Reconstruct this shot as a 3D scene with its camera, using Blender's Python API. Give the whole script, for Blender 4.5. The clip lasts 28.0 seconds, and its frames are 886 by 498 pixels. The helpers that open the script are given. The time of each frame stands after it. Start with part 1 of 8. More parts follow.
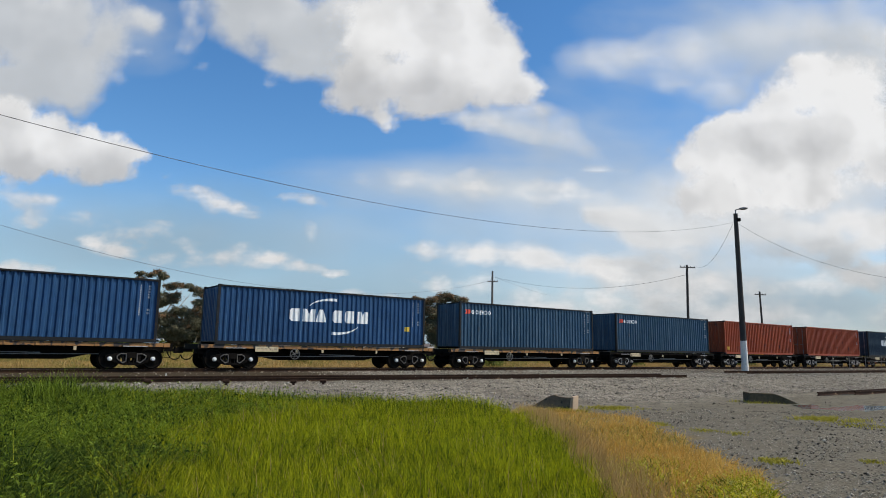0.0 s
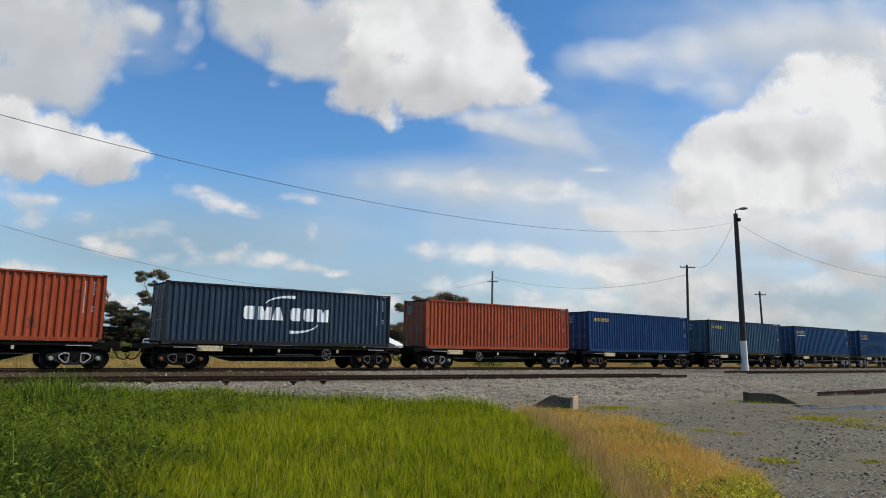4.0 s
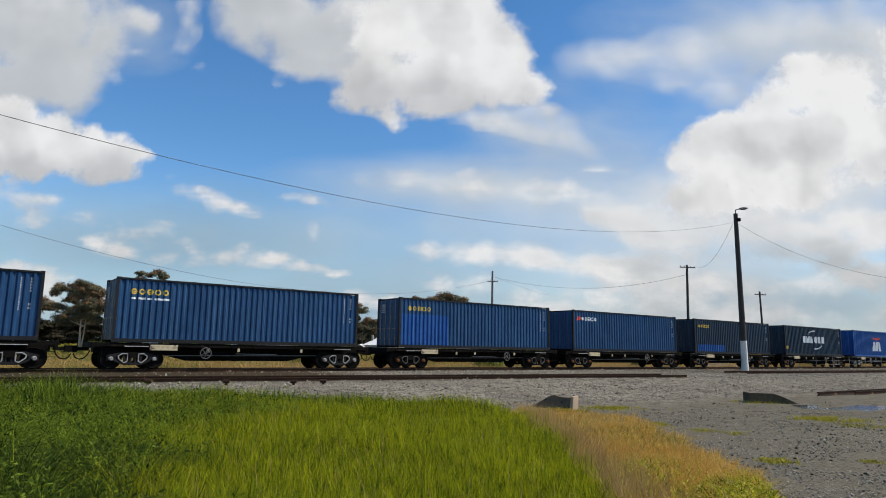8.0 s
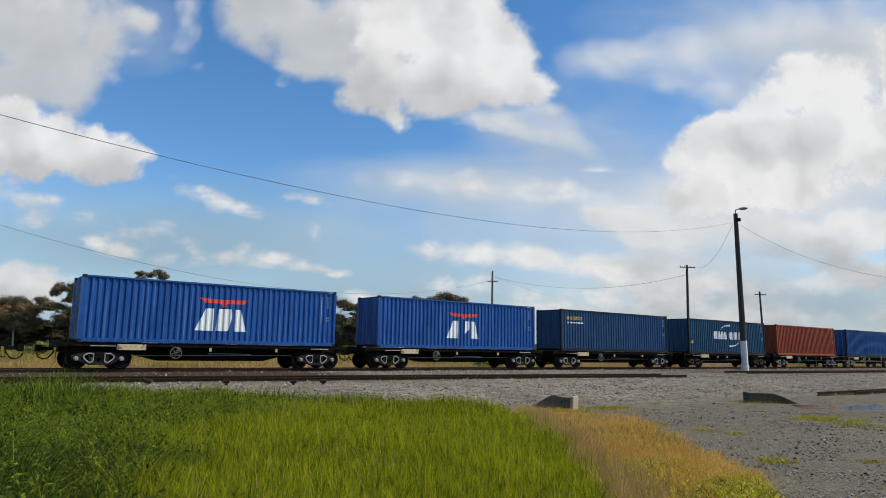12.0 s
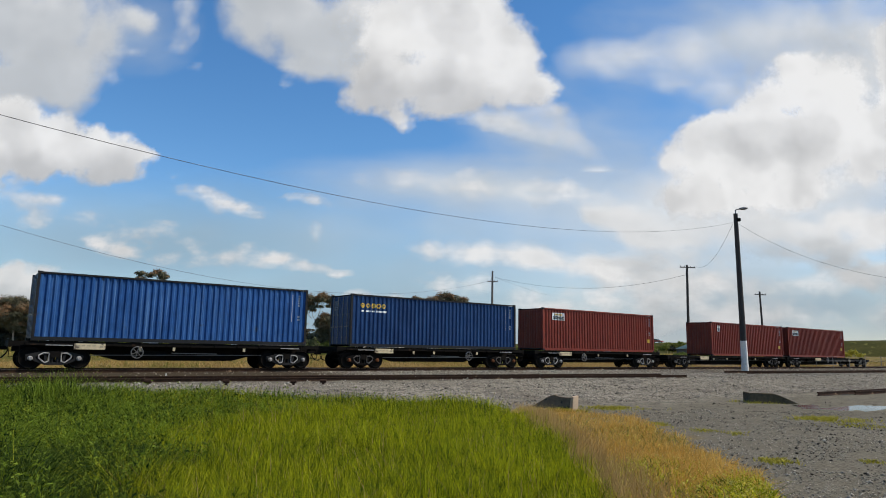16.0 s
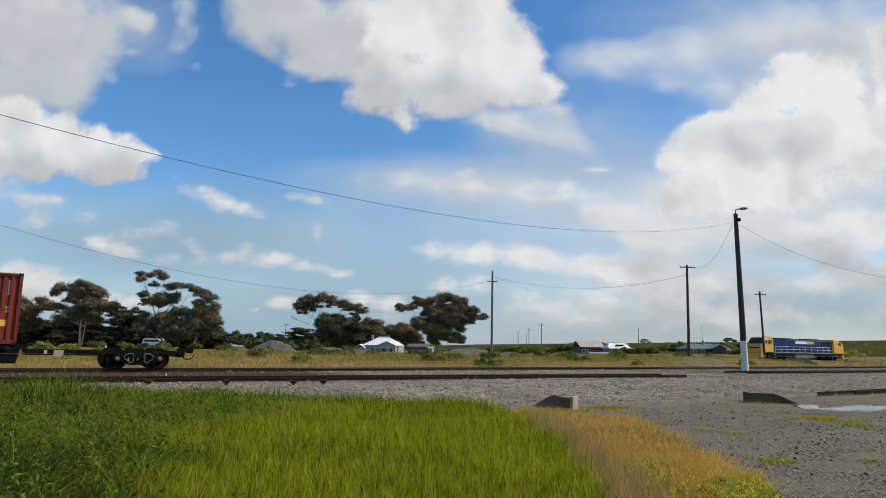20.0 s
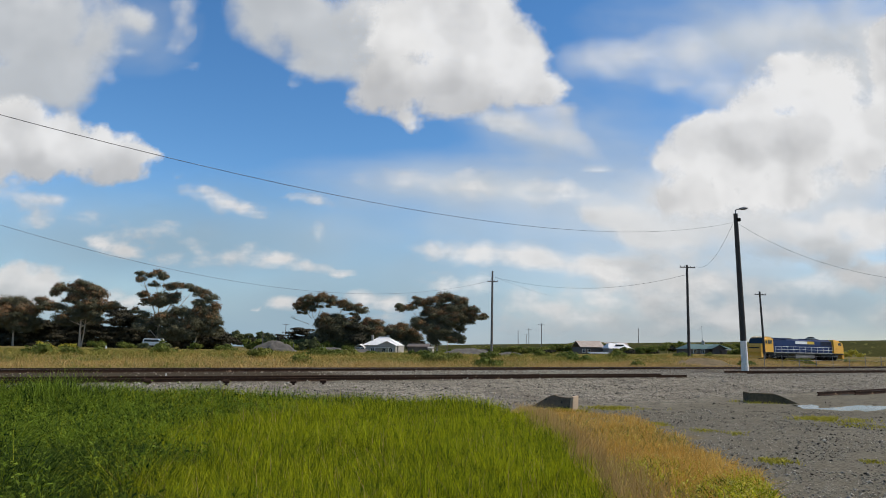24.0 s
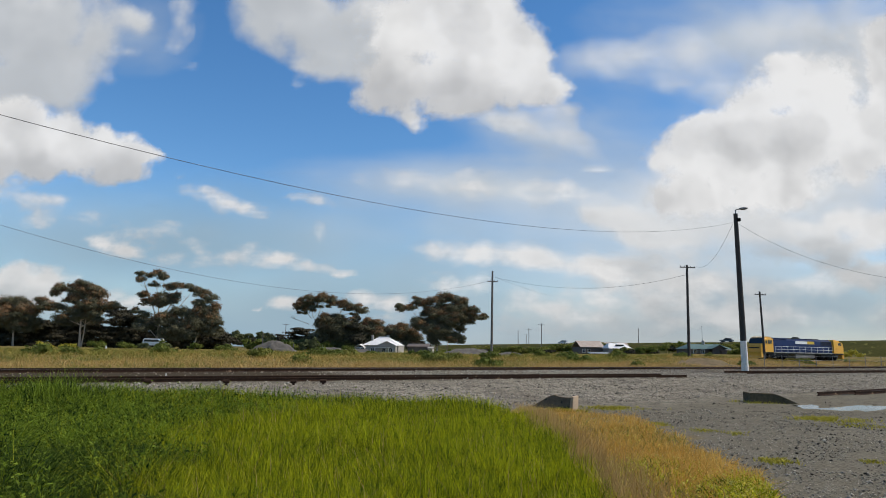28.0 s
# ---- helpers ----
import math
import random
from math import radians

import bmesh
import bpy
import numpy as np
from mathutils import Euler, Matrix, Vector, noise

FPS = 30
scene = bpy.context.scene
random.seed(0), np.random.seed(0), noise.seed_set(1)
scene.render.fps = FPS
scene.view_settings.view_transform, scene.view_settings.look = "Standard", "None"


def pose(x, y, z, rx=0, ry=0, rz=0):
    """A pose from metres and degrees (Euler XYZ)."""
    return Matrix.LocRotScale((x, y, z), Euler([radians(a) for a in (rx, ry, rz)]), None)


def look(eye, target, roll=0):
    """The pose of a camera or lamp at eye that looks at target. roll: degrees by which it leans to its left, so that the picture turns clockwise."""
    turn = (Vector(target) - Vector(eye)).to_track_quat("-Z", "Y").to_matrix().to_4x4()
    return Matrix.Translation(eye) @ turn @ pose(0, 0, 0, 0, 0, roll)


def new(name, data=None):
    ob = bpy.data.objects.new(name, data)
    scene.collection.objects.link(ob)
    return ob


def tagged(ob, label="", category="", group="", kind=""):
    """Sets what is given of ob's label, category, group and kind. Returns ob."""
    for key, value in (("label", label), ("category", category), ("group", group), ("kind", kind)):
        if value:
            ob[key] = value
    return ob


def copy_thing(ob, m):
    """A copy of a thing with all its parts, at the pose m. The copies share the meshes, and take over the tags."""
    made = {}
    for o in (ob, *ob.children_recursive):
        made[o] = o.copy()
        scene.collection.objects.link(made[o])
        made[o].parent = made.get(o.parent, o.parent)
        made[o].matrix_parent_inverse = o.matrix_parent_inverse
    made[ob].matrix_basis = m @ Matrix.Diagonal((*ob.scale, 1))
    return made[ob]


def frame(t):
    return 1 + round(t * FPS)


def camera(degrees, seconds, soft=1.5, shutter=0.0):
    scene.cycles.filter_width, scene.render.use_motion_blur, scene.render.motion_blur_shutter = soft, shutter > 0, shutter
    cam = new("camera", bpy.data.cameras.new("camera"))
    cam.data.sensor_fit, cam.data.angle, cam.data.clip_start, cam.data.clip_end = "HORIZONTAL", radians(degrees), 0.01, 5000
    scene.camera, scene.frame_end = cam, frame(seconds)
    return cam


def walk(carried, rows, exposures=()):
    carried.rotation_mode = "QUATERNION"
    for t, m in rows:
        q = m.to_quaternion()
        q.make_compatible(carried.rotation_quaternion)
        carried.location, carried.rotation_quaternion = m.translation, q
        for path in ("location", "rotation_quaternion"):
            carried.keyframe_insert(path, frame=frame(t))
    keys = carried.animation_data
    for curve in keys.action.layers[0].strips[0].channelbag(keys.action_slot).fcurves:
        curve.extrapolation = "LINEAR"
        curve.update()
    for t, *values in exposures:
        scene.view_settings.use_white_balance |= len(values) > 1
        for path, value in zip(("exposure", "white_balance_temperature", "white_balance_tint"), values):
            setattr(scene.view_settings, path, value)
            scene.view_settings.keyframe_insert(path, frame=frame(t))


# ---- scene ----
SECONDS = 28.0
cam = camera(68.0, SECONDS, soft=0.95, shutter=0.0)
EYE = Vector((0.0, 0.0, 1.0074))
TILT = radians(8.7192)
AIM = look(EYE, EYE + Vector((0.0, math.cos(TILT), math.sin(TILT))), 1.009)
walk(cam, [(0.0, AIM), (SECONDS, AIM)], [(0.0, 0.0), (13.0, 0.0), (20.0, -0.02), (25.0, -0.06), (SECONDS, -0.06)])

# ---------------------------------------------------------------- light
SUN_AZ, SUN_EL = radians(93.0), radians(51.0)      # azimuth clockwise from +y
world = bpy.data.worlds.new("sky")
scene.world = world
world.use_nodes = True
wn, wl = world.node_tree.nodes, world.node_tree.links
sky = wn.new("ShaderNodeTexSky")
sky.sky_type, sky.sun_disc = "NISHITA", False
sky.sun_elevation, sky.sun_rotation = SUN_EL, SUN_AZ
sky.air_density, sky.dust_density, sky.ozone_density = 1.0, 0.3, 3.0
wn["Background"].inputs["Strength"].default_value = 0.150
tone = wn.new("ShaderNodeHueSaturation")
tone.inputs["Saturation"].default_value = 1.25
wl.new(sky.outputs[0], tone.inputs["Color"])
wl.new(tone.outputs[0], wn["Background"].inputs["Color"])
sun_data = bpy.data.lights.new("sun", "SUN")
sun_data.energy, sun_data.angle, sun_data.color = 4.6, radians(0.6), (1.0, 0.93, 0.82)
sun = new("sun", sun_data)
sun.matrix_world = look((0, 0, 0), (-math.sin(SUN_AZ) * math.cos(SUN_EL), -math.cos(SUN_AZ) * math.cos(SUN_EL), -math.sin(SUN_EL)))

# ---------------------------------------------------------------- plan
TURN = 36.4139                                       # the line's heading, degrees from +x
CA, SA = math.cos(radians(TURN)), math.sin(radians(TURN))
OFF = 41.2078                                        # where the line crosses x = 0
GAUGE = 1.6
SPEED, EASE = 19.1334, -0.0106                       # m/s and m/s2 of the train
RAIL = -0.09                                         # top of the main line's rails
DECK, LOW_DECK = 1.18, 1.01                          # underside of the boxes over the rail
BOX_L, BOX_W, BOX_H = 12.192, 2.438, 2.896


def line(s, w=0.0):
    """The place s metres along the main line and w metres beyond it."""
    return s * CA - w * SA, OFF + s * SA + w * CA


def along(x, y):
    """The inverse of line()."""
    return x * CA + (y - OFF) * SA, -x * SA + (y - OFF) * CA


def smooth(a, b, v):
    t = np.clip((np.asarray(v, float) - a) / (b - a), 0, 1)
    return t * t * (3 - 2 * t)


def waves(x, y, k=1.0):
    return (np.sin(x * 0.31 * k + 1.3) * np.sin(y * 0.37 * k + 0.4) + 0.6 * np.sin(x * 0.83 * k - y * 0.71 * k) + 0.4 * np.sin(x * 1.9 * k + y * 1.7 * k + 2.0)) / 2.0


def land(x, y):
    """The height of the ground."""
    x, y = np.asarray(x, float), np.asarray(y, float)
    s, w = x * CA + (y - OFF) * SA, -x * SA + (y - OFF) * CA
    z = -0.60 + 0.36 * smooth(-19.0, -12.0, w)
    z = z + 0.02 * waves(x, y) * (1 - smooth(-14, -11, w))
    z = z - 0.040 * np.exp(-((x - 13.6) / 3.2) ** 4 - ((y - 22.2 - 0.25 * (x - 13.6)) / 1.5) ** 4)
    z = z - 0.05 * smooth(-9.0, -7.0, w) * (1 - smooth(-5.0, -3.4, w))
    off = -(x + 12.72) * 0.5179 + (y - 19.33) * 0.8555                     # distance from the siding's near rail
    z = z + 0.07 * np.exp(-((off - 0.83) / 1.5) ** 4) * (1 - smooth(12.5, 15.0, x)) * smooth(-30.0, -20.0, x)
    z = z - 0.16 * smooth(2.6, 3.6, w)
    z = z + 0.50 * smooth(4.5, 24.0, w) + 0.07 * waves(x, y, 0.5) * smooth(5, 12, w)
    z = z + 0.70 * np.exp(-((x - 34.0) / 9.0) ** 2 - ((y - 84.5) / 6.0) ** 2)             # grassy rise beyond the line
    z = z + 1.05 * smooth(10, 80, x) * smooth(70, 170, y)
    return z


# ---------------------------------------------------------------- materials
def material(name, first, second=None, rough=0.6, metal=0.0, grain=8.0, patch=0.7, bump=0.15, wear=None, wear_at=0.62, vary=0.0, stretch=(1, 1, 1), spec=0.5, streak=None):
    """Two colours mixed by noise at two scales, with fine relief; wear: a third colour in worn spots."""
    m = bpy.data.materials.new(name)
    m.use_nodes = True
    n, l = m.node_tree.nodes, m.node_tree.links
    b = n["Principled BSDF"]
    b.inputs["Roughness"].default_value, b.inputs["Metallic"].default_value = rough, metal
    b.inputs["Specular IOR Level"].default_value = spec
    second = second or tuple(c * 0.75 for c in first)
    co = n.new("ShaderNodeTexCoord")
    mp = n.new("ShaderNodeMapping")
    mp.inputs["Scale"].default_value = stretch
    l.new(co.outputs["Object"], mp.inputs["Vector"])
    fine, broad = n.new("ShaderNodeTexNoise"), n.new("ShaderNodeTexNoise")
    fine.inputs["Scale"].default_value, fine.inputs["Detail"].default_value = grain, 4
    broad.inputs["Scale"].default_value, broad.inputs["Detail"].default_value = patch, 5
    for t in (fine, broad):
        l.new(mp.outputs[0], t.inputs["Vector"])
    add = n.new("ShaderNodeMath")
    add.operation = "ADD"
    l.new(fine.outputs["Fac"], add.inputs[0])
    l.new(broad.outputs["Fac"], add.inputs[1])
    ramp = n.new("ShaderNodeMapRange")
    ramp.inputs["From Min"].default_value, ramp.inputs["From Max"].default_value = 0.7, 1.3
    l.new(add.outputs[0], ramp.inputs["Value"])
    mix = n.new("ShaderNodeMix")
    mix.data_type = "RGBA"
    mix.inputs["A"].default_value, mix.inputs["B"].default_value = (*first, 1), (*second, 1)
    l.new(ramp.outputs[0], mix.inputs["Factor"])
    out = mix.outputs["Result"]
    if streak:
        # upright streaks where the paint has chalked
        sm, sn, se, sx = n.new("ShaderNodeMapping"), n.new("ShaderNodeTexNoise"), n.new("ShaderNodeMapRange"), n.new("ShaderNodeMix")
        sm.inputs["Scale"].default_value = (9.0, 9.0, 0.35)
        sn.inputs["Scale"].default_value, sn.inputs["Detail"].default_value = 1.0, 5
        se.inputs["From Min"].default_value, se.inputs["From Max"].default_value = 0.50, 0.78
        sx.data_type = "RGBA"
        sx.inputs["B"].default_value = (*streak, 1)
        l.new(co.outputs["Object"], sm.inputs["Vector"])
        l.new(sm.outputs[0], sn.inputs["Vector"])
        l.new(sn.outputs["Fac"], se.inputs["Value"])
        l.new(se.outputs[0], sx.inputs["Factor"])
        l.new(out, sx.inputs["A"])
        out = sx.outputs["Result"]
    if wear:
        spot = n.new("ShaderNodeTexNoise")
        spot.inputs["Scale"].default_value, spot.inputs["Detail"].default_value = patch * 2.3, 8
        l.new(mp.outputs[0], spot.inputs["Vector"])
        edge = n.new("ShaderNodeMapRange")
        edge.inputs["From Min"].default_value, edge.inputs["From Max"].default_value = wear_at, wear_at + 0.07
        l.new(spot.outputs["Fac"], edge.inputs["Value"])
        mw = n.new("ShaderNodeMix")
        mw.data_type = "RGBA"
        mw.inputs["B"].default_value = (*wear, 1)
        l.new(edge.outputs[0], mw.inputs["Factor"])
        l.new(out, mw.inputs["A"])
        out = mw.outputs["Result"]
    if vary:
        info, hsv, ran = n.new("ShaderNodeObjectInfo"), n.new("ShaderNodeHueSaturation"), n.new("ShaderNodeMapRange")
        ran.inputs["To Min"].default_value, ran.inputs["To Max"].default_value = 1 - vary, 1 + vary
        l.new(info.outputs["Random"], ran.inputs["Value"])
        l.new(ran.outputs[0], hsv.inputs["Value"])
        l.new(out, hsv.inputs["Color"])
        out = hsv.outputs["Color"]
    l.new(out, b.inputs["Base Color"])
    if bump:
        bp = n.new("ShaderNodeBump")
        bp.inputs["Strength"].default_value, bp.inputs["Distance"].default_value = bump, 0.02
        l.new(fine.outputs["Fac"], bp.inputs["Height"])
        l.new(bp.outputs[0], b.inputs["Normal"])
    return m


def leafy(name, first, second, rough=0.8, through_light=0.35, tuft=0.0, gain=2.2, spread=0.9):
    """Leaf and blade colours that differ from piece to piece, with some light coming through."""
    m = bpy.data.materials.new(name)
    m.use_nodes = True
    n, l = m.node_tree.nodes, m.node_tree.links
    b = n["Principled BSDF"]
    b.inputs["Roughness"].default_value = rough
    b.inputs["Specular IOR Level"].default_value = 0.12
    geo, mix, co, no = n.new("ShaderNodeNewGeometry"), n.new("ShaderNodeMix"), n.new("ShaderNodeTexCoord"), n.new("ShaderNodeTexNoise")
    mix.data_type = "RGBA"
    no.inputs["Scale"].default_value, no.inputs["Detail"].default_value = 0.35, 3
    l.new(co.outputs["Object"], no.inputs["Vector"])
    half = n.new("ShaderNodeMath")
    half.operation = "MULTIPLY_ADD"
    half.inputs[1].default_value, half.inputs[2].default_value = spread, -spread / 2
    l.new(geo.outputs["Random Per Island"], half.inputs[0])
    add = n.new("ShaderNodeMath")
    add.operation, add.use_clamp = "ADD", True
    l.new(half.outputs[0], add.inputs[0])
    l.new(no.outputs["Fac"], add.inputs[1])
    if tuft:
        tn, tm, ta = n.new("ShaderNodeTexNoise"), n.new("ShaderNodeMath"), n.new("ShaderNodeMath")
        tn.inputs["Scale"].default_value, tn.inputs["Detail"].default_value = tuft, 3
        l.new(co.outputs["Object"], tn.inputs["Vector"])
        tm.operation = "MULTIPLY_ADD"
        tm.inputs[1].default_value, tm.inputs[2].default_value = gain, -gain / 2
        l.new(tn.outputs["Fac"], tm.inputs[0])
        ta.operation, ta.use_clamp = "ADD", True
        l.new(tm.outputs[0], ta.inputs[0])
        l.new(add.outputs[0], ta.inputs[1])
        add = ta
    mix.inputs["A"].default_value, mix.inputs["B"].default_value = (*first, 1), (*second, 1)
    l.new(add.outputs[0], mix.inputs["Factor"])
    l.new(mix.outputs["Result"], b.inputs["Base Color"])
    tr, sh = n.new("ShaderNodeBsdfTranslucent"), n.new("ShaderNodeMixShader")
    l.new(mix.outputs["Result"], tr.inputs["Color"])
    sh.inputs[0].default_value = through_light
    l.new(b.outputs[0], sh.inputs[1])
    l.new(tr.outputs[0], sh.inputs[2])
    l.new(sh.outputs[0], n["Material Output"].inputs["Surface"])
    return m


M = {}
RUST = (0.10, 0.045, 0.02)
M["navy"] = material("navy_paint", (0.017, 0.060, 0.145), (0.012, 0.042, 0.100), 0.5, grain=3, patch=0.5, spec=0.2, streak=(0.045, 0.11, 0.21), wear=(0.05, 0.05, 0.05), wear_at=0.68)
M["slate"] = material("slate_blue_paint", (0.027, 0.068, 0.116), (0.018, 0.047, 0.080), 0.5, grain=3, patch=0.5, spec=0.2, streak=(0.10, 0.155, 0.205), wear=(0.06, 0.06, 0.06), wear_at=0.66)
M["royal"] = material("royal_blue_paint", (0.008, 0.036, 0.115), (0.006, 0.026, 0.085), 0.48, grain=3, patch=0.5, spec=0.2, streak=(0.02, 0.07, 0.18), wear=(0.04, 0.04, 0.05), wear_at=0.7)
M["bright"] = material("bright_blue_paint", (0.012, 0.074, 0.265), (0.009, 0.054, 0.195), 0.46, grain=3, patch=0.5, spec=0.2, streak=(0.055, 0.15, 0.37), wear=(0.04, 0.05, 0.08), wear_at=0.7)
M["pale"] = material("faded_blue_paint", (0.018, 0.080, 0.24), (0.011, 0.052, 0.165), 0.55, grain=3, patch=0.6, spec=0.2, wear=(0.04, 0.05, 0.06), wear_at=0.66, streak=(0.075, 0.165, 0.33))
M["graphite"] = material("blue_grey_paint", (0.019, 0.035, 0.057), (0.013, 0.025, 0.041), 0.5, grain=3, patch=0.5, spec=0.2, streak=(0.055, 0.072, 0.088), wear=(0.05, 0.05, 0.05), wear_at=0.66)
M["teal"] = material("teal_blue_paint", (0.014, 0.062, 0.115), (0.010, 0.046, 0.10), 0.48, grain=3, patch=0.5, spec=0.2, streak=(0.04, 0.11, 0.17), wear=(0.05, 0.05, 0.05), wear_at=0.66)
M["orange"] = material("orange_red_paint", (0.29, 0.052, 0.016), (0.22, 0.038, 0.013), 0.5, grain=3, patch=0.6, spec=0.2, streak=(0.36, 0.10, 0.045), wear=(0.10, 0.035, 0.025), wear_at=0.62)
M["maroon"] = material("maroon_paint", (0.19, 0.030, 0.016), (0.135, 0.022, 0.012), 0.5, grain=3, patch=0.5, spec=0.2, streak=(0.19, 0.05, 0.03), wear=(0.09, 0.03, 0.025), wear_at=0.66)
M["dark"] = material("dark_paint", (0.015, 0.015, 0.016), (0.010, 0.010, 0.010), 0.6, grain=5, wear=RUST, wear_at=0.66, spec=0.2)
M["black"] = material("grimy_black_steel", (0.005, 0.0045, 0.004), (0.010, 0.008, 0.006), 0.8, grain=9, wear=(0.035, 0.02, 0.012), wear_at=0.64, spec=0.06)
M["ochre"] = material("faded_ochre_paint", (0.36, 0.17, 0.045), (0.22, 0.10, 0.03), 0.65, grain=6, patch=1.2, wear=(0.03, 0.02, 0.015), wear_at=0.5)
M["cream"] = material("cream_plate", (0.58, 0.47, 0.28), (0.36, 0.29, 0.18), 0.65, grain=9, patch=2, wear=(0.12, 0.09, 0.06), wear_at=0.6)
M["cream_dull"] = material("faded_plate_lettering", (0.34, 0.29, 0.19), (0.25, 0.21, 0.14), 0.7)
M["white"] = material("white_paint", (0.78, 0.78, 0.76), (0.66, 0.66, 0.64), 0.55, grain=6, patch=2)
M["chalk"] = material("dirty_white_paint", (0.82, 0.77, 0.70), (0.66, 0.61, 0.54), 0.7, grain=8, patch=2, wear=(0.16, 0.13, 0.10), wear_at=0.62)
M["steel"] = material("worn_grey_steel", (0.22, 0.21, 0.20), (0.13, 0.12, 0.11), 0.5, 0.6, grain=10)
M["castings"] = material("grimy_cast_steel", (0.020, 0.019, 0.018), (0.012, 0.011, 0.010), 0.7, 0.0, grain=10, spec=0.15)
M["yellow"] = material("yellow_paint", (0.70, 0.46, 0.035), (0.50, 0.32, 0.04), 0.6, grain=9)
M["red"] = material("red_paint", (0.70, 0.07, 0.03), (0.6, 0.06, 0.03), 0.5)
M["rust"] = material("rusty_rail", (0.052, 0.028, 0.017), (0.026, 0.015, 0.010), 0.9, 0.0, grain=12, patch=1.5, spec=0.1, wear=(0.20, 0.13, 0.08), wear_at=0.64)
M["shine"] = material("polished_rail_head", (0.17, 0.14, 0.115), (0.11, 0.09, 0.075), 0.42, 0.7, grain=20, bump=0.03)
M["sleeper"] = material("grey_timber_sleeper", (0.12, 0.10, 0.08), (0.07, 0.055, 0.045), 0.85, grain=10, bump=0.5, vary=0.25, spec=0.05)
M["pole"] = material("dark_weathered_pole", (0.055, 0.045, 0.038), (0.035, 0.028, 0.025), 0.85, grain=14, bump=0.4, stretch=(1, 1, 0.15))
M["grey_pole"] = material("grey_weathered_pole", (0.16, 0.14, 0.125), (0.10, 0.09, 0.08), 0.85, grain=14, bump=0.4, stretch=(1, 1, 0.15))
M["wire"] = material("dark_wire", (0.03, 0.03, 0.032), None, 0.5)
# Concrete with stains; its base tone is darkened for the wing face's shade.
M["concrete"] = material("stained_shaded_concrete", (0.19, 0.145, 0.095), (0.11, 0.085, 0.06), 0.9, grain=12, patch=1.6, bump=0.4, wear=(0.06, 0.055, 0.045), wear_at=0.56, spec=0.1)
M["gravel"] = material("grey_gravel_heap", (0.125, 0.109, 0.088), (0.060, 0.052, 0.043), 0.95, grain=3, patch=0.8, bump=0.6)
M["stone"] = material("grey_ballast_stone", (0.30, 0.29, 0.28), (0.16, 0.155, 0.15), 0.9, grain=4, vary=0.2)
M["bark"] = material("pale_gum_bark", (0.50, 0.40, 0.30), (0.30, 0.23, 0.165), 0.85, grain=5, bump=0.3, stretch=(1, 1, 0.3))
M["leaf"] = leafy("olive_gum_leaves", (0.078, 0.075, 0.044), (0.150, 0.134, 0.078), through_light=0.2)
# Bronze leaf colour, made paler so the tips also carry painted top light.
M["leaf_bronze_toplit"] = leafy("bronze_toplit_gum_tips", (0.145, 0.086, 0.044), (0.24, 0.138, 0.068), through_light=0.25)
M["leaf_dark"] = leafy("dark_cypress_leaves", (0.034, 0.031, 0.020), (0.058, 0.050, 0.030), through_light=0.1)
M["leaf_green"] = leafy("green_shrub_leaves", (0.075, 0.105, 0.020), (0.16, 0.17, 0.035))
M["leaf_lime"] = leafy("yellow_green_shrub_leaves", (0.11, 0.125, 0.025), (0.22, 0.21, 0.045))
M["leaf_yellow"] = leafy("yellow_blossom", (0.25, 0.235, 0.028), (0.44, 0.37, 0.05))
M["leaf_olive"] = leafy("hazy_olive_leaves", (0.075, 0.090, 0.040), (0.14, 0.145, 0.062))
M["verge_straw"] = leafy("olive_and_brown_grass", (0.30, 0.20, 0.055), (0.48, 0.32, 0.10), through_light=0.3)
M["verge_green"] = leafy("olive_green_verge_grass", (0.13, 0.13, 0.025), (0.27, 0.24, 0.05))
M["faded"] = material("faded_white_lettering", (0.42, 0.43, 0.43), (0.22, 0.24, 0.27), 0.7, grain=9, patch=3)
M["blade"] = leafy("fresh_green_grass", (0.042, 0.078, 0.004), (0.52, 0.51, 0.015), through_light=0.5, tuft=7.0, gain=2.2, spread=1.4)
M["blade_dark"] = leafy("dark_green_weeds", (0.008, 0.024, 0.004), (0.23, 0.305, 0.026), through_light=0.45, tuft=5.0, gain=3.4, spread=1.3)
# Darker copy of the weed colour stands in for shade in the near grass.
M["blade_shaded"] = leafy("shade_toned_weed_blades", (0.006, 0.018, 0.003), (0.085, 0.12, 0.012), through_light=0.35, tuft=3.0, gain=2.6, spread=1.3)
M["blade_dry"] = leafy("dry_orange_grass", (0.50, 0.26, 0.04), (0.66, 0.43, 0.11), through_light=0.35)
M["blade_straw"] = leafy("straw_and_green_grass", (0.33, 0.20, 0.065), (0.55, 0.37, 0.14), through_light=0.3)
M["flower"] = leafy("yellow_flowers", (0.62, 0.50, 0.05), (0.55, 0.50, 0.12))
M["roof_white"] = material("white_painted_iron_roof", (0.70, 0.68, 0.64), (0.60, 0.58, 0.55), 0.75, grain=2, spec=0.2)
M["roof_tan"] = material("rusty_iron_roof", (0.40, 0.34, 0.28), (0.28, 0.20, 0.15), 0.6, grain=3)
M["roof_teal"] = material("grey_green_iron_roof", (0.10, 0.155, 0.14), (0.075, 0.12, 0.11), 0.7, grain=3, spec=0.2)
M["wall"] = material("weatherboard_wall", (0.36, 0.33, 0.285), (0.27, 0.25, 0.215), 0.7, grain=4)
M["wall_dark"] = material("brown_wall", (0.13, 0.10, 0.08), (0.09, 0.07, 0.06), 0.8, grain=4)
M["pane"] = material("dark_window_glass", (0.02, 0.025, 0.03), None, 0.12, bump=0)
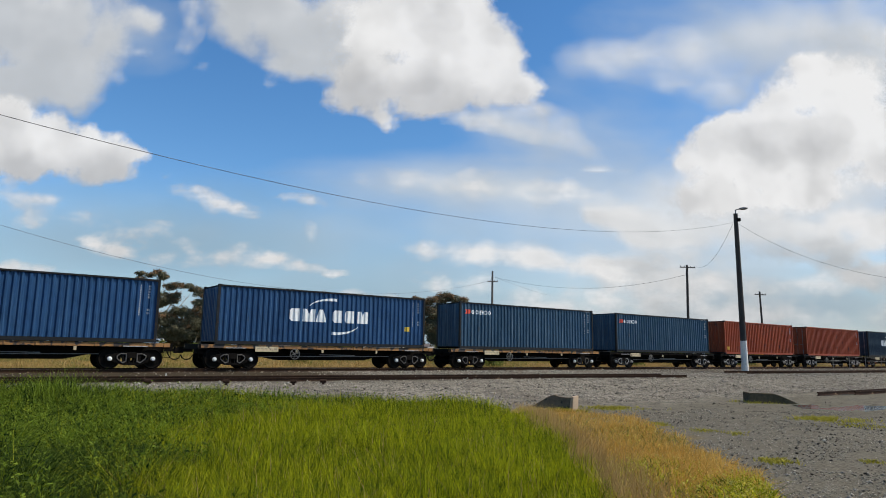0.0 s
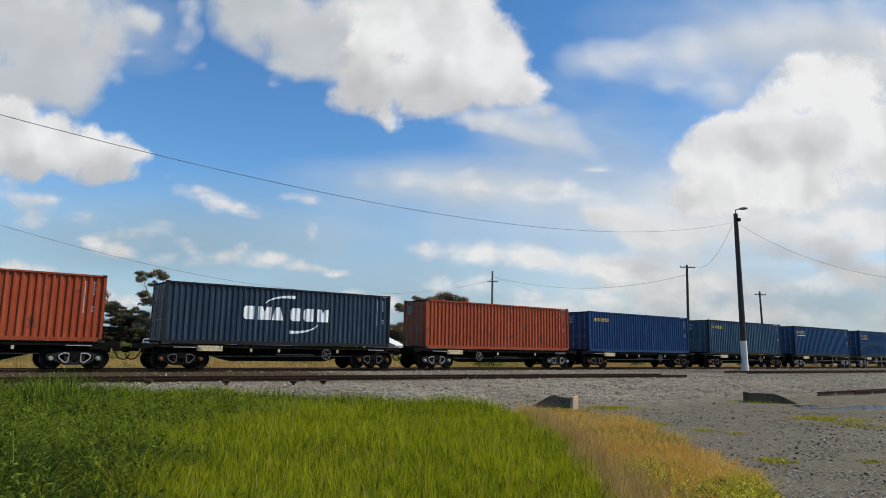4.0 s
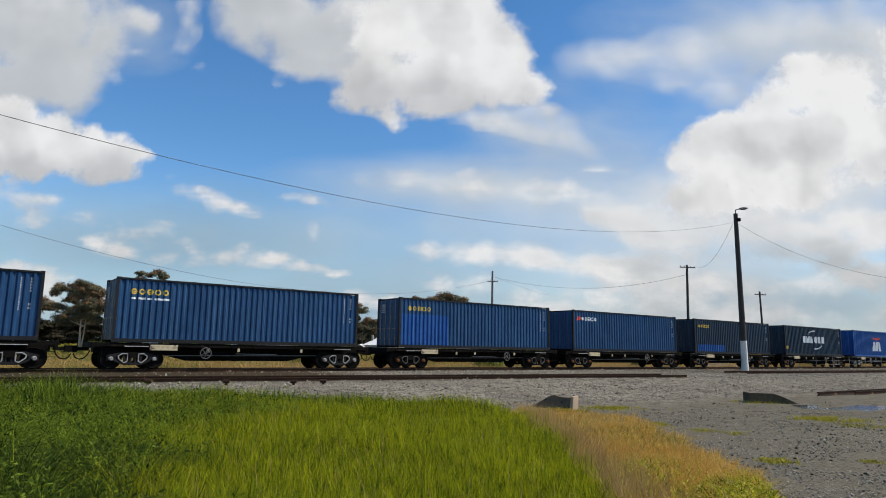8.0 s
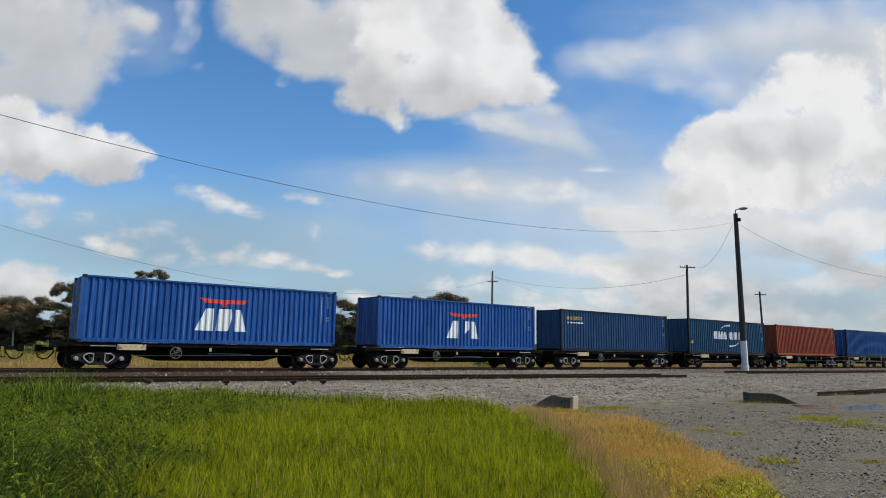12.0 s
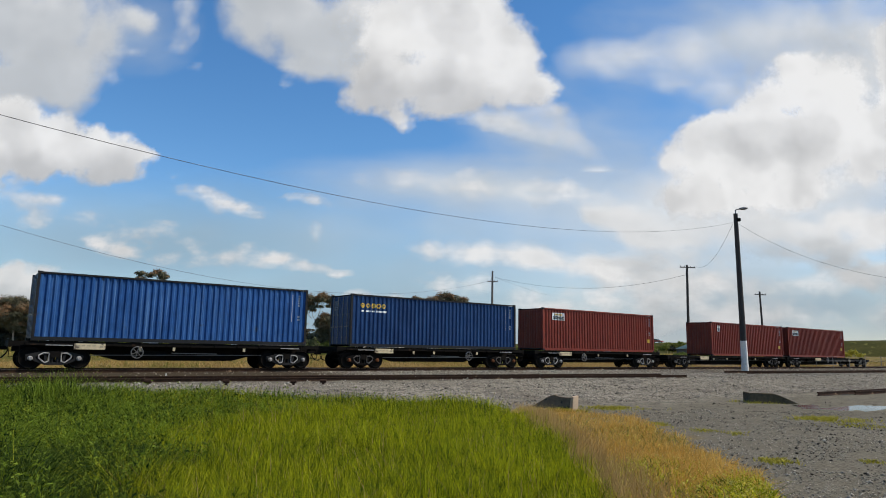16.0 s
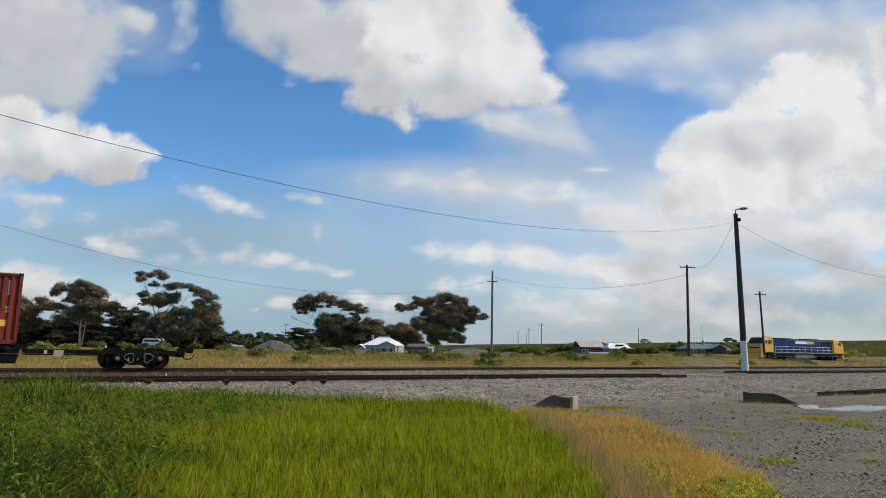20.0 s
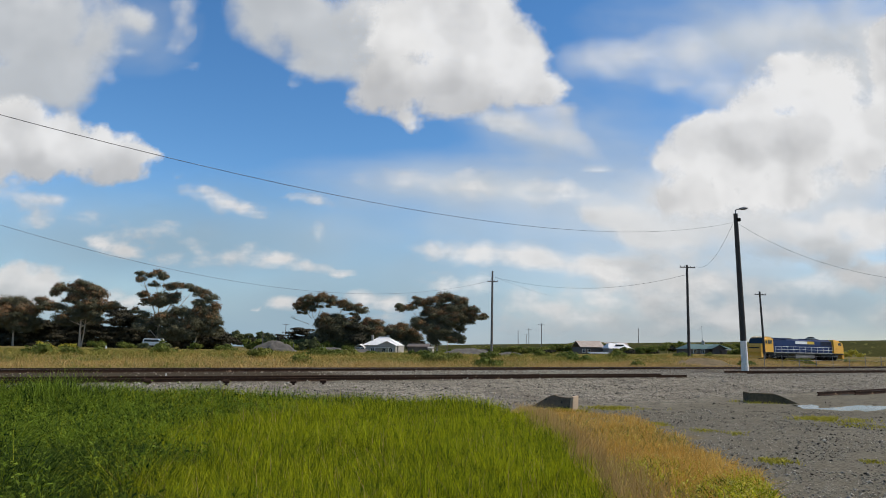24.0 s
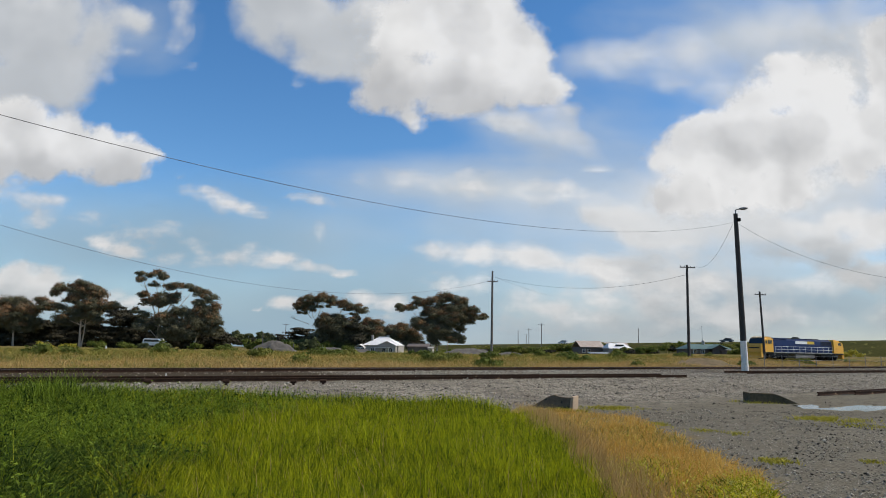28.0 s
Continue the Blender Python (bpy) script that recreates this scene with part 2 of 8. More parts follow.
M["tyre"] = material("black_rubber", (0.015, 0.015, 0.016), None, 0.8)
M["car_white"] = material("white_car_paint", (0.7, 0.7, 0.7), (0.66, 0.66, 0.66), 0.25, bump=0)
M["car_grey"] = material("grey_car_paint", (0.12, 0.13, 0.14), (0.1, 0.11, 0.12), 0.25, bump=0)
M["car_red"] = material("red_car_paint", (0.35, 0.03, 0.025), (0.3, 0.025, 0.02), 0.25, bump=0)


# ---------------------------------------------------------------- mesh tools
def solid(bm, sx, sy, sz, x=0, y=0, z=0, m=None, taper=1.0):
    """A box of that size round (x, y, z), its top narrowed by taper."""
    vs = bmesh.ops.create_cube(bm, size=1)["verts"]
    for v in vs:
        k = taper if v.co.z > 0 else 1.0
        v.co = Vector((v.co.x * sx * k + x, v.co.y * sy * k + y, v.co.z * sz + z))
        if m is not None:
            v.co = m @ v.co
    return vs


def rod(bm, a, b, r, r2=None, n=8, caps=True):
    """A round bar from a to b."""
    a, b = Vector(a), Vector(b)
    d = b - a
    vs = bmesh.ops.create_cone(bm, cap_ends=caps, segments=n, radius1=r, radius2=r if r2 is None else r2, depth=d.length)["verts"]
    bmesh.ops.transform(bm, matrix=Matrix.Translation((a + b) / 2) @ d.to_track_quat("Z", "Y").to_matrix().to_4x4(), verts=vs)
    return vs


def ring(bm, x, y, z, R, r, n=20, k=6, m=None):
    """A torus round the y axis."""
    g = [[None] * k for _ in range(n)]
    for i in range(n):
        a = 2 * math.pi * i / n
        for j in range(k):
            c = 2 * math.pi * j / k
            p = Vector((x + (R + r * math.cos(c)) * math.cos(a), y + r * math.sin(c), z + (R + r * math.cos(c)) * math.sin(a)))
            g[i][j] = bm.verts.new(p)
    for i in range(n):
        for j in range(k):
            bm.faces.new((g[i][j], g[(i + 1) % n][j], g[(i + 1) % n][(j + 1) % k], g[i][(j + 1) % k]))


def shape(bm, pts, y0, y1):
    """A plate with the outline pts in x and z, from y0 to y1."""
    a = [bm.verts.new((x, y0, z)) for x, z in pts]
    b = [bm.verts.new((x, y1, z)) for x, z in pts]
    bm.faces.new(a)
    bm.faces.new(b[::-1])
    for i in range(len(pts)):
        j = (i + 1) % len(pts)
        bm.faces.new((a[j], a[i], b[i], b[j]))


def mesh_of(bm, name, mat):
    bmesh.ops.recalc_face_normals(bm, faces=bm.faces)
    me = bpy.data.meshes.new(name)
    bm.to_mesh(me)
    bm.free()
    me.materials.append(mat)
    return me


def part(name, bm, mat, parent, label="", bevel=0.0):
    """Links a bmesh, or a ready mesh, as one part of a thing."""
    if isinstance(bm, bpy.types.Mesh):
        me = bm
    else:
        if bevel:
            bmesh.ops.bevel(bm, geom=bm.edges[:], offset=bevel, segments=1, affect="EDGES")
        me = mesh_of(bm, name, mat)
    ob = new(name, me)
    ob.parent = parent
    return tagged(ob, label)


def thing(name, label, category, m=None, group="", kind=""):
    ob = new(name)
    ob.empty_display_size = 0.3
    if m is not None:
        ob.matrix_basis = m
    return tagged(ob, label, category, group, kind)


def cards(name, pts, size, mat, parent=None, rnd=None, long=1.0, facing=None):
    """Many small leaf-shaped pieces, one at each point, joined."""
    rnd = rnd or np.random.RandomState(1)
    pts = np.asarray(pts, float)
    n = len(pts)
    a = rnd.normal(size=(n, 3))
    if facing is not None:
        a = np.cross(facing + rnd.normal(0, 0.35, (n, 3)), a)
    a /= np.linalg.norm(a, axis=1)[:, None]
    b = np.cross(a, rnd.normal(size=(n, 3)) if facing is None else facing + rnd.normal(0, 0.35, (n, 3)))
    b /= np.linalg.norm(b, axis=1)[:, None]
    k = size * rnd.uniform(0.6, 1.4, (n, 1))
    a, b = a * k * long, b * k * 0.55
    v = np.stack([pts - a, pts + b * 0.9 - a * 0.1, pts + a, pts - b * 0.9 + a * 0.15], 1).reshape(-1, 3)
    me = quads(name, v)
    me.materials.append(mat)
    ob = new(name, me)
    ob.parent = parent
    return ob


def quads(name, v):
    """A mesh of separate four-cornered pieces."""
    n = len(v) // 4
    me = bpy.data.meshes.new(name)
    me.vertices.add(len(v))
    me.vertices.foreach_set("co", v.astype(np.float32).ravel())
    me.loops.add(len(v))
    me.loops.foreach_set("vertex_index", np.arange(len(v), dtype=np.int32))
    me.polygons.add(n)
    me.polygons.foreach_set("loop_start", np.arange(0, 4 * n, 4, dtype=np.int32))
    me.polygons.foreach_set("loop_total", np.full(n, 4, dtype=np.int32))
    me.update(calc_edges=True)
    return me


def blades(name, x, y, z, tall, wide, lean, mat, label, category, rnd, kind="stuff"):
    """Grass blades: each a narrow bent strip of two pieces that ends in a point."""
    n = len(x)
    base = np.stack([x, y, z], 1)
    ang = rnd.uniform(0, 2 * np.pi, n)
    side = np.stack([np.cos(ang), np.sin(ang), np.zeros(n)], 1) * (wide / 2)[:, None]
    tip = rnd.normal(0, 1, (n, 2)) * (lean * tall)[:, None]
    mid = base + np.stack([tip[:, 0] * 0.3, tip[:, 1] * 0.3, tall * 0.55], 1)
    end = base + np.stack([tip[:, 0], tip[:, 1], tall], 1)
    v = np.stack([base - side, base + side, mid + side * 0.8, mid - side * 0.8, end], 1).reshape(-1, 3)
    idx = np.arange(n)[:, None] * 5 + np.array([0, 1, 2, 3, 3, 2, 4])[None]
    me = bpy.data.meshes.new(name)
    me.vertices.add(len(v))
    me.vertices.foreach_set("co", v.astype(np.float32).ravel())
    me.loops.add(7 * n)
    me.loops.foreach_set("vertex_index", idx.astype(np.int32).ravel())
    me.polygons.add(2 * n)
    st = (np.arange(n)[:, None] * 7 + np.array([0, 4])[None]).ravel()
    me.polygons.foreach_set("loop_start", st.astype(np.int32))
    me.polygons.foreach_set("loop_total", np.tile([4, 3], n).astype(np.int32))
    me.update(calc_edges=True)
    me.materials.append(mat)
    return tagged(new(name, me), label, category, kind=kind)


# ---------------------------------------------------------------- ground
def inside(x, y, poly):
    """Whether points lie in a polygon."""
    x, y = x + 0.22 * waves(x * 5, y * 5) + 0.12 * waves(x * 17, y * 19), y + 0.25 * waves(y * 6, x * 4) + 0.12 * waves(y * 15, x * 21)
    r = np.zeros(np.shape(x), bool)
    for (x1, y1), (x2, y2) in zip(poly, poly[1:] + poly[:1]):
        c = ((y1 > y) != (y2 > y)) & (x < (x2 - x1) * (y - y1) / (y2 - y1 + 1e-12) + x1)
        r ^= c
    return r


LAWN = [(-40, 2.0), (1.3, 2.0), (1.65, 7.0), (1.9, 10.5), (2.1, 13.0), (1.9, 15.6), (1.0, 17.6), (-0.6, 18.6), (-3.0, 18.6), (-7.0, 17.6), (-13.0, 15.4), (-40, 2.0)][:-1]
DRY = [(1.3, 3.0), (2.9, 5.0), (3.8, 7.4), (4.0, 8.6), (4.4, 11.1), (4.6, 14.2), (5.0, 17.6), (2.3, 18.6), (1.2, 15.8), (1.9, 10.5), (1.6, 7.0)]


def build_ground():
    fine = np.arange(-44, 112, 0.6)
    far = np.cumsum(0.8 * 1.17 ** np.arange(1, 42))
    xs = np.concatenate([-44 - far[::-1], fine, 111.4 + far])
    finey = np.arange(-2, 110, 0.6)
    ys = np.concatenate([-2 - far[::-1], finey, 109.4 + far])
    X, Y = np.meshgrid(xs, ys)
    Z = land(X, Y)
    near = (np.abs(X - 30) < 75) & (Y < 60) & (Y > 0)
    rnd = np.random.RandomState(4)
    Z = Z + near * rnd.normal(0, 0.008, Z.shape)
    nx, ny = len(xs), len(ys)
    v = np.stack([X, Y, Z], -1).reshape(-1, 3)
    i = (np.arange(ny - 1)[:, None] * nx + np.arange(nx - 1)[None]).ravel()
    f = np.stack([i, i + 1, i + nx + 1, i + nx], 1)
    me = bpy.data.meshes.new("ground")
    me.vertices.add(len(v))
    me.vertices.foreach_set("co", v.astype(np.float32).ravel())
    me.loops.add(f.size)
    me.loops.foreach_set("vertex_index", f.astype(np.int32).ravel())
    me.polygons.add(len(f))
    me.polygons.foreach_set("loop_start", np.arange(0, f.size, 4, dtype=np.int32))
    me.polygons.foreach_set("loop_total", np.full(len(f), 4, np.int32))
    me.update(calc_edges=True)
    me.shade_smooth()
    # which kind of soil lies where
    S, W = X * CA + (Y - OFF) * SA, -X * SA + (Y - OFF) * CA
    jig = 1.2 * waves(X * 2.1, Y * 2.3) + rnd.normal(0, 0.3, X.shape)
    green = inside(X, Y, LAWN).astype(float)
    dry = inside(X, Y, DRY).astype(float)
    field = smooth(3.6, 5.2, W + 0.4 * jig)
    yard = smooth(-18.0, -21.0, W + 0.5 * jig)
    col = np.stack([green, dry, field, yard], -1).reshape(-1, 4)
    bed = smooth(-4.0, -12.0, S + 2 * jig) * smooth(-11.2, -10.0, W + 0.10 * (S + 20)) * (1 - smooth(1.6, 3.0, W))
    bed = np.maximum(bed, 0.55 * smooth(12.0, 24.0, S + 2 * jig) * smooth(-11.0, -7.0, W) * (1 - smooth(2.6, 4.0, W)))
    me.attributes.new("bed", "FLOAT", "POINT").data.foreach_set("value", bed.astype(np.float32).ravel())
    at = me.color_attributes.new("soil", "FLOAT_COLOR", "POINT")
    at.data.foreach_set("color", col.astype(np.float32).ravel())

    m = bpy.data.materials.new("gravel_and_soil")
    m.use_nodes = True
    n, l = m.node_tree.nodes, m.node_tree.links
    b = n["Principled BSDF"]
    b.inputs["Roughness"].default_value = 0.95
    b.inputs["Specular IOR Level"].default_value = 0.03
    co, att, sep = n.new("ShaderNodeTexCoord"), n.new("ShaderNodeAttribute"), n.new("ShaderNodeSeparateColor")
    att.attribute_name = "soil"
    l.new(att.outputs["Color"], sep.inputs[0])
    vo, no, big = n.new("ShaderNodeTexVoronoi"), n.new("ShaderNodeTexNoise"), n.new("ShaderNodeTexNoise")
    vo.inputs["Scale"].default_value = 16
    no.inputs["Scale"].default_value, no.inputs["Detail"].default_value = 3.0, 8
    big.inputs["Scale"].default_value, big.inputs["Detail"].default_value = 0.25, 6
    for t in (vo, no, big):
        l.new(co.outputs["Object"], t.inputs["Vector"])
    # gravel: every stone a little different, dirtier in places
    sr = n.new("ShaderNodeValToRGB")
    sr.color_ramp.elements[0].color, sr.color_ramp.elements[1].color = (0.050, 0.043, 0.032, 1), (0.30, 0.262, 0.198, 1)
    sepv = n.new("ShaderNodeSeparateColor")
    l.new(vo.outputs["Color"], sepv.inputs[0])
    mid, midm, mida = n.new("ShaderNodeTexNoise"), n.new("ShaderNodeMath"), n.new("ShaderNodeMath")
    mid.inputs["Scale"].default_value, mid.inputs["Detail"].default_value = 2.6, 6
    l.new(co.outputs["Object"], mid.inputs["Vector"])
    midm.operation, mida.operation, mida.use_clamp = "MULTIPLY_ADD", "ADD", True
    midm.inputs[1].default_value, midm.inputs[2].default_value = 1.9, -0.93
    l.new(mid.outputs["Fac"], midm.inputs[0])
    l.new(midm.outputs[0], mida.inputs[0])
    l.new(sepv.outputs[0], mida.inputs[1])
    l.new(mida.outputs[0], sr.inputs[0])
    dirt = n.new("ShaderNodeMix")
    dirt.data_type = "RGBA"
    dirt.inputs["B"].default_value = (0.128, 0.106, 0.077, 1)
    dm = n.new("ShaderNodeMapRange")
    dm.inputs["From Min"].default_value, dm.inputs["From Max"].default_value = 0.45, 0.65
    l.new(big.outputs["Fac"], dm.inputs["Value"])
    dmx = n.new("ShaderNodeMath")
    dmx.operation = "MULTIPLY"
    dmx.inputs[1].default_value = 0.6
    l.new(dm.outputs[0], dmx.inputs[0])
    l.new(dmx.outputs[0], dirt.inputs["Factor"])
    l.new(sr.outputs[0], dirt.inputs["A"])
    dust, dk = n.new("ShaderNodeMix"), n.new("ShaderNodeMath")
    dust.data_type, dk.operation = "RGBA", "MULTIPLY"
    dk.inputs[1].default_value = 0.75
    dust.inputs["B"].default_value = (0.112, 0.098, 0.069, 1)
    l.new(att.outputs["Alpha"], dk.inputs[0])
    l.new(dk.outputs[0], dust.inputs["Factor"])
    l.new(dirt.outputs["Result"], dust.inputs["A"])
    oily, bed_at, bed_m = n.new("ShaderNodeMix"), n.new("ShaderNodeAttribute"), n.new("ShaderNodeMath")
    oily.data_type, bed_at.attribute_name, bed_m.operation = "RGBA", "bed", "MULTIPLY"
    bed_m.inputs[1].default_value = 0.95
    oily.inputs["B"].default_value = (0.046, 0.034, 0.019, 1)
    l.new(bed_at.outputs["Fac"], bed_m.inputs[0])
    l.new(bed_m.outputs[0], oily.inputs["Factor"])
    l.new(dust.outputs["Result"], oily.inputs["A"])
    last = oily.outputs["Result"]
    for ch, c1, c2 in ((0, (0.035, 0.05, 0.012), (0.07, 0.085, 0.02)), (1, (0.22, 0.13, 0.035), (0.14, 0.11, 0.035)), (2, (0.095, 0.090, 0.024), (0.20, 0.135, 0.045))):
        two = n.new("ShaderNodeMix")
        two.data_type = "RGBA"
        two.inputs["A"].default_value, two.inputs["B"].default_value = (*c1, 1), (*c2, 1)
        rr = n.new("ShaderNodeMapRange")
        rr.inputs["From Min"].default_value, rr.inputs["From Max"].default_value = 0.4, 0.6
        l.new((no if ch < 2 else big).outputs["Fac"], rr.inputs["Value"])
        l.new(rr.outputs[0], two.inputs["Factor"])
        put = n.new("ShaderNodeMix")
        put.data_type = "RGBA"
        l.new(sep.outputs[ch], put.inputs["Factor"])
        l.new(last, put.inputs["A"])
        l.new(two.outputs["Result"], put.inputs["B"])
        last = put.outputs["Result"]
    l.new(last, b.inputs["Base Color"])
    bp = n.new("ShaderNodeBump")
    bp.inputs["Strength"].default_value, bp.inputs["Distance"].default_value = 0.6, 0.04
    l.new(vo.outputs["Distance"], bp.inputs["Height"])
    l.new(bp.outputs[0], b.inputs["Normal"])
    me.materials.append(m)
    tagged(new("ground", me), "grey gravel yard with grass and open field", "ground", kind="structure")


build_ground()


# ---------------------------------------------------------------- tracks
def rail_mesh(length, head):
    """A rail's true section: foot, web and head."""
    bm = bmesh.new()
    sec = [(-0.065, -0.15), (0.065, -0.15), (0.065, -0.138), (0.012, -0.12), (0.012, -0.045), (0.034, -0.035), (0.034, -0.004), (0.028, 0), (-0.028, 0), (-0.034, -0.004), (-0.034, -0.035), (-0.012, -0.045), (-0.012, -0.12), (-0.065, -0.138)]
    a = [bm.verts.new((0, y, z)) for y, z in sec]
    b = [bm.verts.new((length, y, z)) for y, z in sec]
    bm.faces.new(a)
    bm.faces.new(b[::-1])
    for i in range(len(sec)):
        j = (i + 1) % len(sec)
        f = bm.faces.new((a[j], a[i], b[i], b[j]))
        f.material_index = 1 if i in (6, 7, 8) else 0
    me = mesh_of(bm, "rail", M["rust"])
    me.materials.append(head)
    return me


def track(name, label, origin, turn, start, length, z, head, sleepers):
    t = thing(name, label, "railway track", pose(origin[0], origin[1], z, 0, 0, turn), kind="structure")
    seg = 13.7
    me = rail_mesh(seg - 0.006, head)
    for side in (-1, 1):
        for i in range(int(length / seg)):
            r = part("rail", me, None, t)
            r.matrix_basis = pose(start + i * seg, side * (GAUGE / 2 + 0.035), 0)
    if sleepers:
        bm = bmesh.new()
        solid(bm, 0.24, 2.6, 0.13, 0, 0, -0.215)
        sm = mesh_of(bm, "sleeper", M["sleeper"])
        for i in range(sleepers):
            o = part("sleeper", sm, None, t)
            o.matrix_basis = pose(-34 + i * 0.68, random.uniform(-0.03, 0.03), random.uniform(-0.015, 0.01), 0, 0, random.uniform(-1, 1))
    return t


track("main_track", "straight railway track on grey ballast with polished rails", line(0), TURN, -700, 1400, RAIL, M["shine"], 190)
SIDE_A = (-12.72, 19.33, 0)
SIDE_B = (12.8, 34.78, 0)
side_turn = math.degrees(math.atan2(SIDE_B[1] - SIDE_A[1], SIDE_B[0] - SIDE_A[0]))
ux, uy = math.cos(radians(side_turn)), math.sin(radians(side_turn))
side_len = math.hypot(SIDE_B[0] - SIDE_A[0], SIDE_B[1] - SIDE_A[1])
side_o = (SIDE_A[0] - uy * 0.83, SIDE_A[1] + ux * 0.83)
track("siding_track", "disused siding track with rusty rails sunk in gravel", side_o, side_turn, side_len - 13.7 * 8, 13.7 * 8 + 0.1, -0.06, M["rust"], 0)


# ---------------------------------------------------------------- boxes and wagons
CACHE = {}


def cached(key, make):
    if key not in CACHE:
        CACHE[key] = make()
    return CACHE[key]


RIB_N, RIB_DEPTH = 43, 0.058


def rib_profile(length, n, depth):
    """Corrugation: an outer flat, a slant, an inner flat and a slant back, over and over."""
    step = length / n
    prof = []
    for i in range(n):
        x = i * step
        prof += [(x, 0), (x + step * 0.28, 0), (x + step * 0.48, depth), (x + step * 0.80, depth)]
    return prof + [(length, 0)]


def drape(bm, lift=0.004):
    """Lays painted marks onto the corrugated side."""
    prof = rib_profile(BOX_L - 0.22, RIB_N, RIB_DEPTH)
    x0, x1 = min(v.co.x for v in bm.verts), max(v.co.x for v in bm.verts)
    bmesh.ops.delete(bm, geom=[f for f in bm.faces if f.calc_center_median().y > -0.0005], context="FACES")
    for x, y in prof:
        if x0 < x + 0.11 < x1:
            bmesh.ops.bisect_plane(bm, geom=bm.verts[:] + bm.edges[:] + bm.faces[:], plane_co=(x + 0.11, 0, 0), plane_no=(1, 0, 0), dist=1e-5)
    px, py = [a for a, b in prof], [b for a, b in prof]
    for v in bm.verts:
        v.co.y = float(np.interp(v.co.x - 0.11, px, py)) + 0.006 - lift
    return bm


def ribbed(length, height, n, depth=RIB_DEPTH):
    """A corrugated panel in x and z: flat bands joined by slants."""
    bm = bmesh.new()
    prof = rib_profile(length, n, depth)
    a = [bm.verts.new((x, y, 0)) for x, y in prof]
    b = [bm.verts.new((x, y, height)) for x, y in prof]
    for i in range(len(prof) - 1):
        bm.faces.new((a[i], a[i + 1], b[i + 1], b[i]))
    return bm


def bars(bm, x, z, w, h, rows, gap=0.35):
    """Lines of unreadable writing as upright bars."""
    for i in range(rows):
        hh = h / rows
        solid(bm, w, 0.004, hh * (1 - gap), x, 0, z - hh * (i + 0.5))


def arc(bm, cx, cz, R, a0, a1, thick, n=14):
    """A crescent stroke."""
    out, inn = [], []
    for i in range(n + 1):
        k = i / n
        a = radians(a0 + (a1 - a0) * k)
        t = thick * (0.25 + 0.75 * k)
        out.append((cx + R[0] * math.cos(a), cz + R[1] * math.sin(a)))
        inn.append((cx + (R[0] - t) * math.cos(a), cz + (R[1] - t) * math.sin(a)))
    for i in range(n):
        bm.faces.new([bm.verts.new((x, -0.002, z)) for x, z in (out[i], out[i + 1], inn[i + 1], inn[i])])


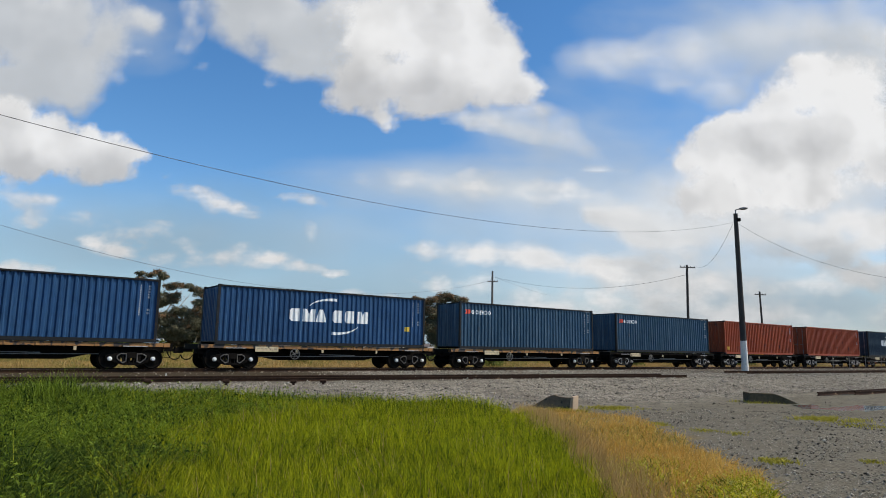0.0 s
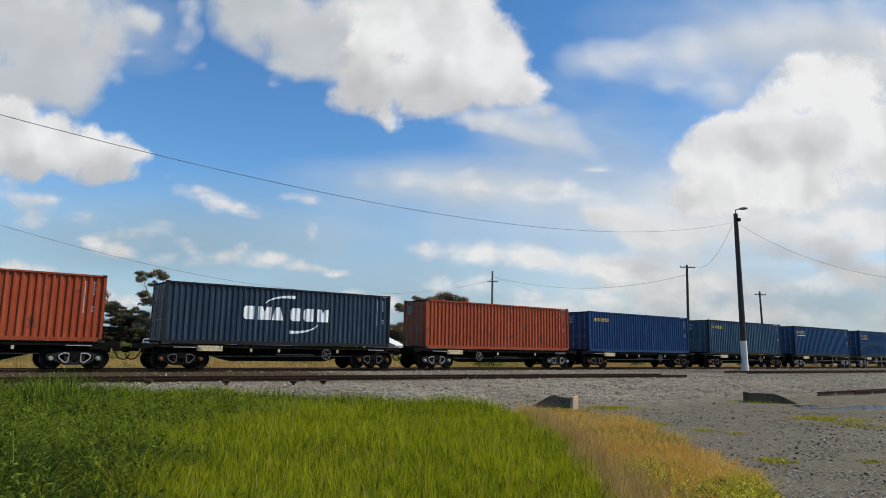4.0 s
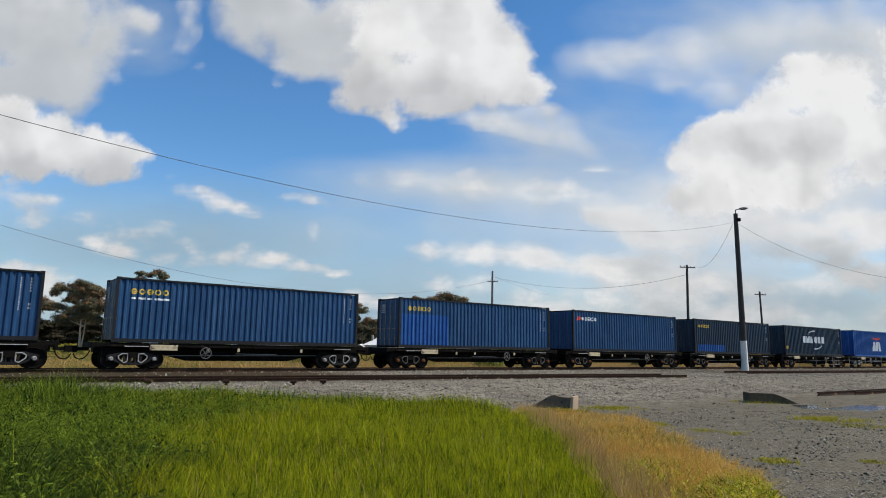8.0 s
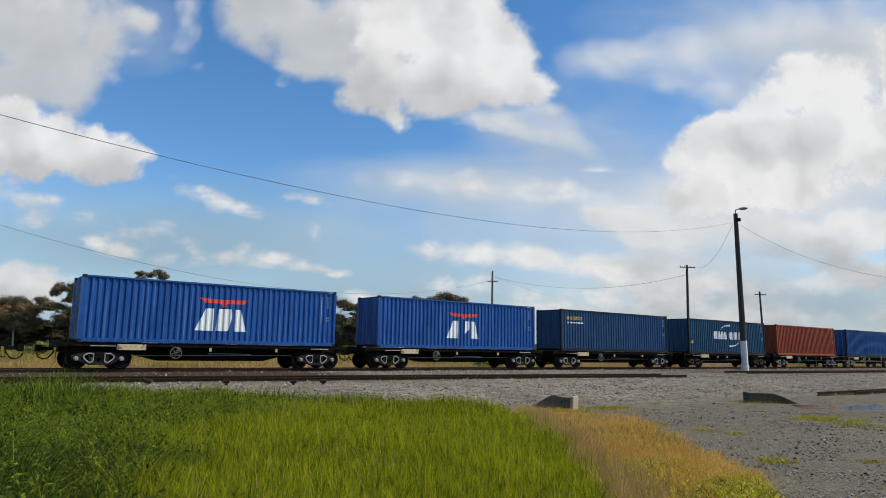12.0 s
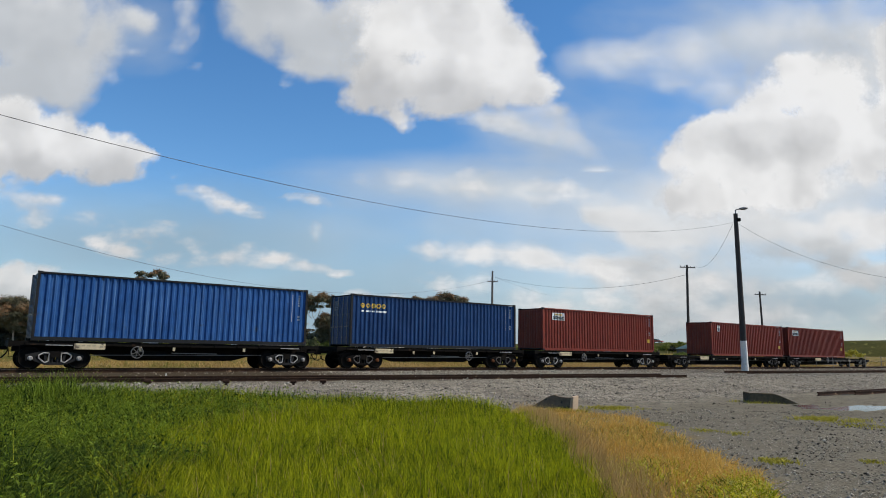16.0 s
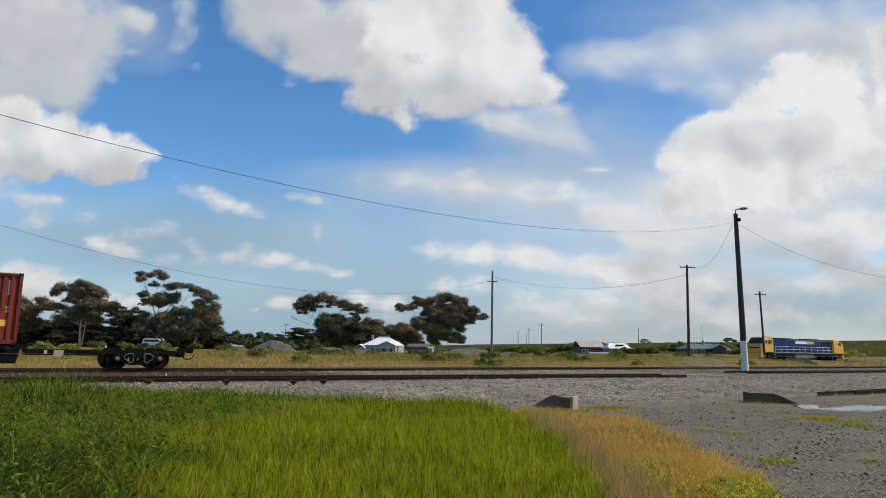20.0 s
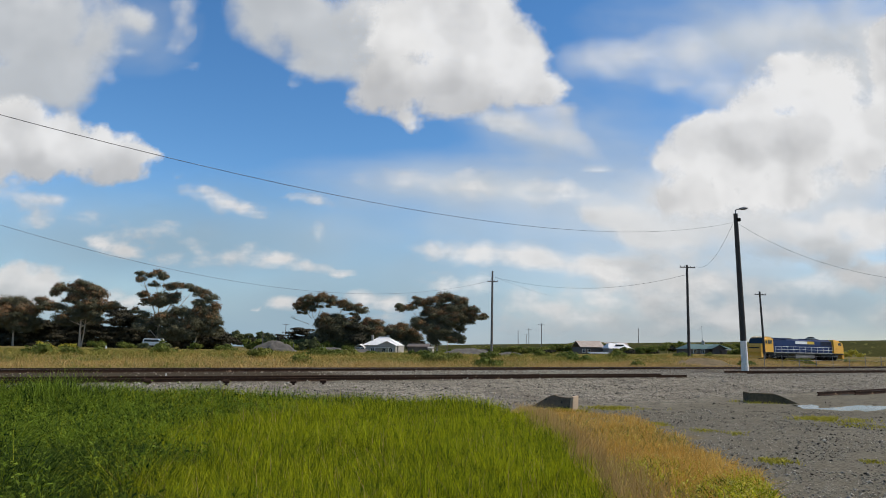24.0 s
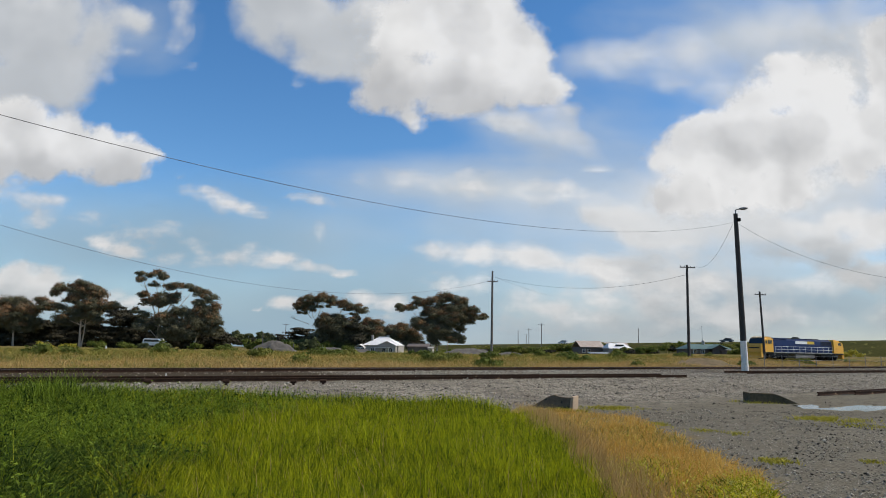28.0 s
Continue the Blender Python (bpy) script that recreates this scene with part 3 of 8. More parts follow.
def marks_side(style):
    """The painted marks of a long side, by style: (material, bmesh, label)."""
    got = []
    bm = bmesh.new()
    if style["numbers"]:
        bars(bm, 11.38, 2.60, 0.05, 1.40, 14)
        bars(bm, 11.75, 2.60, 0.075, 0.62, 5, 0.3)
        bars(bm, 11.75, 1.55, 0.10, 0.30, 2)
        got.append(("faded", bm, "white number bars"))
    else:
        bm.free()
    if style.get("caution"):
        bm = bmesh.new()
        x, z = style["caution"]
        solid(bm, 0.34, 0.004, 0.26, x, 0, z)
        got.append(("yellow", bm, "yellow height caution plate"))
    kind = style.get("logo")
    if kind == "swoosh":
        x0, z0, cw, ch = 3.72, 1.25, 0.56, 0.66
        for i in range(6):
            bm = bmesh.new()
            x = x0 + i * 0.75 + (0.22 if i > 2 else 0)
            w = cw + (0.12 if i in (1, 5) else 0)
            if i in (0, 3, 4):
                shape(bm, [(x + w, z0), (x + 0.1, z0), (x, z0 + 0.12), (x, z0 + ch - 0.12), (x + 0.1, z0 + ch), (x + w, z0 + ch)], -0.003, 0.003)
            elif i == 2:
                shape(bm, [(x - 0.02, z0), (x + w * 0.32, z0 + ch), (x + w * 0.72, z0 + ch), (x + w + 0.04, z0)], -0.003, 0.003)
            else:
                shape(bm, [(x, z0), (x, z0 + ch), (x + w * 0.35, z0 + ch), (x + w * 0.5, z0 + ch * 0.6), (x + w * 0.65, z0 + ch), (x + w, z0 + ch), (x + w, z0)], -0.003, 0.003)
            got.append(("white", bm, "white block of a company mark"))
        bm = bmesh.new()
        arc(bm, 6.3, 1.92, (1.55, 0.62), 165, 85, 0.16)
        got.append(("white", bm, "white crescent"))
        bm = bmesh.new()
        arc(bm, 6.3, 1.22, (1.5, 0.62), -10, -95, 0.16)
        got.append(("white", bm, "white crescent"))
    elif kind in ("yellow_word", "yellow_word_line", "white_word"):
        x0 = 0.75 if kind != "white_word" else 1.05
        for i in range(5):
            bm = bmesh.new()
            ring(bm, x0 + i * 0.34, 0, 2.28, 0.105, 0.033, 12, 4)
            if i in (0, 2):
                solid(bm, 0.17, 0.012, 0.045, x0 + i * 0.34, 0, 2.28)
            for v in bm.verts:
                v.co.y = max(-0.004, min(0.004, v.co.y))
            got.append(("yellow" if kind != "white_word" else "white", bm, "round block of a company mark"))
        bm = bmesh.new()
        if kind == "white_word":
            shape(bm, [(0.35, 2.16), (0.83, 2.16), (0.9, 2.30), (0.86, 2.42), (0.42, 2.42), (0.55, 2.30)], -0.004, 0.004)
            got.append(("red", bm, "red flag block"))
        elif kind == "yellow_word_line":
            for i, w in enumerate((0.2, 0.3, 0.2, 0.26, 0.4)):
                solid(bm, w, 0.006, 0.09, 0.75 + i * 0.34, 0, 1.97)
            got.append(("white", bm, "small white line of bars"))
        else:
            bm.free()
    elif kind in ("red_bird", "worn_bird"):
        bm = bmesh.new()
        shape(bm, [(5.0, 2.18), (6.0, 2.12), (7.4, 2.16), (7.15, 1.95), (6.35, 1.93), (6.2, 1.76), (6.02, 1.93), (5.25, 1.95)], -0.003, 0.003)
        got.append(("red", bm, "red winged bar"))
        bm = bmesh.new()
        shape(bm, [(4.85, 0.62), (5.35, 1.68), (5.72, 1.68), (5.72, 0.62)], -0.003, 0.003)
        got.append(("white", bm, "white block"))
        bm = bmesh.new()
        if kind == "red_bird":
            shape(bm, [(5.85, 0.62), (5.95, 1.68), (6.55, 1.68), (6.62, 1.3), (6.45, 0.62)], -0.003, 0.003)
        else:
            shape(bm, [(6.25, 0.9), (6.25, 1.68), (6.6, 1.68), (6.6, 1.2)], -0.003, 0.003)
        got.append(("white", bm, "white block"))
        bm = bmesh.new()
        shape(bm, [(6.75, 0.62), (6.75, 1.68), (7.02, 1.68), (7.35, 0.62)], -0.003, 0.003)
        got.append(("white", bm, "white block"))
    elif kind == "panel":
        bm = bmesh.new()
        w = style.get("panel", 1.25)
        solid(bm, w, 0.004, 0.50, 0.95 + w / 2, 0, 2.33)
        got.append(("white", bm, "white sign panel"))
        bm = bmesh.new()
        solid(bm, w * 0.62, 0.006, 0.13, 0.95 + w * 0.5, -0.002, 2.46)
        got.append(("yellow", bm, "yellow stripe"))
        bm = bmesh.new()
        solid(bm, w * 0.8, 0.006, 0.22, 0.95 + w * 0.5, -0.002, 2.24)
        got.append(("dark", bm, "dark bar of writing"))
    if style.get("patch"):
        bm = bmesh.new()
        x0, x1, z0, z1 = style["patch"]
        got.append(("bright", (x0, x1, z0, z1), "brighter repainted patch"))
    return got


def container(style, m):
    """A forty-foot high box: frame, corrugated sides, ends with doors and their rods, marks."""
    col, post = style["paint"], style.get("post", "dark")
    key = (col, post)
    box = thing("shipping_container", style["label"], "shipping container", m, "containers on the train")

    def make():
        got = []
        P_ = 0.11
        bm = ribbed(BOX_L - 2 * P_, BOX_H - 0.28, RIB_N)
        for v in bm.verts:
            v.co += Vector((P_, -BOX_W / 2 + 0.03, 0.17))
        got.append(("side_panel", mesh_of(bm, "side_panel", M[col])))
        bm = ribbed(BOX_L - 2 * P_, BOX_H - 0.28, RIB_N)
        for v in bm.verts:
            v.co = Vector((v.co.x + P_, BOX_W / 2 - 0.03 - v.co.y, v.co.z + 0.17))
        got.append(("side_panel", mesh_of(bm, "side_panel", M[col])))
        bm = ribbed(BOX_L - 0.1, BOX_W - 0.1, 36, 0.02)
        for v in bm.verts:
            v.co = Vector((v.co.x + 0.05, v.co.z - BOX_W / 2 + 0.05, BOX_H - 0.045 + v.co.y))
        got.append(("roof", mesh_of(bm, "roof", M[col])))
        bm = bmesh.new()
        solid(bm, BOX_L - 0.1, BOX_W - 0.08, 0.05, BOX_L / 2, 0, 0.12)
        got.append(("floor", mesh_of(bm, "floor", M["dark"])))
        for y in (-1, 1):
            bm = bmesh.new()
            solid(bm, BOX_L - 2 * P_, 0.06, 0.16, BOX_L / 2, y * (BOX_W / 2 - 0.03), 0.09)
            got.append(("bottom_rail", mesh_of(bm, "bottom_rail", M[post])))
            bm = bmesh.new()
            solid(bm, BOX_L - 2 * P_, 0.06, 0.075, BOX_L / 2, y * (BOX_W / 2 - 0.03), BOX_H - 0.06)
            got.append(("top_rail", mesh_of(bm, "top_rail", M[post])))
            for x in (P_ / 2, BOX_L - P_ / 2):
                bm = bmesh.new()
                solid(bm, P_, 0.14, BOX_H - 0.24, x, y * (BOX_W / 2 - 0.07), BOX_H / 2)
                got.append(("corner_post", mesh_of(bm, "corner_post", M[post])))
                for z in (0.06, BOX_H - 0.06):
                    bm = bmesh.new()
                    solid(bm, 0.178, 0.162, 0.118, x + (0.034 if x < 1 else -0.034), y * (BOX_W / 2 - 0.08), z)
                    bmesh.ops.bevel(bm, geom=bm.edges[:], offset=0.008, segments=1, affect="EDGES")
                    got.append(("corner_casting", mesh_of(bm, "corner_casting", M["dark"])))
        # the plain end and the door end
        bm = ribbed(BOX_W - 0.28, BOX_H - 0.26, 9, 0.04)
        for v in bm.verts:
            v.co = Vector((BOX_L - 0.02 - v.co.y, v.co.x - BOX_W / 2 + 0.14, v.co.z + 0.14))
        blank = mesh_of(bm, "end_wall", M[col])
        doors = []
        for k in (-1, 1):
            bm = bmesh.new()
            w = BOX_W / 2 - 0.15
            solid(bm, 0.05, w, BOX_H - 0.26, 0.05, k * (w / 2 + 0.01), BOX_H / 2)
            for i in range(5):
                solid(bm, 0.03, w * 0.86, 0.22, 0.022, k * (w / 2 + 0.01), 0.42 + i * 0.5)
            doors.append(mesh_of(bm, "door", M[col]))
        bm = bmesh.new()
        rod(bm, (0, 0, 0.12), (0, 0, BOX_H - 0.12), 0.02, n=6)
        for z in (0.5, 1.1, 1.75, 2.4):
            solid(bm, 0.06, 0.09, 0.07, 0.015, 0, z)
        solid(bm, 0.03, 0.32, 0.035, -0.01, 0.12, 1.08)
        rodm = mesh_of(bm, "lock_rod", M["steel"])
        bm = bmesh.new()
        bars(bm, 0, 2.55, 0.35, 0.55, 5)
        for v in bm.verts:
            v.co = Vector((0.004, v.co.x, v.co.z))
        return got, blank, doors, rodm, mesh_of(bm, "number_panel", M["faded"])

    got, blank, doors, rodm, numbers = cached(key, make)
    for name, me in got:
        part(name, me, None, box)
    flip = style.get("doors", True)          # doors at the end that travels first
    if flip:
        e = part("end_wall", blank, None, box)
        for d in doors:
            dd = part("door", d, None, box)
            for y in (0.28, 0.8):
                s = 1 if d is doors[1] else -1
                part("lock_rod", rodm, None, dd).matrix_basis = pose(-0.005, s * y, 0)
        part("number_panel", numbers, None, box, "white number bars").matrix_basis = pose(0.0, 0.55, 0)
    else:
        e = part("end_wall", blank, None, box)
        e.matrix_basis = pose(BOX_L, 0, 0, 0, 0, 180)
    skey = tuple(sorted((k, str(v)) for k, v in style.items() if k not in ("label",)))
    for mat, shape_, label in cached(("marks", skey), lambda: [(a, b if isinstance(b, tuple) else mesh_of(drape(b), "mark", M[a]), c) for a, b, c in marks_side(style)]):
        if isinstance(shape_, tuple):
            x0, x1, z0, z1 = shape_

            def patch_mesh():
                bm = ribbed(BOX_L - 0.22, 1.0, RIB_N)
                for v in bm.verts:
                    v.co = Vector((v.co.x + 0.11, v.co.y - BOX_W / 2 + 0.026, z0 if v.co.z < 0.5 else z1))
                bmesh.ops.delete(bm, geom=[v for v in bm.verts if not x0 <= v.co.x <= x1], context="VERTS")
                return mesh_of(bm, "repainted_patch", M[mat])
            part("repainted_patch", cached(("patch", skey), patch_mesh), None, box, label)
        else:
            o = part("number_panel" if "number" in label else "mark", shape_, None, box, label)
            o.matrix_basis = pose(0, -BOX_W / 2 + 0.024, 0)
            if "number" in label or "line" in label:
                o["kind"] = "stuff"
    return box


def bogie(parent, x, frame_mat, cap_mat):
    """Two axles, four wheels, cast side frames with open windows, caps, springs and a bolster."""
    bg = part("bogie", cached("bolster", lambda: _bolster()), None, parent)
    bg.matrix_basis = pose(x, 0, 0)

    for y in (-1.0, 1.0):
        f = part("side_frame", cached(("sf", frame_mat), lambda: _side_frame(frame_mat)), None, bg)
        f.matrix_basis = pose(0, y, 0)
        rm = "worn_white" if frame_mat == "castings" else "rim_dull"
        for sx in (-1, 1):
            o = part("window_rim", cached(("rim", rm, sx), lambda: _rim(rm, sx)), None, bg)
            o.matrix_basis = pose(0, y * 1.075, 0)
        for ax in (-0.89, 0.89):
            c = part("axle_cap", cached(("cap", cap_mat), lambda: _cap(cap_mat)), None, bg)
            c.matrix_basis = pose(ax, y * 1.09, 0.46, 0, 0, 0 if y < 0 else 180)
            w = part("wheel", cached("wheel", _wheel), None, bg)
            w.matrix_basis = pose(ax, y * 0.83, 0.46, 0, 0, 0 if y < 0 else 180)
    for ax in (-0.89, 0.89):
        a = part("axle", cached("axle", _axle), None, bg)
        a.matrix_basis = pose(ax, 0, 0.46)
    return bg


def _rim(mat, s):
    """The pale worn edge round a side frame's window."""
    bm = bmesh.new()
    pts = [(0.22, 0.67), (0.44, 0.68), (0.60, 0.58), (0.58, 0.46), (0.36, 0.28), (0.23, 0.34)]
    for p, q in zip(pts, pts[1:] + pts[:1]):
        rod(bm, (s * p[0], 0, p[1]), (s * q[0], 0, q[1]), 0.026, n=6)
    return mesh_of(bm, "window_rim", M[mat])


def _bolster():
    bm = bmesh.new()
    solid(bm, 0.4, 2.2, 0.26, 0, 0, 0.62)
    solid(bm, 0.7, 0.7, 0.22, 0, 0, 0.80)
    return mesh_of(bm, "bolster", M["black"])


def _axle():
    bm = bmesh.new()
    rod(bm, (0, -1.0, 0), (0, 1.0, 0), 0.08, n=10)
    return mesh_of(bm, "axle", M["black"])


def _wheel():
    bm = bmesh.new()
    rod(bm, (0, -0.065, 0), (0, 0.05, 0), 0.46, n=28)
    rod(bm, (0, 0.05, 0), (0, 0.075, 0), 0.49, n=28)
    ring(bm, 0, -0.065, 0, 0.40, 0.045, 20, 5)
    rod(bm, (0, -0.11, 0), (0, -0.06, 0), 0.13, n=14)
    return mesh_of(bm, "wheel", M["black"])


def _cap(mat):
    bm = bmesh.new()
    rod(bm, (0, -0.06, 0), (0, 0.06, 0), 0.095, n=12)
    rod(bm, (0, -0.10, 0), (0, -0.06, 0), 0.06, 0.085, n=12)
    return mesh_of(bm, "axle_cap", M[mat])


def _side_frame(mat):
    bm = bmesh.new()
    # top chord, bottom chord, pedestals and slanted struts leave two open windows
    shape(bm, [(-1.08, 0.50), (-1.05, 0.60), (-0.5, 0.74), (0.5, 0.74), (1.05, 0.60), (1.08, 0.50), (0.75, 0.50), (0.42, 0.63), (-0.42, 0.63), (-0.75, 0.50)], -0.06, 0.06)
    for s in (-1, 1):
        shape(bm, [(s * 1.05, 0.55), (s * 1.05, 0.36), (s * 0.99, 0.36), (s * 0.98, 0.50)], -0.06, 0.06)
        shape(bm, [(s * 0.80, 0.52), (s * 0.78, 0.36), (s * 0.34, 0.18), (s * 0.30, 0.27), (s * 0.66, 0.42), (s * 0.72, 0.52)], -0.06, 0.06)
        shape(bm, [(s * 0.42, 0.65), (s * 0.33, 0.65), (s * 0.24, 0.25), (s * 0.34, 0.25)], -0.05, 0.05)
        for x in (0.1, 0.2):
            rod(bm, (s * x, 0, 0.28), (s * x, 0, 0.56), 0.05, n=8)
    shape(bm, [(-0.36, 0.18), (0.36, 0.18), (0.34, 0.29), (-0.34, 0.29)], -0.07, 0.07)
    return mesh_of(bm, "side_frame", M[mat])


def _handwheel():
    bm = bmesh.new()
    ring(bm, 0, 0, 0, 0.25, 0.022, 24, 6)
    for i in range(3):
        a = math.pi * i / 3 + 0.3
        rod(bm, (-0.25 * math.cos(a), 0, -0.25 * math.sin(a)), (0.25 * math.cos(a), 0, 0.25 * math.sin(a)), 0.016, n=6)
    rod(bm, (0, -0.03, 0), (0, 0.22, 0), 0.035, n=8)
    return mesh_of(bm, "handwheel", M["steel"])


def wagon(name, label, x0, x1, axles, sill, frame_mat, cap_mat, wheel_x, plate_x, belly, deck=DECK, body_end=None):
    """A skeletal container wagon from x0 to x1, with bogies at the given places."""
    wg = thing(name, label, "freight wagon", None, "wagons of the train")
    whole_end, x1 = x1, body_end or x1
    mid, ln = (x0 + x1) / 2, x1 - x0
    for y in (-1, 1):
        bm = bmesh.new()
        solid(bm, ln, 0.09, 0.17, mid, y * 1.12, deck - 0.10)
        for i in range(int(ln / 1.1)):
            solid(bm, 0.05, 0.04, 0.15, x0 + 0.6 + i * 1.1, y * 1.18, deck - 0.10)
        part("side_sill", bm, M[sill], wg)
    bm = bmesh.new()
    a, b = axles
    d0, d1 = 0.72, belly
    shape(bm, [(x0 + 0.2, deck - 0.06), (x1 - 0.2, deck - 0.06), (x1 - 0.2, d0), (min(b - 1.2, x1 - 0.2), d0), (min(b - 2.6, x1 - 0.3), d1), (a + 2.6, d1), (a + 1.2, d0), (x0 + 0.2, d0)], -0.28, 0.28)
    part("centre_sill", bm, M["black"], wg)
    if body_end:
        # beyond the box the frame steps down to a thin open deck over the last bogie
        for y in (-1, 1):
            bm = bmesh.new()
            solid(bm, whole_end - x1, 0.1, 0.15, (whole_end + x1) / 2, y * 0.95, deck - 0.27)
            part("low_sill", bm, M["black"], wg)
        bm = bmesh.new()
        solid(bm, whole_end - x1, 0.5, 0.22, (whole_end + x1) / 2, 0, deck - 0.33)
        part("draft_sill", bm, M["black"], wg)
        for dx, wide in ((1.15, 0.36),):
            bm = bmesh.new()
            solid(bm, wide, 0.03, 0.26, x1 + dx, -1.02, deck - 0.34)
            part("sign_plate", bm, M["cream_dull"], wg, "dull cream plate")
        x1 = whole_end
    for x in np.arange(a + 1.4, (body_end or b) - 1.0, 1.45):
        bm = bmesh.new()
        solid(bm, 0.12, 2.2, 0.14, x, 0, deck - 0.13)
        part("cross_beam", bm, M["black"], wg)
    for x, k in ((x0 + 0.06, -1), (x1 - 0.06, 1)):
        bm = bmesh.new()
        solid(bm, 0.12, 2.35 if not (body_end and k > 0) else 1.9, 0.26, x, 0, deck - (0.14 if not (body_end and k > 0) else 0.34))
        part("headstock", bm, M["black"], wg)
        bm = bmesh.new()
        solid(bm, 0.62, 0.13, 0.15, x + k * 0.30, 0, 0.86)
        solid(bm, 0.24, 0.26, 0.28, x + k * 0.56, 0.02, 0.86)
        part("coupler", bm, M["black"], wg)
        bm = bmesh.new()
        pts = [(0, 0.80), (0.08, 0.62), (0.22, 0.46), (0.40, 0.42), (0.56, 0.5), (0.64, 0.66)]
        for p, q in zip(pts, pts[1:]):
            rod(bm, (x + k * p[0], -0.42, p[1]), (x + k * q[0], -0.42, q[1]), 0.026, n=6)
        part("brake_hose", bm, M["black"], wg)
        if body_end and k > 0:
            continue
        bm = bmesh.new()
        for dz in (0, 0.22, 0.44):
            rod(bm, (x - 0.02, -1.16, deck - 0.22 - dz), (x - k * 0.34, -1.16, deck - 0.22 - dz), 0.014, n=5)
        rod(bm, (x - 0.02, -1.16, deck - 0.02), (x - 0.02, -1.16, deck - 0.68), 0.014, n=5)
        rod(bm, (x - k * 0.34, -1.16, deck - 0.02), (x - k * 0.34, -1.16, deck - 0.68), 0.014, n=5)
        part("side_step", bm, M["black"], wg)
    for x in (a, b):
        bogie(wg, x, frame_mat, cap_mat)
        for y in (-1.19,) if not (body_end and x == b) else ():
            bm = bmesh.new()
            solid(bm, 1.0, 0.03, 0.035, x + 0.1, y, deck - 0.17)
            part("grab_rail", bm, M["worn_white"], wg, "pale grab rail")
    h = part("handwheel", cached("hw", _handwheel), None, wg, "pale spoked brake handwheel")
    h.matrix_basis = pose(wheel_x, -1.22, 0.74)
    bm = bmesh.new()
    solid(bm, 1.2, 0.03, 0.25, plate_x, -1.2, deck - 0.21)
    pl = part("data_plate", bm, M["cream"], wg, "cream data plate")
    bm = bmesh.new()
    for i in range(4):
        solid(bm, 0.13, 0.006, 0.035, plate_x - 0.45 + i * 0.2, -1.218, deck - 0.18)
    solid(bm, 0.14, 0.006, 0.09, plate_x + 0.45, -1.218, deck - 0.21)
    part("number_panel", bm, M["cream_dull"], pl, "grey number bars")["kind"] = "stuff"
    bm = bmesh.new()
    rod(bm, (a + 3.3, -0.7, 0.62), (a + 4.5, -0.7, 0.62), 0.17, n=14)
    part("air_tank", bm, M["black"], wg)
    bm = bmesh.new()
    rod(bm, (a + 1.3, -0.9, 0.60), (b - 1.3, -0.9, 0.66), 0.018, n=6)
    rod(bm, (a + 4.7, -0.9, 0.72), (a + 6.8, -0.9, 0.70), 0.022, n=6)
    part("brake_rod", bm, M["steel"], wg)
    for k in (0.28, 0.42, 0.74):
        bm = bmesh.new()
        solid(bm, 0.11, 0.05, 0.16, a + (b - a) * k + 0.4, -1.16, deck - 0.28)
        part("bracket", bm, M["cream"], wg, "pale bracket")
    return wg


def at(s, z=0.0):
    x, y = line(s)
    return pose(x, y, z, 0, 0, TURN)


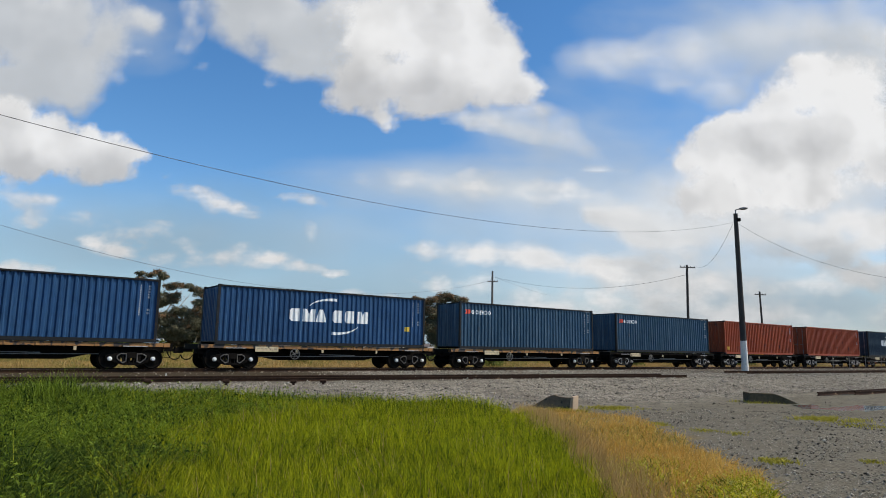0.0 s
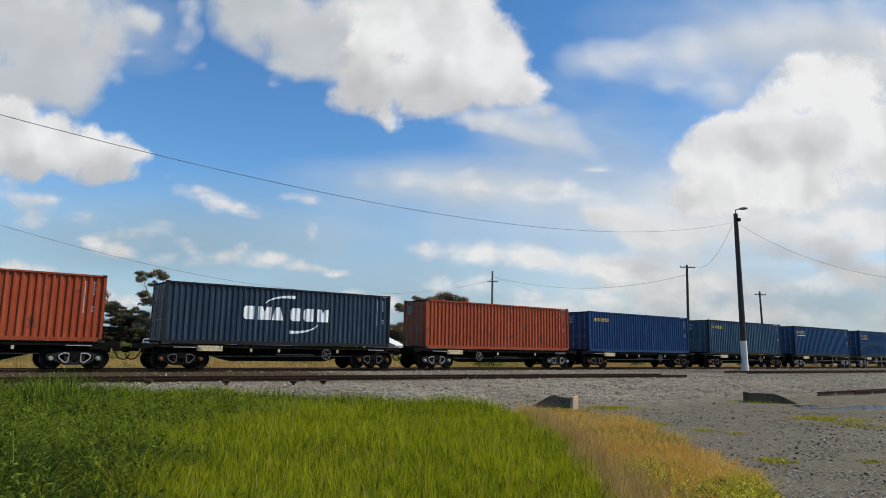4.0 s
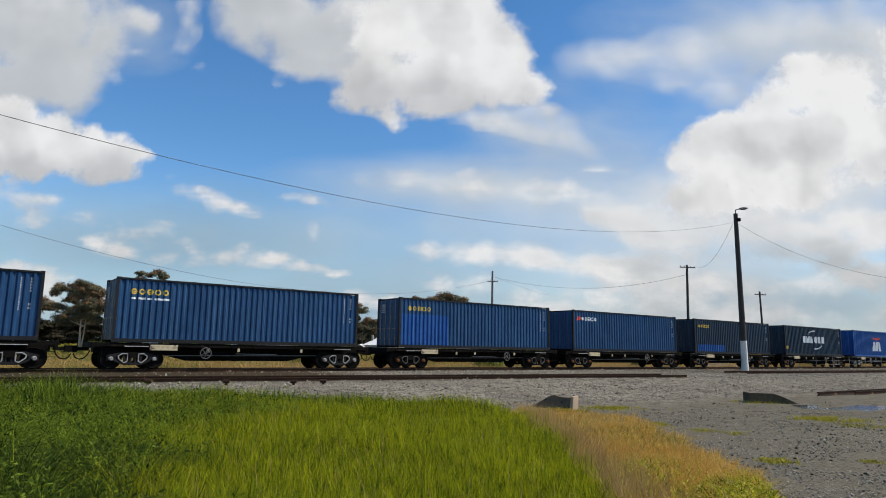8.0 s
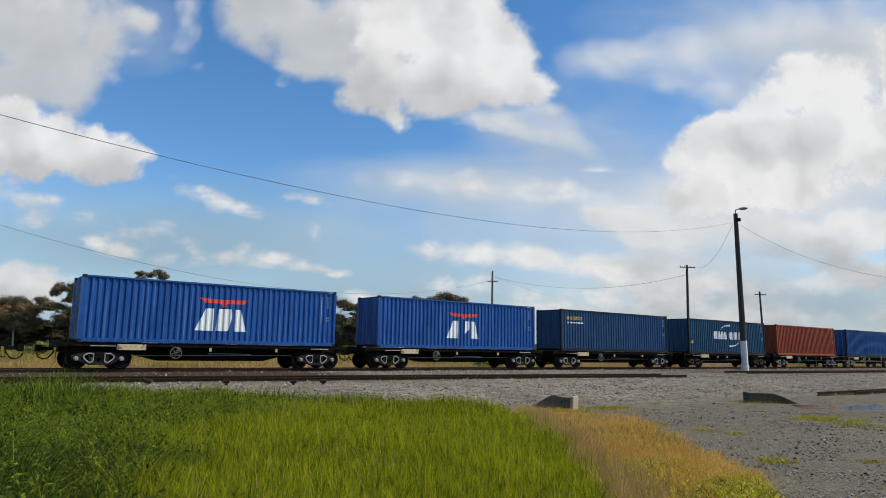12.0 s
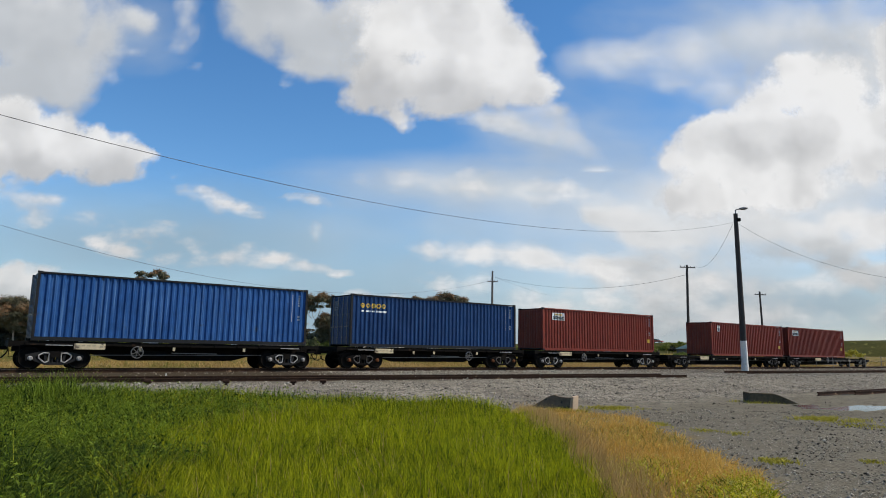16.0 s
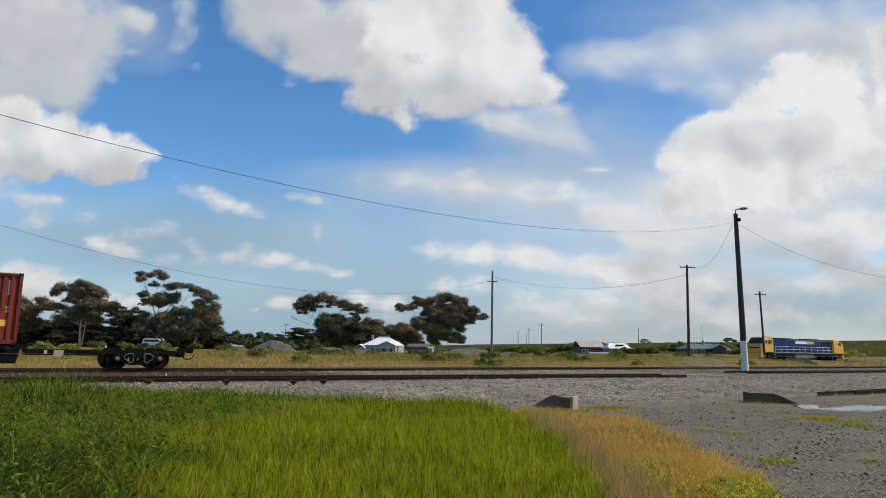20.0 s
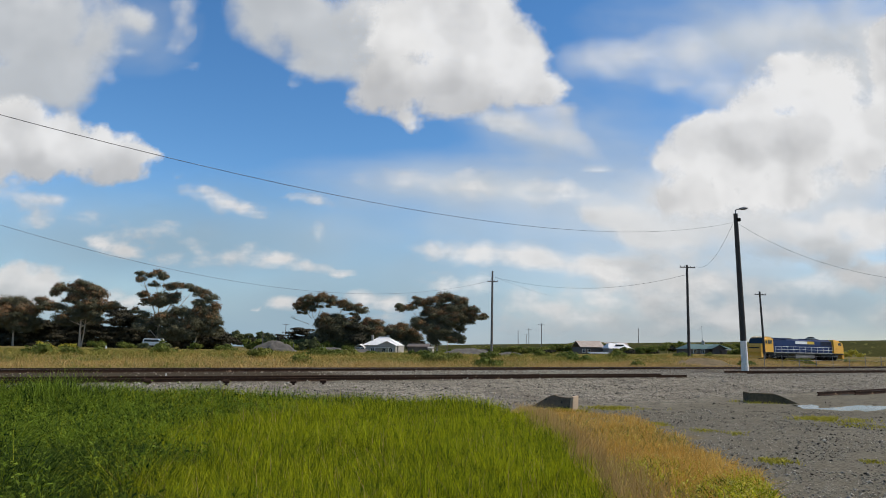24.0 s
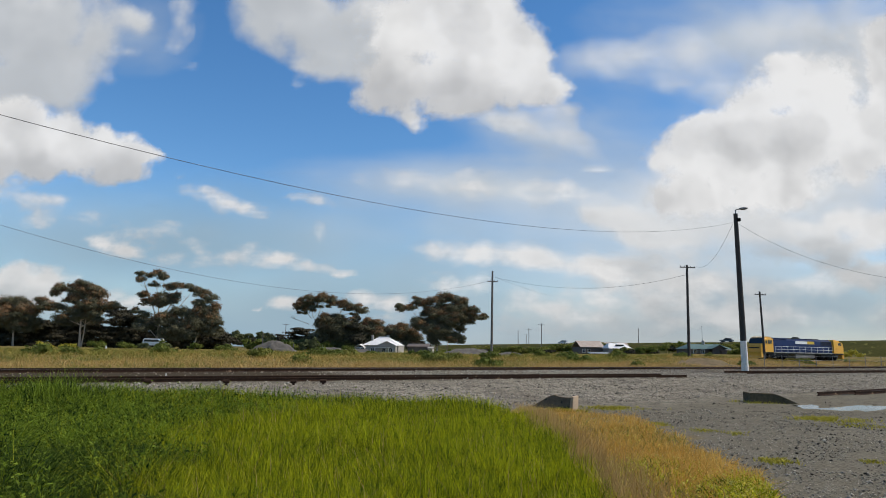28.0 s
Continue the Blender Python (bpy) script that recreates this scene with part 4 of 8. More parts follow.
LOGO = {"numbers": True}
BLUE_SWOOSH = dict(LOGO, paint="navy", logo="swoosh", doors=False, caution=(11.0, 1.05), label="dark blue corrugated shipping container with a white swoosh mark")
BLUE_WHITE = dict(LOGO, paint="slate", logo="white_word", doors=False, label="slate blue corrugated shipping container with red and white mark")
ORANGE = dict(LOGO, paint="orange", post="orange", label="orange-red corrugated shipping container with scuffed sides")
CONSIST = [
    (-29.18, dict(LOGO, paint="navy", doors=False, label="dark blue corrugated shipping container with number bars")),
    (-14.33, BLUE_SWOOSH),
    (0.50, BLUE_WHITE),
    (15.30, dict(BLUE_WHITE)),
    (29.98, dict(ORANGE, doors=False, caution=(0.55, 0.5))),
    (45.03, ORANGE),
    (59.70, dict(BLUE_SWOOSH, paint="graphite", doors=True, caution=None, label="blue-grey corrugated shipping container with a white swoosh mark")),
    (74.40, dict(ORANGE)),
    (88.75, dict(LOGO, paint="royal", post="royal", logo="yellow_word", label="royal blue corrugated shipping container with a yellow mark")),
    (104.0, dict(LOGO, paint="slate", logo="yellow_word", label="slate blue corrugated shipping container with a yellow mark")),
    (118.95, dict(LOGO, paint="navy", logo="yellow_word_line", label="dark blue corrugated shipping container with yellow mark and white line")),
    (133.90, dict(LOGO, paint="navy", logo="yellow_word_line", label="dark blue corrugated shipping container with yellow mark and white line")),
    (148.80, dict(LOGO, paint="navy", logo="yellow_word", patch=(0.12, 3.6, 0.18, 1.95), label="dark blue shipping container with a brighter repainted patch")),
    (163.35, dict(BLUE_WHITE, paint="navy", label="weathered blue corrugated shipping container with red and white mark")),
    (178.15, dict(LOGO, paint="graphite", logo="yellow_word", doors=False, patch=(0.4, 4.6, 0.18, 0.75), label="blue-grey shipping container with blue repainted patch along its foot")),
    (193.30, dict(BLUE_SWOOSH, paint="graphite", caution=(0.5, 0.75), label="blue-grey corrugated shipping container with a white swoosh mark")),
    (208.65, dict(LOGO, paint="bright", post="bright", doors=False, logo="red_bird", label="bright blue shipping container with red bar and white blocks")),
    (223.50, dict(LOGO, paint="bright", post="bright", doors=False, logo="worn_bird", label="bright blue shipping container with worn red and white mark")),
    (238.25, dict(LOGO, paint="navy", doors=False, logo="yellow_word_line", label="dark blue corrugated shipping container with yellow mark and white line")),
    (253.42, dict(BLUE_SWOOSH, paint="teal", caution=(0.5, 0.95), label="teal blue corrugated shipping container with a white swoosh mark")),
    (267.88, dict(ORANGE, doors=False)),
    (282.93, dict(LOGO, paint="pale", post="dark", label="faded light blue corrugated shipping container with stains")),
    (297.71, dict(LOGO, paint="royal", logo="yellow_word_line", label="royal blue corrugated shipping container with a yellow mark")),
    (312.40, dict(LOGO, paint="maroon", post="maroon", doors=False, logo="panel", caution=(11.6, 0.85), label="maroon corrugated shipping container with a white sign panel")),
    (332.70, dict(LOGO, paint="maroon", post="maroon", doors=False, logo="panel", panel=0.5, caution=(11.6, 0.85), label="dark red corrugated shipping container with a small white sign")),
    (346.02, dict(LOGO, paint="maroon", post="maroon", doors=False, logo="panel", caution=(11.6, 0.85), label="maroon corrugated shipping container with a white sign panel")),
]
MOVERS = []


def build_train():
    first = wagon("container_wagon", "skeletal container wagon with faded ochre side sills", -0.75, 12.95, (0.95, 11.25), "ochre", "black", "white", 4.1, 2.6, 0.42)
    second = wagon("container_wagon", "black skeletal container wagon with grey handwheel and cream plate", -0.75, 12.95, (0.95, 11.25), "black", "castings", "worn_white", 4.1, 2.2, 0.36)
    third = wagon("container_wagon", "black skeletal container wagon with rusty axle caps", -0.75, 12.95, (0.95, 11.25), "black", "black", "rustcap", 8.3, 2.2, 0.36)
    lead = wagon("container_wagon", "long black container wagon with an empty front deck", -6.3, 12.6, (-4.3, 10.5), "black", "black", "steel", 4.8, -1.2, 0.22, LOW_DECK)
    tail = wagon("container_wagon", "long black container wagon with an empty rear deck", -0.35, 18.9, (1.35, 16.9), "black", "black", "steel", 8.1, 6.0, 0.22, LOW_DECK, 12.6)
    kinds = [first, first, first, second, second, second, third, second, third, third, second, second, third, third, third, third, second, second, second, third, second, second, third, second, lead, tail]
    used = set()
    for (s, style), w in zip(CONSIST, kinds):
        if w in used:
            c = copy_thing(w, at(s, RAIL))
        else:
            used.add(w)
            c = w
            c.matrix_basis = at(s, RAIL)
        z = RAIL + (LOW_DECK if w in (lead, tail) else DECK)
        MOVERS.append((c, s, RAIL))
        MOVERS.append((container(style, at(s, z)), s, z))


M["worn_white"] = material("worn_pale_paint", (0.42, 0.41, 0.39), (0.17, 0.15, 0.13), 0.7, grain=9, patch=3)
M["rim_dull"] = material("dull_grey_steel", (0.10, 0.09, 0.08), (0.05, 0.045, 0.04), 0.7)
M["rustcap"] = material("rusty_axle_cap", (0.20, 0.075, 0.03), (0.11, 0.045, 0.02), 0.8, grain=9, patch=3, spec=0.1)
build_train()



# ---------------------------------------------------------------- clouds
def cloud_material(name="sunlit_cloud", rugged=1.25, lo=0.0, hi=0.52, most=0.97, white=(0.84, 0.84, 0.83), dull=(0.50, 0.52, 0.535), grain=0.006, self_shade=0.05, flat=1.0, twist=0.0, fine=0.5):
    m = bpy.data.materials.new(name)
    m.use_nodes = True
    n, l = m.node_tree.nodes, m.node_tree.links
    n.remove(n["Principled BSDF"])
    co = n.new("ShaderNodeTexCoord")
    cover, grey = n.new("ShaderNodeAttribute"), n.new("ShaderNodeAttribute")
    cover.attribute_name, grey.attribute_name = "cover", "grey"

    def fbm(scale, detail, rough, shift=(0, 0, 0)):
        mp, t = n.new("ShaderNodeMapping"), n.new("ShaderNodeTexNoise")
        mp.inputs["Location"].default_value, mp.inputs["Scale"].default_value = shift, (1, 1, flat)
        l.new(co.outputs["Object"], mp.inputs["Vector"])
        t.inputs["Scale"].default_value, t.inputs["Detail"].default_value, t.inputs["Roughness"].default_value = scale, detail, rough
        t.inputs["Distortion"].default_value = twist
        l.new(mp.outputs[0], t.inputs["Vector"])
        return t.outputs["Fac"]

    def math_(op, a, b, clamp=False):
        t = n.new("ShaderNodeMath")
        t.operation, t.use_clamp = op, clamp
        for i, v in enumerate((a, b)):
            if isinstance(v, (int, float)):
                t.inputs[i].default_value = v
            else:
                l.new(v, t.inputs[i])
        return t.outputs[0]

    def span(v, a, b, c=0.0, d=1.0):
        t = n.new("ShaderNodeMapRange")
        t.interpolation_type = "SMOOTHSTEP"
        for k, q in (("From Min", a), ("From Max", b), ("To Min", c), ("To Max", d)):
            t.inputs[k].default_value = q
        l.new(v, t.inputs["Value"])
        return t.outputs[0]

    f1 = fbm(grain, 7, fine)
    f2 = fbm(grain * 0.55, 2, 0.4, (-70, 0, -70))
    f3 = fbm(grain * 0.55, 2, 0.4)
    f4 = fbm(grain * 0.42, 3, 0.5, (300, 0, 100))
    body = math_("ADD", cover.outputs["Fac"], math_("MULTIPLY", math_("SUBTRACT", f1, 0.5), rugged * 1.1))
    body = math_("ADD", body, math_("MULTIPLY", math_("SUBTRACT", f4, 0.5), rugged * 1.2))
    alpha = span(body, lo, hi)
    # Offset noise difference paints lit and shaded sides into the cloud's glow.
    relief = span(math_("SUBTRACT", f3, f2), -0.10, 0.10, -self_shade, self_shade)
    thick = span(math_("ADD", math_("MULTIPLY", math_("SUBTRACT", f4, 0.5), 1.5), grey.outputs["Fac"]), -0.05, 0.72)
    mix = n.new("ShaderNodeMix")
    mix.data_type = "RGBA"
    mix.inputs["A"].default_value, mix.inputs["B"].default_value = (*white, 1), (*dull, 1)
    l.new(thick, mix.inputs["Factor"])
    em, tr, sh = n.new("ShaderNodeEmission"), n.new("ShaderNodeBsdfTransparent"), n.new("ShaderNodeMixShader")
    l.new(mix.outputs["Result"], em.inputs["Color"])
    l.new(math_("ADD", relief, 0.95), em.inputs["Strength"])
    l.new(math_("MULTIPLY", alpha, most), sh.inputs[0])
    l.new(tr.outputs[0], sh.inputs[1])
    l.new(em.outputs[0], sh.inputs[2])
    l.new(sh.outputs[0], n["Material Output"].inputs["Surface"])
    return m


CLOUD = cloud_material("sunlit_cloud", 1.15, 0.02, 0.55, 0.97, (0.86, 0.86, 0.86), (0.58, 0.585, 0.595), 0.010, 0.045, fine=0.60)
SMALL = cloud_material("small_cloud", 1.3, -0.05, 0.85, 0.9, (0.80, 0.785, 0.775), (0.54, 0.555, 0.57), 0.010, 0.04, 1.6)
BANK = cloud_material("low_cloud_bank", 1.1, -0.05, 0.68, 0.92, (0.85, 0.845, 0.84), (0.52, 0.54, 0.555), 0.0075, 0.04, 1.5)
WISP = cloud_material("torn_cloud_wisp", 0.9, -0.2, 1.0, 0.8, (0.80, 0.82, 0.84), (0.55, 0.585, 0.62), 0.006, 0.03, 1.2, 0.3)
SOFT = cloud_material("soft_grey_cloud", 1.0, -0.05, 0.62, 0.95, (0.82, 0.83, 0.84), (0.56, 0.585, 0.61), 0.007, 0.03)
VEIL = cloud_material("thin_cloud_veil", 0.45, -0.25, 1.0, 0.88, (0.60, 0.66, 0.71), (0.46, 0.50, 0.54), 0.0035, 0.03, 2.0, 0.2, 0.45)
SKY_TINT = cloud_material("blue_sky_tint", 0.35, -0.3, 0.9, 0.85, (0.29, 0.44, 0.56), (0.33, 0.42, 0.50), 0.003, 0.02, 2.0)
DRIFT = []


def cloud(label, far, drift, puffs, cell=0.008, stuff=None):
    """A sheet of cloud far behind everything; puffs: (u, v, half width, half height, strength, greyness, turn in degrees), as slopes seen from the yard."""
    p = np.array(puffs, float)
    reach = 1.7 * np.maximum(p[:, 2], p[:, 3])
    u0, u1 = (p[:, 0] - reach).min(), (p[:, 0] + reach).max()
    v0, v1 = max((p[:, 1] - reach).min(), -0.01), (p[:, 1] + reach).max()
    us, vs = np.arange(u0, u1 + cell, cell), np.arange(v0, v1 + cell, cell)
    U, V = np.meshgrid(us, vs)
    cover, dark, sumw = np.full(U.shape, -1.2), np.zeros(U.shape), np.full(U.shape, 1e-6)
    for u, v, a, b, k, g, turn_ in p:
        c_, s_ = math.cos(radians(turn_)), math.sin(radians(turn_))
        du, dv = (U - u) * c_ - (V - v) * s_, (U - u) * s_ + (V - v) * c_
        d = np.sqrt((du / a) ** 2 + (dv / b) ** 2)
        c = k * (1.25 - d) - 0.1
        c = np.where(d > 1.25, -(d - 1.25) * 1.5 - 0.1, c)
        # Greyness grows towards each puff's foot: a shaded belly painted in.
        low = np.clip(0.5 - dv / b * 0.5, 0, 1)
        w = np.clip(1.6 - d, 0, 1) ** 2
        dark += w * g * (0.4 + 0.6 * low)
        sumw += w
        cover = np.logaddexp(cover * 5, c * 5) / 5
    vert = np.stack([U * far, np.full(U.shape, 0.0), V * far], -1).reshape(-1, 3)
    nx, ny = len(us), len(vs)
    i = (np.arange(ny - 1)[:, None] * nx + np.arange(nx - 1)[None]).ravel()
    f = np.stack([i, i + 1, i + nx + 1, i + nx], 1)
    me = bpy.data.meshes.new("cloud")
    me.from_pydata(vert.tolist(), [], f.tolist())
    for key, val in (("cover", np.clip(cover, -1.2, 1.2)), ("grey", dark / sumw)):
        me.attributes.new(key, "FLOAT", "POINT").data.foreach_set("value", val.astype(np.float32).ravel())
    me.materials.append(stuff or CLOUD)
    ob = tagged(new("cloud", me), label, "cloud", kind="structure")
    ob.location = (0, far, EYE.z)
    DRIFT.append((ob, far, drift))


cloud("thin milky veil of haze low in the sky", 2700, 0, [
    (0.002, 0.016, 1.152, 0.0975, 0.95, 0.5, -1), (0.404, 0.109, 0.461, 0.1152, 0.8, 0.5, -1), (-0.420, 0.134, 0.372, 0.0399, 0.25, 0.2, 3), (0.320, 0.209, 0.416, 0.0930, 0.85, 0.05, -1), (0.083, 0.250, 0.292, 0.0443, 0.95, 0, 3), (0.495, 0.516, 0.230, 0.0975, 0.62, 0.2, -1), (0.697, 0.404, 0.177, 0.2127, 0.75, 0.2, -1), (0.560, 0.245, 0.292, 0.0886, 0.95, 0.1, -1), (0.127, 0.342, 0.133, 0.0354, 0.6, 0, 21), (0.261, 0.331, 0.177, 0.1063, 0.3, 0, -1), (-0.633, 0.178, 0.230, 0.0620, 0.28, 0.1, 3), (-0.195, 0.164, 0.160, 0.0443, 0.55, 0.1, -1), (-0.504, 0.497, 0.089, 0.0620, 0.35, 0.1, -1)], 0.02, VEIL)
# Glowing sheet added to turn the low sky a duller blue.
cloud("added pale blue tint sheet over the low sky", 2650, 0, [
    (-0.444, 0.008, 0.638, 0.0842, 0.9, 0.2, -1), (-0.156, 0.056, 0.301, 0.0753, 0.8, 0.2, -1), (0.574, 0.073, 0.354, 0.0532, 0.6, 0.9, -1), (-0.438, 0.146, 0.461, 0.0975, 0.75, 0.1, -1)], 0.02, SKY_TINT)
cloud("large grey-white cloud mass high in the sky", 2300, -0.017, [
    (-0.671, 0.514, 0.133, 0.0975, 1.1, 0.9, -1), (-0.607, 0.428, 0.075, 0.0620, 1, 0.8, -1), (-0.704, 0.407, 0.097, 0.0532, 0.9, 0.8, -1), (-0.568, 0.496, 0.044, 0.0620, 0.6, 0.6, -1), (-0.492, 0.519, 0.034, 0.0230, 0.5, 0.4, 19), (-0.427, 0.513, 0.023, 0.0354, 0.32, 0.3, -1), (-0.506, 0.466, 0.027, 0.0124, 0.35, 0.3, -1), (-0.455, 0.464, 0.035, 0.0106, 0.2, 0.2, -1), (-0.404, 0.443, 0.019, 0.0089, 0.2, 0.2, -1), (-0.426, 0.553, 0.027, 0.0142, 0.35, 0.3, -1), (-0.529, 0.420, 0.019, 0.0080, 0.3, 0.3, -1)], 0.008, SOFT)
cloud("soft grey flank of the large cumulus cloud", 2290, 0.045, [
    (-0.269, 0.546, 0.097, 0.0620, 1, 1, 9), (-0.211, 0.488, 0.089, 0.0532, 1, 1, 19), (-0.313, 0.525, 0.053, 0.0443, 0.8, 0.75, 29), (-0.209, 0.449, 0.053, 0.0248, 0.7, 0.9, 19), (-0.138, 0.504, 0.097, 0.0798, 1.1, 0.6, -1), (-0.245, 0.449, 0.030, 0.0177, 0.55, 0.1, 24), (0.083, 0.360, 0.133, 0.0177, 0.3, 0.1, 13), (0.145, 0.380, 0.053, 0.0177, 0.4, 0.2, -1), (-0.262, 0.417, 0.014, 0.0106, 0.3, 0.2, -1)], 0.01, SOFT)
cloud("white heaped cloud with bright rounded tops", 2250, 0.022, [
    (-0.685, 0.327, 0.080, 0.0576, 1.15, 0.15, 19), (-0.612, 0.307, 0.089, 0.0443, 1.1, 0.25, 17), (-0.540, 0.298, 0.071, 0.0337, 1, 0.3, 17), (-0.488, 0.297, 0.037, 0.0151, 0.8, 0.1, 15), (-0.552, 0.329, 0.023, 0.0177, 0.7, 0, -1), (-0.644, 0.277, 0.115, 0.0301, 0.9, 1.6, 3), (-0.528, 0.266, 0.053, 0.0177, 0.6, 0.7, -1), (-0.511, 0.321, 0.023, 0.0160, 0.6, 0, 9), (-0.464, 0.297, 0.018, 0.0080, 0.5, 0, 9), (-0.754, 0.303, 0.071, 0.0798, 1.1, 0.4, -1), (-0.448, 0.261, 0.035, 0.0071, 0.2, 0.2, -1)], 0.008, CLOUD)
cloud("very large white cumulus cloud with grey belly", 2200, 0.045, [
    (-0.019, 0.526, 0.115, 0.0798, 1.2, 0.05, -1), (0.031, 0.512, 0.066, 0.0709, 1.2, 0.05, 29), (-0.063, 0.428, 0.097, 0.0532, 1.1, 0.8, -1), (-0.126, 0.408, 0.049, 0.0399, 0.9, 1, -1), (0.010, 0.411, 0.097, 0.0390, 1.1, 0.8, -1), (0.100, 0.460, 0.066, 0.0532, 1.1, 0.15, 34), (0.141, 0.423, 0.043, 0.0301, 0.9, 0.2, 29), (-0.079, 0.366, 0.035, 0.0213, 0.7, 0.45, 39), (-0.068, 0.347, 0.012, 0.0106, 0.45, 0.2, -1), (-0.026, 0.382, 0.062, 0.0195, 0.7, 0.6, -1), (0.082, 0.421, 0.071, 0.0354, 0.8, 0.4, -1), (-0.093, 0.515, 0.062, 0.0620, 1, 0.25, -1), (0.055, 0.454, 0.062, 0.0487, 1.2, 0.15, -1), (-0.011, 0.590, 0.089, 0.0532, 1.1, 0.1, -1)], 0.01, CLOUD)
cloud("thin torn wisps of cloud", 2350, 0, [
    (0.246, 0.468, 0.071, 0.0319, 0.75, 0.1, -7), (0.310, 0.474, 0.080, 0.0301, 0.8, 0.1, -1), (0.397, 0.480, 0.062, 0.0390, 0.72, 0.1, 19), (0.372, 0.427, 0.080, 0.0213, 0.6, 0.2, 13), (0.445, 0.428, 0.062, 0.0443, 0.7, 0.3, 34), (0.509, 0.516, 0.089, 0.0620, 0.6, 0.5, -1), (0.597, 0.528, 0.097, 0.0620, 0.45, 0.5, -1), (0.688, 0.520, 0.071, 0.0798, 0.7, 0.6, -1), (0.190, 0.343, 0.071, 0.0177, 0.5, 0, 37), (0.127, 0.352, 0.071, 0.0195, 0.35, 0.1, 19), (0.243, 0.284, 0.028, 0.0062, 0.9, 0, -4), (0.287, 0.282, 0.014, 0.0053, 0.4, 0, -1), (0.177, 0.371, 0.035, 0.0195, 0.4, 0.1, 29)], 0.012, WISP)
cloud("broad bright bank of cumulus cloud", 2280, -0.04, [
    (0.617, 0.422, 0.097, 0.0620, 1.15, 0.05, -1), (0.569, 0.454, 0.046, 0.0301, 0.95, 0.05, -36), (0.515, 0.396, 0.062, 0.0443, 1, 0.05, -36), (0.548, 0.336, 0.115, 0.0620, 1.1, 0.15, -1), (0.414, 0.343, 0.046, 0.0301, 0.95, 0, -31), (0.447, 0.297, 0.097, 0.0532, 1.05, 0.2, -1), (0.372, 0.305, 0.035, 0.0195, 0.75, 0.1, -21), (0.674, 0.348, 0.106, 0.0798, 1.1, 0.15, -1), (0.418, 0.242, 0.080, 0.0443, 0.85, 0.25, -1), (0.534, 0.253, 0.106, 0.0399, 0.9, 0.2, -9), (0.757, 0.472, 0.097, 0.0798, 0.9, 0.3, -1), (0.548, 0.341, 0.097, 0.0354, 0.5, 0.5, -1), (0.486, 0.358, 0.053, 0.0266, 0.8, 0, -1), (0.406, 0.359, 0.023, 0.0195, 0.7, 0, -1), (0.552, 0.470, 0.027, 0.0177, 0.7, 0, -21)], 0.01, CLOUD)
cloud("low layered cloud bank near the horizon", 2500, -0.004, [
    (0.065, 0.254, 0.168, 0.0248, 0.5, 0, 3), (0.189, 0.242, 0.097, 0.0160, 0.42, 0, 7), (0.268, 0.208, 0.053, 0.0230, 0.85, 0.05, 13), (0.311, 0.182, 0.062, 0.0354, 0.8, 0.35, 29), (0.049, 0.146, 0.053, 0.0230, 0.8, 0.1, -1), (0.136, 0.143, 0.080, 0.0230, 0.85, 0.15, 7), (0.240, 0.132, 0.080, 0.0266, 0.75, 0.3, 7), (0.363, 0.170, 0.080, 0.0443, 0.7, 0.4, -1), (0.491, 0.197, 0.055, 0.0213, 1, 0, -1), (0.628, 0.212, 0.053, 0.0177, 0.9, 0, -11), (0.557, 0.198, 0.044, 0.0142, 0.8, 0, 3), (0.572, 0.169, 0.097, 0.0399, 0.9, 0.8, 7), (0.670, 0.197, 0.071, 0.0425, 0.95, 0.1, -9), (0.673, 0.127, 0.080, 0.0354, 0.8, 0.9, -1), (0.343, 0.108, 0.142, 0.0319, 0.6, 0.55, -1)], 0.01, BANK)
cloud("grey layered clouds close above the horizon", 2480, -0.004, [
    (0.470, 0.058, 0.213, 0.0319, 0.55, 0.6, -1), (0.187, 0.066, 0.177, 0.0319, 0.5, 0.4, -1), (0.404, 0.105, 0.080, 0.0230, 0.6, 0.3, -1), (0.342, 0.078, 0.080, 0.0177, 0.6, 0.5, 7), (0.257, 0.119, 0.053, 0.0142, 0.7, 0, 19), (0.239, 0.084, 0.044, 0.0124, 0.7, 0.1, 9), (0.136, 0.078, 0.023, 0.0160, 0.55, 0.1, -1), (0.058, 0.107, 0.044, 0.0160, 0.6, 0.1, -1), (0.213, 0.049, 0.035, 0.0089, 0.5, 0.1, -1), (0.577, 0.112, 0.106, 0.0213, 0.6, 0.4, -1), (0.435, 0.049, 0.035, 0.0106, 0.7, 0.1, 9)], 0.01, BANK)
cloud("pale torn cloud sheet under the bright bank", 2340, -0.02, [
    (0.489, 0.248, 0.177, 0.0532, 1.1, 0.15, -1), (0.366, 0.250, 0.106, 0.0443, 0.7, 0.1, -11), (0.668, 0.274, 0.080, 0.0354, 0.6, 0.1, -9), (0.647, 0.461, 0.124, 0.0798, 0.9, 0.4, -1), (0.578, 0.518, 0.106, 0.0532, 0.6, 0.4, -1), (0.346, 0.196, 0.124, 0.0319, 0.8, 0.2, 5), (0.478, 0.198, 0.124, 0.0319, 0.8, 0.2, -1)], 0.012, WISP)
